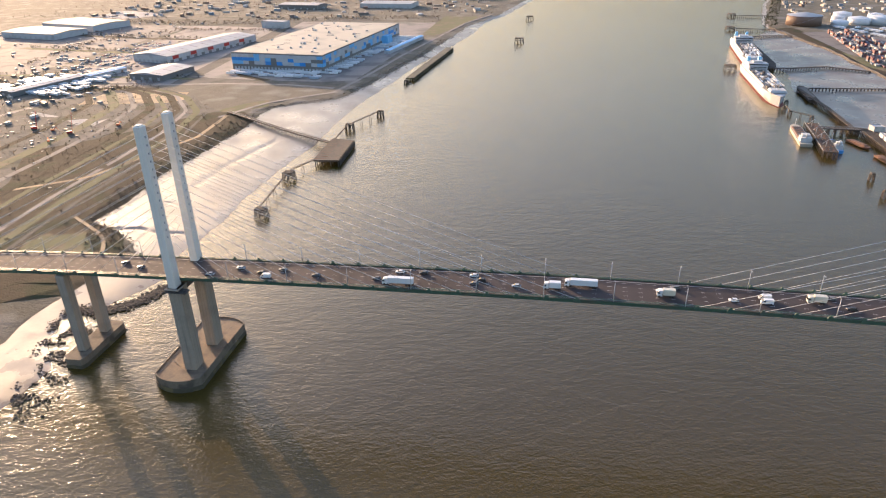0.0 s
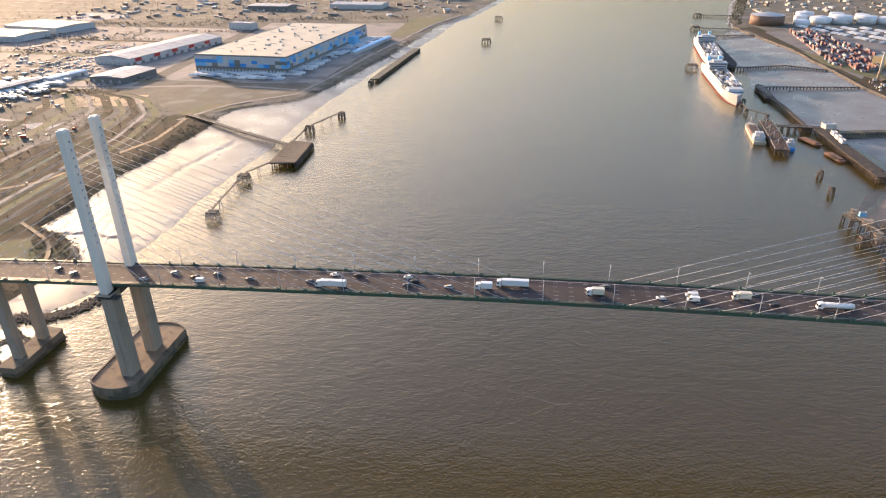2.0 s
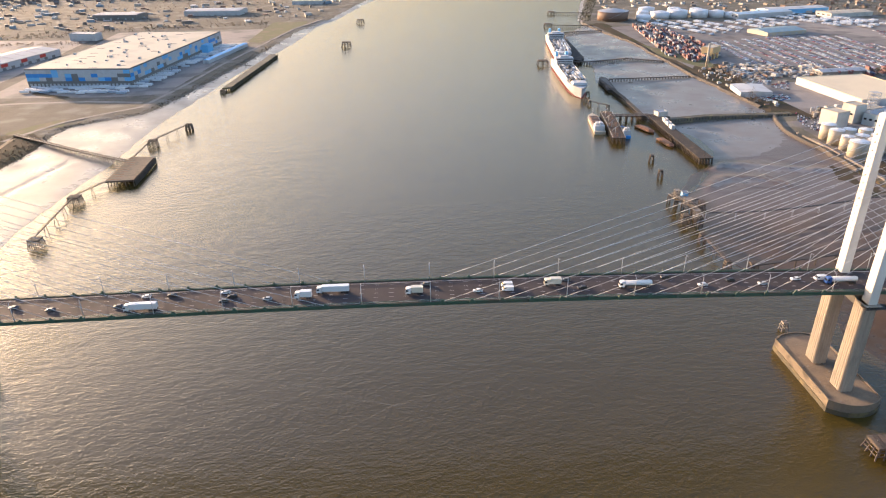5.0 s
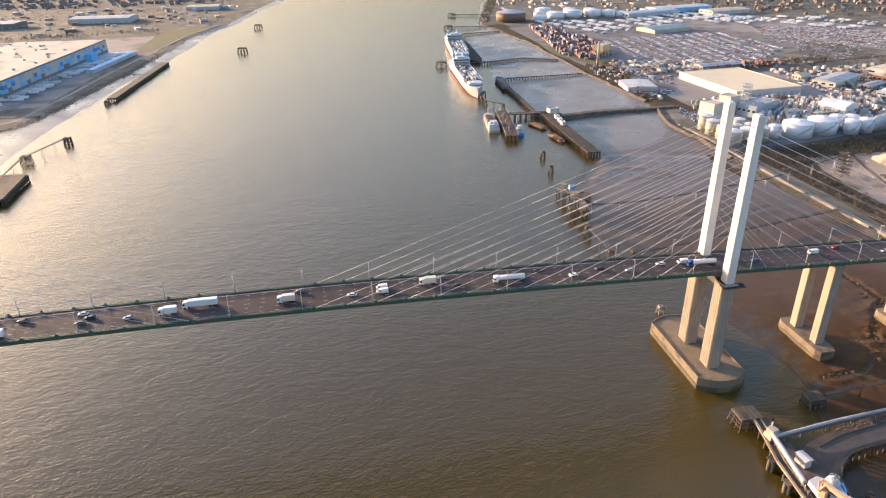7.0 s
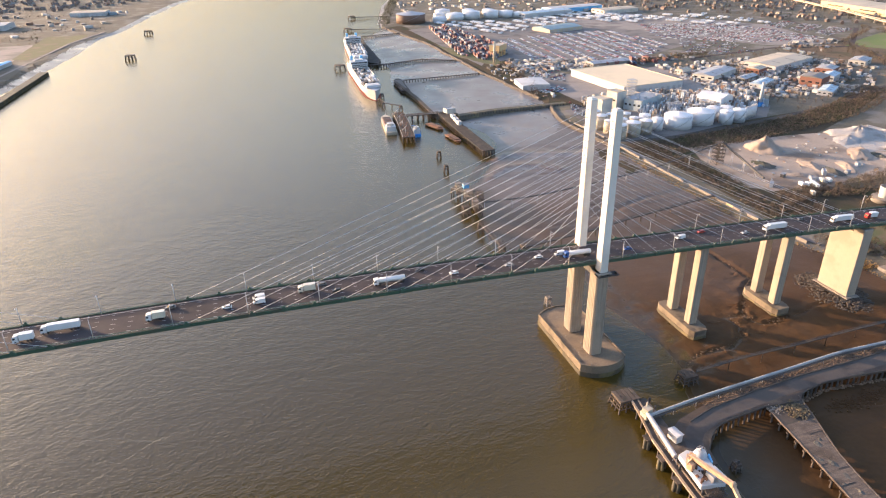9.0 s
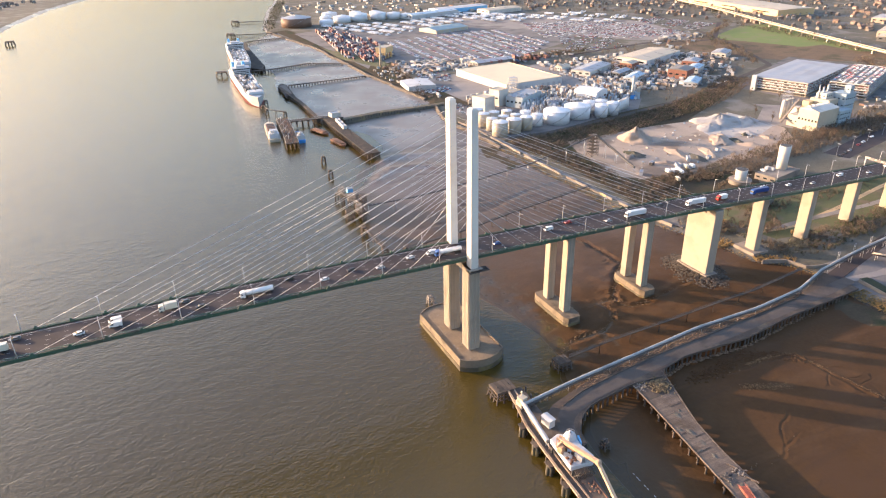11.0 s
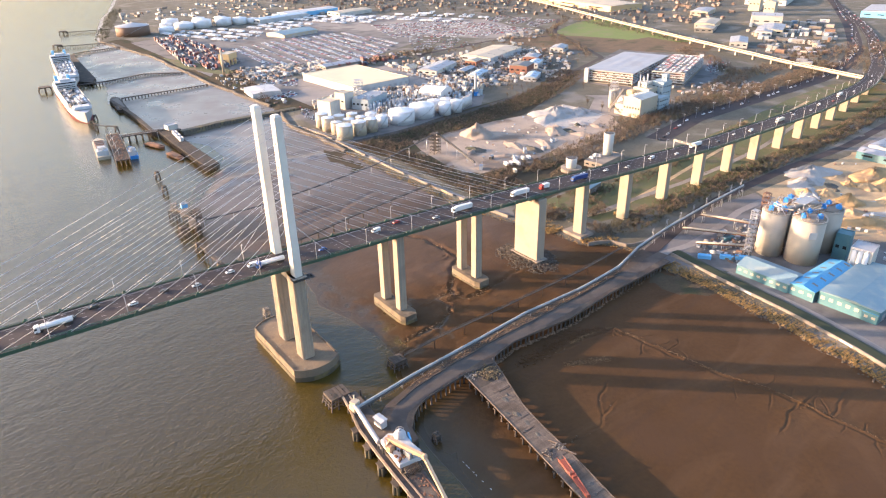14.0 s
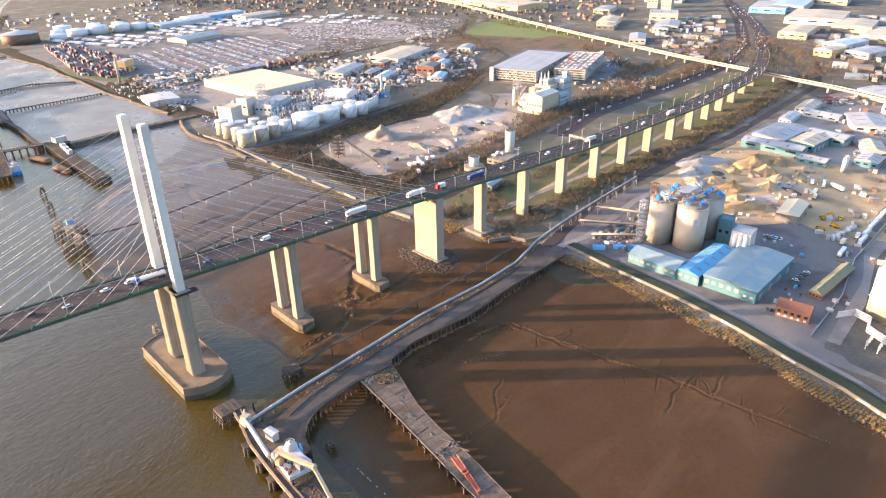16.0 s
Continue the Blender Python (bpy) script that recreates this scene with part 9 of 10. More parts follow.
parked(rows_in([(455, 410), (452, 460), (470, 500), (480, 450)], 6, 3, 60, 0.35, 12), 60, 13, "cars parked beside the tank farm")
parked([(x, y) for x, y, z in along([(a, b - 4 + 8 * (i % 2), 0) for i, (a, b) in enumerate(MWAY)], 13) if rr.random() < 0.7], 8, 14, "traffic on the tunnel approach motorway", 1.2, G + 0.3)
parked([(x + rr.uniform(-2, 2), y + rr.choice((-6, -2, 3, 7))) for x, y, z in along(deck_path(1140, 1900, 20), 11)], 22, 15, "distant traffic on the motorway", 1.2, 9.0)
parked(rows_in([(560, -230), (600, -230), (600, -330), (560, -330)], 7, 3.2, 0, 0.7, 16), 0, 17, "a few vans parked in the works yard")
parked(rows_in([(830, -130), (1000, -140), (1100, -200), (900, -240)], 8, 3.4, 20, 0.72, 18), 20, 19, "cars scattered over the industrial estate")
parked(rows_in([(900, -100), (940, -110), (960, -60), (1000, -90), (990, -110)], 5, 3, 20, 0.5, 20), 20, 21, "cars parked outside the units")

R2 = random.Random(21)
cont = []
for x, y in rows_in([(486, 1218), (532, 1229), (548, 1020), (530, 860), (474, 815), (446, 892)], 2.7, 12.8, -7, 0.06, 22, (27, 16, 130, 118)) + rows_in([(636, 718), (794, 755), (756, 690), (629, 667)], 2.7, 12.8, 12, 0.3, 27, (24, 9, 60, 40)):
    for k in range(R2.choice((1, 1, 2, 3))):
        cont.append((x, y, G + 2.62 * k, 83, 12.2, 2.44, 2.6))
cont += [(x, y, G, 20 + 90 * (i % 2), 6.1 + 6 * (i % 3 == 0), 2.44, 2.6) for i, (x, y) in enumerate(rows_in([(1066, -21), (1073, -57), (1035, -74), (1025, -46)], 7, 4, 20, 0.3, 28))]
many_boxes("container_stacks", "stacked rusty red, blue and grey shipping containers", cont, "boxes", "containers")
tr = [(x, y, G + 1.1, 40, 13.4, 2.5, 2.9) for x, y in rows_in([(518, 1300), (690, 1262), (920, 1352), (1013, 1212), (971, 1110), (836, 1180), (659, 1100), (560, 1060), (545, 1190)], 17, 3.6, 20, 0.12, 23, (38, 17, 60, 44))]
tr += [(x, y, G + 1.1, 30, 13.4, 2.5, 2.9) for x, y in rows_in([(900, 1250), (1180, 1180), (1230, 980), (1100, 1000)], 17, 3.6, 30, 0.3, 24, (40, 20, 60, 40))]
tr += [(x, y, G + 1.1, -6, 13.4, 2.5, 2.9) for x, y in rows_in([(-330, 1120), (-380, 790), (-400, 700), (-560, 715), (-570, 760), (-405, 750), (-372, 1110)], 15, 4, -6, 0.62, 25)]
tr += [(x, y, G + 1.1, -15, 13.4, 2.5, 2.9) for x, y in rows_in([(-730, 560), (-740, 690), (-860, 690), (-900, 560)], 16, 3.8, -16, 0.45, 26)]
tr += [(x, y, G + 1.1, 0, 13.4, 2.5, 2.9) for x, y in ((700, -199), (684, -199.5), (668, -200), (652, -201), (636, -203))]
many_boxes("parked_trailers", "rows of white and grey parked lorry trailers", tr, "trailers", "trailers")
clut = []


def clutter(poly, n, s0, s1, h0, h1, seed, turn=20):
    r = random.Random(seed)
    xs, ys = [p[0] for p in poly], [p[1] for p in poly]
    px = np.array([r.uniform(min(xs), max(xs)) for _ in range(n)])
    py = np.array([r.uniform(min(ys), max(ys)) for _ in range(n)])
    ok = inside(px, py, poly)
    return [(x, y, G - 0.1, turn + r.choice((0, 90)) + r.uniform(-6, 6), r.uniform(s0, s1), r.uniform(s0, s1) * 0.6, r.uniform(h0, h1)) for x, y, k in zip(px, py, ok) if k]


clut += clutter([(690, 430), (700, 660), (980, 660), (1010, 520), (860, 400)], 620, 2, 9, 1.5, 5, 31)
clut += clutter([(480, 470), (490, 505), (640, 500), (640, 470)], 220, 1.2, 6, 2, 8, 33)
clut += clutter([(610, -100), (640, -160), (760, -140), (780, -110)], 90, 1.2, 6, 1, 3, 35)
clut += clutter([(800, -130), (800, -320), (1200, -320), (1250, -120), (1050, -30)], 420, 1.5, 9, 1.5, 4.5, 36)
clut += clutter([(-1300, 470), (-760, 480), (-740, 690), (-900, 1300), (-1300, 1300)], 240, 2, 9, 1.2, 3.5, 37)
clut += clutter([(-600, 330), (-560, 440), (-700, 480), (-760, 380)], 60, 1, 5, 0.4, 1.2, 38)
clut += clutter([(500, -60), (510, -88), (600, -78), (620, -56)], 90, 1, 4, 0.8, 3, 39)
clut += clutter([(480, 690), (500, 800), (640, 760), (640, 690)], 200, 2, 12, 2, 5, 40)
clut += clutter([(600, -180), (600, -320), (800, -320), (800, -150)], 120, 1.5, 7, 1, 3.5, 41)
clut += clutter([(1150, 180), (1250, 300), (1500, 500), (1700, 420), (1500, 300)], 400, 4, 20, 3, 8, 42)
clut += clutter([(1200, -20), (1250, -300), (1900, -200), (1900, 200), (1500, 150)], 420, 6, 34, 4, 9, 43)
clut += clutter([(-600, 1400), (-250, 1480), (-200, 1900), (-1300, 2000), (-1300, 1400)], 220, 5, 22, 2.5, 7, 44)
clut += clutter([(480, 1440), (560, 1800), (1000, 1900), (1000, 1350), (600, 1450)], 150, 4, 16, 2.5, 6, 45)
clut += clutter([(711, 640), (825, 640), (985, 605), (893, 465), (729, 424), (680, 470), (692, 600)], 560, 1.2, 8, 1.2, 4, 46, 28)
clut += clutter([(640, 400), (620, 480), (700, 500), (720, 420)], 260, 1.2, 7, 1.5, 9, 47, 25)
clut += clutter([(930, 268), (1036, 195), (965, 145), (885, 215)], 160, 1.5, 8, 1, 4, 49, 10)
clut += clutter([(470, 770), (500, 640), (640, 690), (800, 690), (830, 760), (700, 715), (560, 770)], 260, 1.5, 9, 1.2, 4, 50, 30)
clut += clutter([(1150, 780), (1000, 740), (980, 640), (1100, 700), (1180, 760)], 140, 2, 12, 1.5, 5, 51, 30)
clut += clutter([(450, 520), (442, 760), (470, 770), (490, 620), (470, 540)], 90, 1.5, 6, 1, 3.5, 52, 0)
clut += clutter([(500, 160), (510, 280), (620, 285), (740, 285), (700, 165)], 90, 0.7, 2.6, 0.5, 1.6, 53, 10)
clut += clutter([(600, -130), (640, -165), (800, -140), (830, -60), (800, -36), (640, -34)], 60, 0.8, 3.2, 0.8, 2.2, 54, 10)
clut += clutter([(500, -62), (505, -92), (605, -90), (640, -60)], 240, 0.6, 3, 0.6, 2.8, 55, 10)
clut += clutter([(585, -200), (585, -320), (700, -320), (760, -215), (640, -205)], 130, 0.8, 5, 0.8, 3, 56, 5)
clut += clutter([(-697, 413), (-648, 530), (-754, 783), (-969, 861), (-906, 648)], 220, 2, 10, 1.2, 4, 57, -14)
many_boxes("process_plant", "silver and white vessels, ducts and pipe racks of the process works", clutter([(560, 378), (560, 470), (690, 470), (690, 395)], 560, 0.8, 4.5, 2, 10, 32) + clutter([(520, 385), (520, 430), (620, 445), (620, 385)], 420, 0.8, 3.2, 2, 11, 48, 22), choice("plant_steel", [(0.50, 0.54, 0.58), (0.40, 0.44, 0.48), (0.24, 0.25, 0.26), (0.58, 0.61, 0.64), (0.16, 0.155, 0.15), (0.34, 0.40, 0.46), (0.30, 0.24, 0.19)], 0.45), "pipework")
many_boxes("yard_clutter", "scattered huts, plant, skips and stacked goods", clut, "sheds", "clutter")
hw = []
r3 = random.Random(50)
for poly, n in (([(1000, 1400), (1250, 1100), (1330, 860), (1900, 1300), (1900, 2000), (1000, 2100)], 800), ([(1350, 900), (1420, 560), (1560, 560), (2300, 1000), (2300, 1400), (1800, 1200)], 400), ([(-1500, 2000), (-300, 2000), (-100, 2400), (-1500, 2500)], 500)):
    xs, ys = [p[0] for p in poly], [p[1] for p in poly]
    px = np.array([r3.uniform(min(xs), max(xs)) for _ in range(n)])
    py = np.array([r3.uniform(min(ys), max(ys)) for _ in range(n)])
    for x, y, k in zip(px, py, inside(px, py, poly)):
        if k:
            hw.append((x, y, G, round(r3.uniform(0, 4)) * 22.5, r3.uniform(7, 15), 7, 4.6))
many_boxes("house_walls", "distant rows of brick houses", hw, "houses", "houses")
many_boxes("house_roofs", "tiled roofs of the distant houses", [(x, y, z + h + 0.02, rz, w + 0.6, d + 0.6, 0.1) for x, y, z, rz, w, d, h in hw], "roofs", "houses", pitched=0.36)

# ---- trees and scrub ----


def crown(co, fs, x, y, z, r, h, n, rnd, up=0.5):
    """Many small blades spread through an uneven crown."""
    lob = [(rnd.uniform(-0.5, 0.5) * r, rnd.uniform(-0.5, 0.5) * r, rnd.uniform(0.35, 0.95) * h, rnd.uniform(0.35, 0.7) * r) for _ in range(4)]
    for _ in range(n):
        lx, ly, lz, lr = rnd.choice(lob)
        while True:
            dx, dy, dz = rnd.uniform(-1, 1), rnd.uniform(-1, 1), rnd.uniform(-1, 1)
            if dx * dx + dy * dy + dz * dz < 1:
                break
        p = Vector((x + lx + dx * lr, y + ly + dy * lr, z + max(0.1, lz + dz * lr * 0.9)))
        d = Vector((dx * 0.8 + rnd.uniform(-0.6, 0.6), dy * 0.8 + rnd.uniform(-0.6, 0.6), up + rnd.uniform(-0.3, 0.7))).normalized() * (0.235 + 0.10 * r) * rnd.uniform(0.6, 1.3)
        s = d.cross(Vector((rnd.uniform(-1, 1), rnd.uniform(-1, 1), rnd.uniform(-1, 1)))).normalized() * d.length * 0.33
        k = len(co)
        co.extend((tuple(p - d - s * 0.4), tuple(p - d * 0.2 - s), tuple(p + d), tuple(p + s)))
        fs.append((k, k + 1, k + 2, k + 3))


def wood(name, label, spots, mat, seed, rmin=1.6, rmax=4.0, hk=1.5, blades=46, z=G - 0.3, trunks=True):
    rnd = random.Random(seed)
    co, fs, mi = [], [], []
    for x, y in spots:
        r = rnd.uniform(rmin, rmax)
        h = r * hk * rnd.uniform(0.8, 1.3)
        n0 = len(fs)
        crown(co, fs, x, y, z + (0.25 * h if trunks else 0), r, h, int(blades * 1.45), rnd)
        mi += [0] * (len(fs) - n0)
        if trunks:
            k = len(co)
            tr = 0.05 * r + 0.06
            for zz, q in ((0, 1.0), (h * 0.9, 0.35)):
                for a in range(4):
                    co.append((x + math.cos(a * 1.57) * tr * q, y + math.sin(a * 1.57) * tr * q, z + zz))
            fs += [(k + i, k + (i + 1) % 4, k + 4 + (i + 1) % 4, k + 4 + i) for i in range(4)]
            mi += [1] * 4
    me = bpy.data.meshes.new(name)
    me.from_pydata(co, [], fs)
    me.materials.append(M[mat])
    me.materials.append(M["bark"])
    me.polygons.foreach_set("material_index", mi)
    tagged(new(name, me), label, "trees", kind="stuff")


def belt(path, w, n, seed):
    r = random.Random(seed)
    pts = along([(x, y, 0) for x, y in path], 2.0)
    out = []
    for _ in range(n):
        i = r.randrange(len(pts) - 1)
        a, b = Vector(pts[i]), Vector(pts[i + 1])
        d = (b - a).xy.normalized() if (b - a).length else Vector((1, 0))
        s = r.uniform(-w / 2, w / 2)
        out.append((a.x + d.y * s, a.y - d.x * s))
    return out


wood("brush_belt", "dense brown leafless brush along the railway", belt([(448, 290), (507, 294), (600, 308), (700, 326), (776, 352), (840, 388), (900, 416)], 46, 2500, 1), "twig", 1, 0.9, 2.2, blades=26)
wood("brush_belt", "green-brown bushes along the railway", belt([(455, 296), (560, 302), (680, 322), (790, 358)], 42, 640, 2), "leaf", 2, 0.8, 2.0, blades=24)
wood("motorway_trees", "belt of bare brown trees along the motorway", belt([(560, 132), (600, 142), (680, 150), (760, 166), (860, 166), (1008, 168), (1120, 172), (1230, 190)], 36, 2600, 3), "twig", 3, 1.3, 3.0, 1.9, blades=27)
wood("motorway_trees", "bare trees between the motorway and the works", belt([(690, 172), (760, 176), (860, 190), (950, 205), (1040, 232), (1180, 230), (1300, 250), (1351, 230)], 40, 1500, 4), "twig", 4, 1.3, 3.0, 1.8, blades=26)
wood("scrub_belt", "dark evergreen and bare scrub below the viaduct", belt([(484, -8), (549, 0), (640, 2), (733, 2), (868, 6), (1000, 20), (1100, 32), (1180, 30)], 24, 2300, 5), "twig", 5, 0.9, 2.3, 1.2, blades=26)
wood("scrub_belt", "evergreen bushes below the viaduct", belt([(500, -8), (640, -2), (830, 0), (1080, 20)], 22, 700, 6), "leaf", 6, 0.8, 2.0, blades=26)
wood("scrub_belt", "russet bushes on the grass between the viaduct piers", belt([(500, 44), (560, 58), (600, 52), (660, 62), (740, 74), (830, 90)], 16, 420, 66), "twig", 66, 0.9, 2.4, 1.2, blades=28)
wood("shore_scrub", "russet scrub on the shore beside the bridge", belt([(440, 60), (462, 56), (486, 42), (500, 20), (520, 70), (560, 84)], 20, 200, 7), "twig", 7, 1.4, 3.4, 1.4, blades=46)
wood("shore_scrub", "brown scrub along the river wall", belt([(458, 90), (460, 150), (464, 210), (458, 260), (452, 310)], 26, 520, 8) + belt([(482, 90), (486, 130), (500, 142), (560, 136)], 26, 420, 81), "twig", 8, 1.2, 2.8, 1.2, blades=40)
wood("reed_fringe", "tawny dead reeds and grass along the shore", belt([(p[0] + 6, p[1]) for p in EDGE["le"] if -330 < p[1] < -62], 14, 3000, 9), "ivy", 9, 0.6, 1.3, 0.9, 22, 2.9, False)
wood("reed_fringe", "olive rough grass and brambles along the shore", belt([(p[0] + 7, p[1]) for p in EDGE["le"] if -420 < p[1] < -62], 11, 800, 19), "leaf", 19, 0.5, 1.2, 0.8, 20, 2.9, False)
wood("reed_fringe", "tawny reeds and brambles round the shore pier", belt([(452, -2), (466, -8), (478, -16)], 8, 160, 31) + belt([(450, 22), (456, 44), (470, 52)], 16, 260, 32), "ivy", 32, 0.6, 1.6, 1.0, 24, 3.0, False)
wood("shore_scrub", "russet scrub beside the shore pier", belt([(474, -10), (478, 10), (474, 34), (462, 46)], 12, 90, 33), "twig", 33, 1.0, 2.6, 1.3, 40)
wood("reed_fringe", "tawny dead reeds beside the mudflat", belt([(p[0] + 3, p[1]) for p in EDGE["le"] if -40 < p[1] < 400], 8, 900, 10), "ivy", 10, 0.5, 1.1, 0.8, 18, 2.6, False)
wood("bank_grass", "rough brown grass tussocks on the river bank", belt([(p[0] - 6, p[1]) for p in EDGE["lw"] if 80 < p[1] < 1100], 12, 900, 11), "twig", 11, 0.6, 1.5, 0.9, 18, 3.2, False)
wood("bank_bushes", "dense brown and green bushes along the west bank", belt([(-372, 120), (-420, 200), (-424, 300), (-418, 420), (-428, 500)], 22, 260, 71), "twig", 16, 0.8, 2.2, 1.0, 30, 3.6, False)
wood("verge_tussocks", "rough grass tussocks and brambles under the viaduct", [(x, y) for x, y, *_ in clutter([(490, 14), (482, 68), (600, 76), (800, 93), (1000, 118), (1110, 118), (1100, 42), (900, 18), (700, 6)], 1500, 1, 2, 1, 2, 74)], "twig", 17, 0.4, 1.3, 0.8, 14, G - 0.2, False)
wood("estate_trees", "bare trees scattered through the estate", [(x, y) for x, y, *_ in clutter([(690, 330), (1000, 480), (1150, 700), (980, 720), (760, 660)], 420, 1, 2, 1, 2, 61)] + belt([(689, 694), (766, 708), (840, 706)], 8, 110, 93) + belt([(1000, 480), (1060, 560), (1120, 690)], 16, 90, 94) + belt([(1040, 232), (1100, 300), (1170, 420)], 30, 160, 95) + [(x, y) for x, y, *_ in clutter([(1160, 20), (1250, 10), (1420, 150), (1400, 320), (1250, 300)], 700, 1, 2, 1, 2, 72)] + belt([(440, 540), (470, 640), (480, 760)], 14, 60, 73) + [(x, y) for x, y, *_ in clutter([(1150, 30), (1200, -60), (1420, 10), (1500, 240), (1300, 160)], 900, 1, 2, 1, 2, 62)], "twig", 12, 2.2, 5, 1.6, blades=44)
wood("bank_bushes", "dark trees along the far river shore", belt([(402, 1296), (424, 1390), (470, 1540), (520, 1720), (572, 1890)], 26, 420, 77), "leaf", 77, 1.6, 3.6, 1.3, 26)
wood("far_woods", "distant brown woodland and hedges", [(x, y) for x, y, *_ in clutter([(950, 1400), (1250, 1100), (1340, 850), (1450, 560), (2300, 1000), (2300, 2100), (1000, 2200)], 2600, 1, 2, 1, 2, 63)] + belt([(1330, 860), (1290, 640), (1240, 460)], 14, 120, 64) + belt([(1130, 715), (1300, 815)], 10, 60, 65), "twig", 13, 3, 6.5, 1.2, blades=30)
wood("far_woods", "distant dark evergreen trees", [(x, y) for x, y, *_ in clutter([(950, 1400), (1250, 1100), (1340, 850), (2200, 1000), (2200, 2100), (1000, 2200)], 500, 1, 2, 1, 2, 66)], "leaf", 14, 3, 6, 1.3, blades=30)
wood("west_scrub", "brown scrub over the west bank land", [(x, y) for x, y, *_ in clutter([(-420, 100), (-430, 480), (-640, 640), (-1200, 560), (-1200, 100)], 520, 1, 2, 1, 2, 67)] + belt([(-1200, 620), (-900, 640), (-760, 560), (-640, 640)], 16, 220, 90) + belt([(-1250, 1330), (-900, 1300), (-640, 1380), (-340, 1420)], 60, 420, 91) + belt([(-640, 1180), (-900, 1180), (-1000, 1000), (-960, 760)], 18, 260, 92) + [(x, y) for x, y, *_ in clutter([(-340, 1330), (-210, 1500), (-250, 2200), (-1500, 2300), (-1500, 1350)], 1000, 1, 2, 1, 2, 68)] + belt([(-700, 1290), (-900, 1270), (-1300, 1350)], 40, 160, 69) + belt([(-620, 650), (-700, 660), (-720, 900), (-680, 1200)], 8, 60, 70), "twig", 15, 1.6, 4.2, 1.1, blades=30)
# single trees near the viaduct


def make_tree(seed, h, mat, label):
    rnd = random.Random(seed)
    t = thing("bare_tree", label, "tree", group="single trees")
    bm = bmesh.new()
    cyl(bm, (0, 0, -0.3), (0.1, 0.1, h * 0.45), 0.28, 0.18, n=7)
    cyl(bm, (0.1, 0.1, h * 0.45), (0.2, 0, h * 0.9), 0.18, 0.05, n=6)
    for k in range(7):
        a, z = k * 0.9 + rnd.uniform(-0.2, 0.2), h * rnd.uniform(0.3, 0.6)
        cyl(bm, (0.1, 0.1, z), (math.cos(a) * h * 0.22, math.sin(a) * h * 0.22, z + h * 0.28), 0.1, 0.03, n=5)
    part("trunk", bm, "bark", t)
    co, fs = [], []
    crown(co, fs, 0, 0, h * 0.3, h * 0.3, h * 0.7, 150, rnd, 0.9)
    me = bpy.data.meshes.new("crown")
    me.from_pydata(co, [], fs)
    me.materials.append(M[mat])
    ob = new("crown", me)
    ob.parent = t
    return t


kinds = [make_tree(1, 9, "twig", "bare brown tree with fine twigs"), make_tree(2, 12, "twig", "tall bare brown tree with fine twigs"), make_tree(3, 7, "ivy", "russet bushy tree beside the shore")]
spots = [(455, 60, 2), (470, 66, 2), (492, 60, 0), (505, 82, 0), (520, 96, 1), (530, 100, 1), (470, 118, 0), (480, 125, 1), (472, 46, 2), (500, 8, 2), (512, 2, 0), (560, -4, 0), (600, 0, 2), (640, 6, 0), (690, 2, 0), (745, 232, 1), (752, 262, 1), (842, 262, 1), (850, 240, 1), (838, 300, 1), (820, 330, 1), (880, 270, 1), (905, 262, 1), (800, 360, 0), (735, 320, 0), (712, 335, 1)]
for i, (x, y, k) in enumerate(spots):
    m = pose(x, y, G, 0, 0, 47 * i)
    if i == next(q for q, s in enumerate(spots) if s[2] == k):
        kinds[k].matrix_basis = m
    else:
        copy_thing(kinds[k], m)
# lamp columns along the motorway
col = thing("street_lamp", "tall galvanised motorway lamp column", "street lamp", group="motorway lamps")
bm = bmesh.new()
cyl(bm, (0, 0, 0), (0, 0, 12), 0.2, 0.1, n=6)
part("pole", bm, "steel", col)
bm = bmesh.new()
blk(bm, 0, 0, 12, 0.4, 4.4, 0.18)
part("lantern", bm, "wallwhite", col)
for i, (x, y, z) in enumerate(along([(x, y, G) for x, y in MWAY[:8]], 36)):
    if i == 0:
        col.matrix_basis = pose(x, y, G)
    else:
        copy_thing(col, pose(x, y, G))

# works yard beside the cement sheds: dump trucks, lorries, vans and cars, pallet stacks, shrubs and a boundary wall
yr = random.Random(606)


def make_dumper():
    t = thing("dump_truck", "yellow site dump truck parked on the bare yard", "dump truck", group="yard plant")
    bm = bmesh.new()
    blk(bm, 0, 0, 0.7, 7.0, 1.6, 0.5)
    part("chassis", bm, "dark", t)
    bm = bmesh.new()
    faces(bm, [(-3.6, -1.2, 1.3), (0.9, -1.2, 1.3), (0.9, 1.2, 1.3), (-3.6, 1.2, 1.3), (-4.2, -1.5, 2.5), (1.3, -1.5, 2.9), (1.3, 1.5, 2.9), (-4.2, 1.5, 2.5)],
          [(3, 2, 1, 0), (0, 1, 5, 4), (1, 2, 6, 5), (2, 3, 7, 6)])
    bmesh.ops.solidify(bm, geom=bm.faces[:], thickness=0.12)
    part("tipping_body", mend(bm), "plant", t)
    bm = bmesh.new()
    blk(bm, 2.1, 0, 1.2, 1.5, 1.9, 1.9, taper=0.85)
    blk(bm, 3.3, 0, 1.1, 1.3, 1.8, 0.9, taper=0.9)
    part("cab", bm, "plant", t)
    bm = bmesh.new()
    blk(bm, 2.12, 0, 2.1, 1.5, 1.86, 0.7, taper=0.93)
    part("glazing", bm, "glass", t)
    wheels(t, (-2.6, -1.0, 2.6), 1.15, 0.72)
    return t


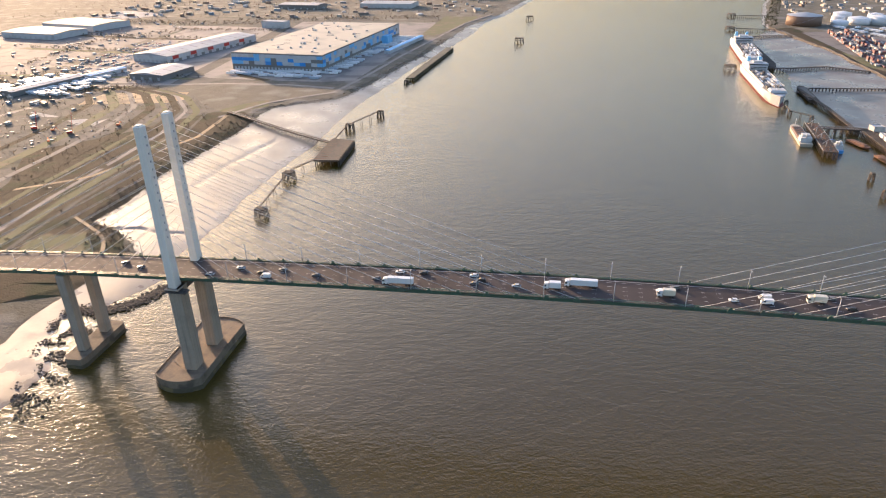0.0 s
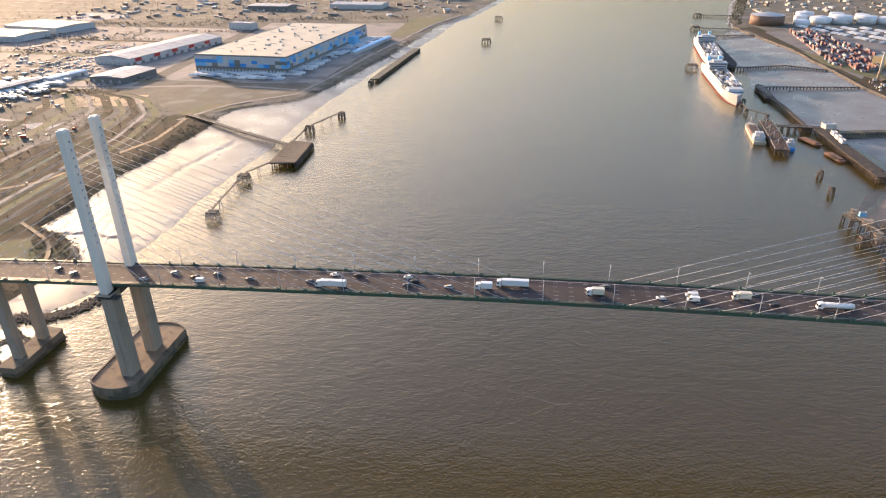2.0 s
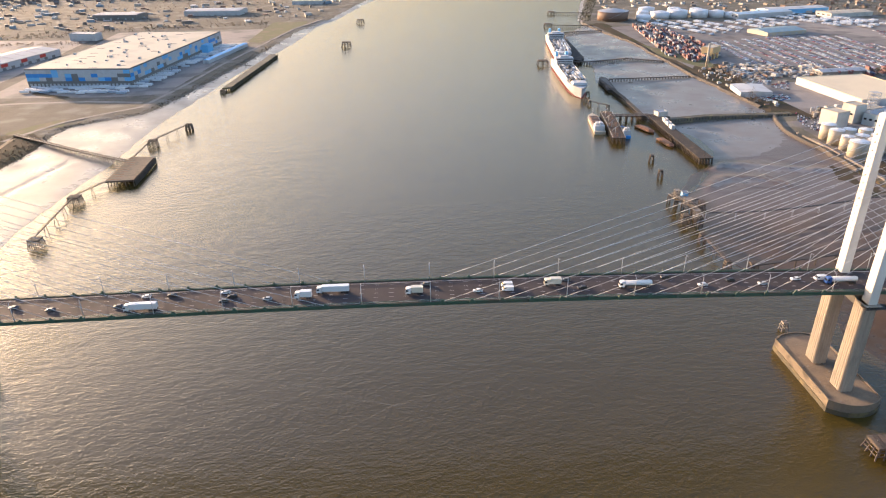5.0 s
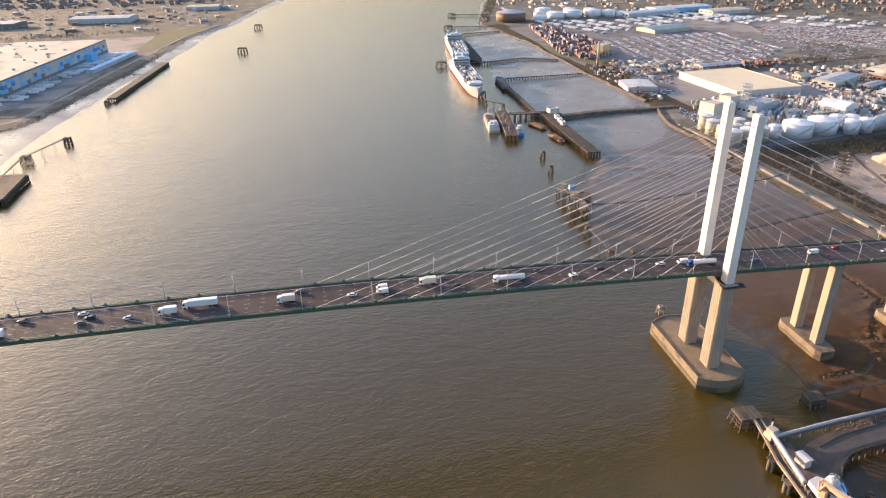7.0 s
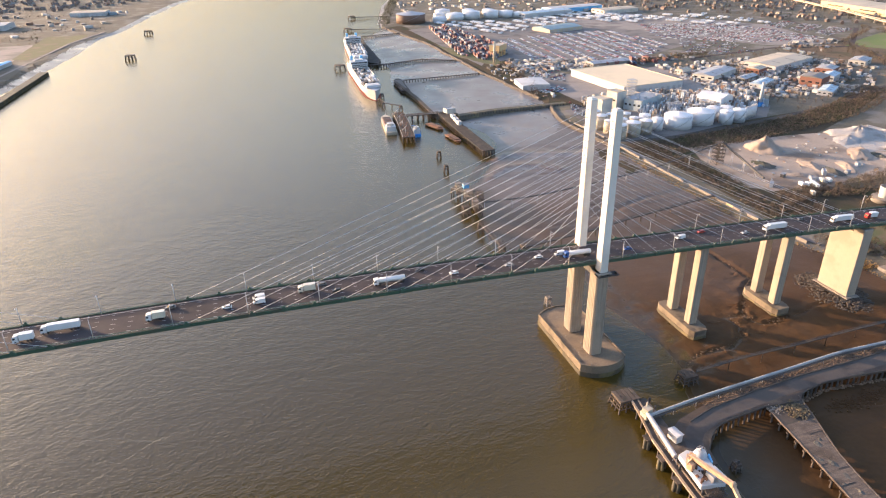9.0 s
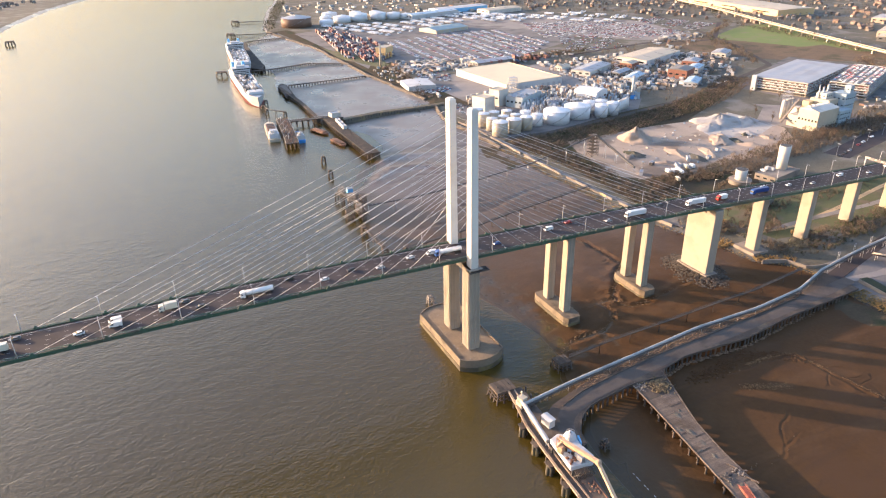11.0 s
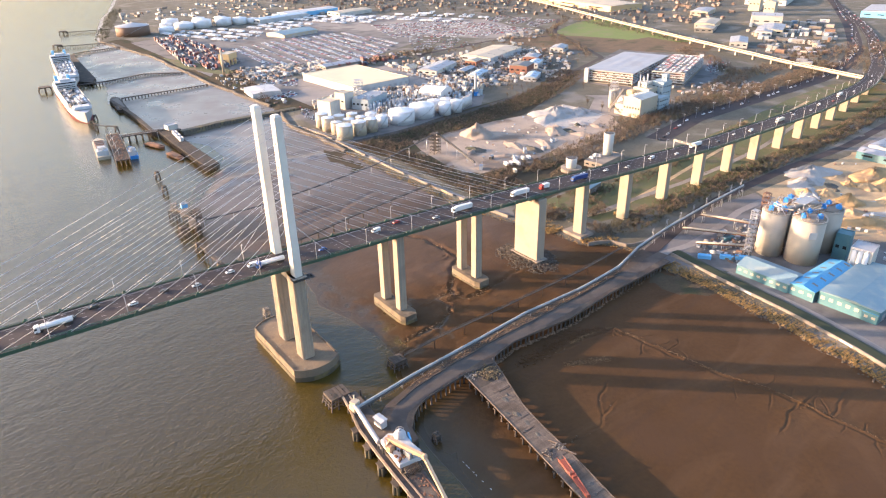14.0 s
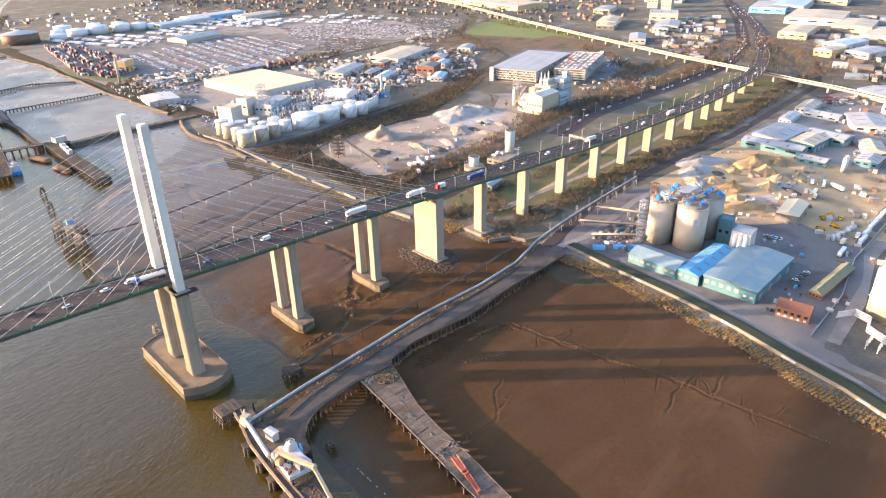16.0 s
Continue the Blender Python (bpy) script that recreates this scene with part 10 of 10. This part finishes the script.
dumper = make_dumper()
for i, (x, y, a) in enumerate(((660, -168, 30), (670, -170, 24), (669, -178, 200), (638, -174, 100), (650, -180, 70))):
    m = pose(x, y, G, 0, 0, a)
    if i == 0:
        dumper.matrix_basis = m
    else:
        copy_thing(dumper, m)
for x, y, a, kind in ((733, -134, 20, ("rigid", "white", "white")), (735, -143, 15, ("box", "white", "white")), (734, -154, 60, ("box", "white", "white")), (712, -144, 10, ("rigid", "white", "white")), (700, -148, 12, ("rigid", "white", "cream")),
                      (521, 158, 70, ("rigid", "white", "white")), (526, 156, 70, ("rigid", "white", "white")), (531, 154, 70, ("box", "white", "white")), (545, 160, 66, ("rigid", "white", "cream")), (551, 158, 66, ("rigid", "white", "white")), (514, 138, 62, ("rigid", "white", "cream")),
                      (696, -168, 10, ("box", "blue", "blue")), (673, -158, 40, ("box", "blue", "white")), (606, -199, 4, ("box", "white", "white")), (624, -194, 2, ("rigid", "white", "cream")), (642, -198, 6, ("rigid", "red", "white"))):
    if kind in FLEET:
        copy_thing(FLEET[kind][0], pose(x, y, G + 0.05, 0, 0, a))
for i in range(10):
    x, y = ((546 + 3.1 * i, -191 - 0.3 * i) if i < 6 else (596 + 0.6 * i, -150 - 3.3 * (i - 6)))
    kind = ("car", yr.choice(("white", "grey", "silver", "black", "red")))
    if kind in FLEET:
        copy_thing(FLEET[kind][0], pose(x, y, G + 0.05, 0, 0, (92 if i < 7 else 6) + yr.uniform(-5, 5)))
stack_mats = ("wallwhite", "sheetgrey", "timber", "roofblue", "rust", "lime")
for i in range(48):
    x, y = ((625 + (i - 20) * 1.3 + yr.uniform(-1, 1), -186 - (i - 20) * 0.18 + yr.uniform(-1.6, 1.6)) if i > 19 else (yr.uniform(498, 548), yr.uniform(-196, -188)) if i < 7 else (yr.uniform(566, 600), yr.uniform(-190, -140)) if i < 16 else (yr.uniform(512, 548), yr.uniform(-225, -216)))
    mt = yr.choice(("wallwhite", "wallwhite", "lime") if i > 19 else stack_mats)
    ps = thing("pallet_stack", "%s stack of palletted goods on the works yard" % dict(wallwhite="white-wrapped", sheetgrey="grey", timber="bare timber", roofblue="blue-wrapped", rust="rust-coloured", lime="pale")[mt], "pallet stack", x, y, G, yr.uniform(0, 90), "pallet stacks")
    w, d, h = yr.uniform(1.6, 4), yr.uniform(1.2, 2.4), yr.uniform(0.9, 2.2)
    bm = bmesh.new()
    for k in (-0.4, 0, 0.4):
        blk(bm, 0, k * d, 0, w, 0.14, 0.14)
    blk(bm, 0, 0, 0.14, w, d, 0.05)
    part("pallet", bm, "timber", ps)
    bm = bmesh.new()
    blk(bm, 0, 0, 0.19, w * 0.95, d * 0.95, h, taper=0.96)
    part("load", bm, mt, ps)
for x, y, k in ((494, -194, 0.5), (513, -199, 0.42), (526, -201, 0.38)):
    copy_thing(kinds[0], pose(x, y, G) @ Matrix.Scale(k, 4))
wl = thing("yard_wall", "low grey block wall round the works yard", "wall")
for i, (a, b2) in enumerate((((486, -222), (545, -219)), ((545, -219), (604, -208)), ((604, -208), (700, -206)))):
    bm = bmesh.new()
    v = Vector((b2[0] - a[0], b2[1] - a[1], 0))
    blk(bm, (a[0] + b2[0]) / 2, (a[1] + b2[1]) / 2, G - 0.1, v.length, 0.3, 1.9, math.degrees(math.atan2(v.y, v.x)))
    for k in range(int(v.length / 6)):
        p = Vector((a[0], a[1], 0)) + v * ((k + 0.5) * 6 / v.length)
        blk(bm, p.x, p.y, G - 0.1, 0.5, 0.55, 2.1)
    part("panel", bm, "sheetgrey", wl)
road("yard_road", "dusty pale concrete works road", [(488, -232), (545, -228), (612, -214), (720, -212), (800, -180)], 9, mat="yard")
for i in range(16):
    y = yr.uniform(-190, -92)
    xw, xe = across(y, BW), across(y, BE)
    d = heap(yr.uniform(xw + 2, xe - 2), y, yr.uniform(0.6, 1.5), yr.uniform(0.15, 0.4), "earth", "low drift of earth on the jetty planks", 300 + i, yr.uniform(1, 2), "earth_drift", yr.uniform(60, 120), 5.9)

# tracks, bunds and rough ground over the west bank land
BANK = [(-432, 105), (-442, 200), (-446, 300), (-452, 400), (-474, 500), (-530, 575), (-610, 620)]
for off, w, mat, words in ((-8, 4, "earth", "pale rutted track along the west bank"), (-22, 9, "grass", "long grassy bund along the west bank"), (-38, 5, "yard", "worn stony track along the west bank"), (-52, 10, "scrub", "dark ridge of turned soil on the west bank"),
                           (-70, 6, "grass", "strip of rough grass between the tracks"), (-92, 12, "scrub", "dark ridge of turned soil on the west bank"), (-118, 7, "tarmac", "worn haul road across the bare land"), (-150, 14, "grass", "broad strip of rough grass on bare land"), (-190, 9, "scrub", "dark ditch line across the bare land")):
    road("track", words, [(x + off + 5 * noise.noise((y * 0.02, off, 0)), y - off * 0.12) for x, y in BANK], w, G + 0.1 + 0.004 * (off % 7), mat)
for path, w, mat in (([(-600, 690), (-900, 690), (-1150, 660)], 12, "grass"), ([(-620, 620), (-760, 600), (-1000, 610)], 16, "scrub"), ([(-700, 760), (-860, 770), (-1050, 800)], 14, "tarmac"), ([(-690, 900), (-880, 900), (-1100, 930)], 18, "grass"), ([(-480, 690), (-540, 720), (-560, 860), (-520, 1100)], 12, "scrub"), ([(-690, 1050), (-900, 1060), (-1150, 1100)], 16, "scrub")):
    road("track", "strip of rough ground between the estate plots", path, w, G + 0.16, mat)
wood("bank_grass", "rough tussocks and brambles over the bare land", [(x, y) for x, y, *_ in clutter([(-425, 110), (-440, 480), (-560, 600), (-760, 560), (-760, 200), (-520, 100)], 1500, 1, 2, 1, 2, 81)], "twig", 81, 0.5, 1.6, 0.7, 14, G - 0.2, False)
wood("estate_trees", "bare trees and hedges between the estate plots", belt([(-600, 700), (-900, 702), (-1150, 672)], 12, 160, 82) + belt([(-690, 912), (-880, 914), (-1100, 945)], 14, 160, 83) + belt([(-690, 1062), (-900, 1074), (-1150, 1114)], 16, 180, 84), "leaf", 84, 1.6, 3.6, 1.1, 28)
many_boxes("yard_clutter", "rubble, pipes and stacked materials on the bare land", clutter([(-450, 220), (-480, 500), (-600, 590), (-800, 520), (-740, 260)], 70, 0.8, 3, 0.3, 0.9, 85, 15), "sheds", "clutter")
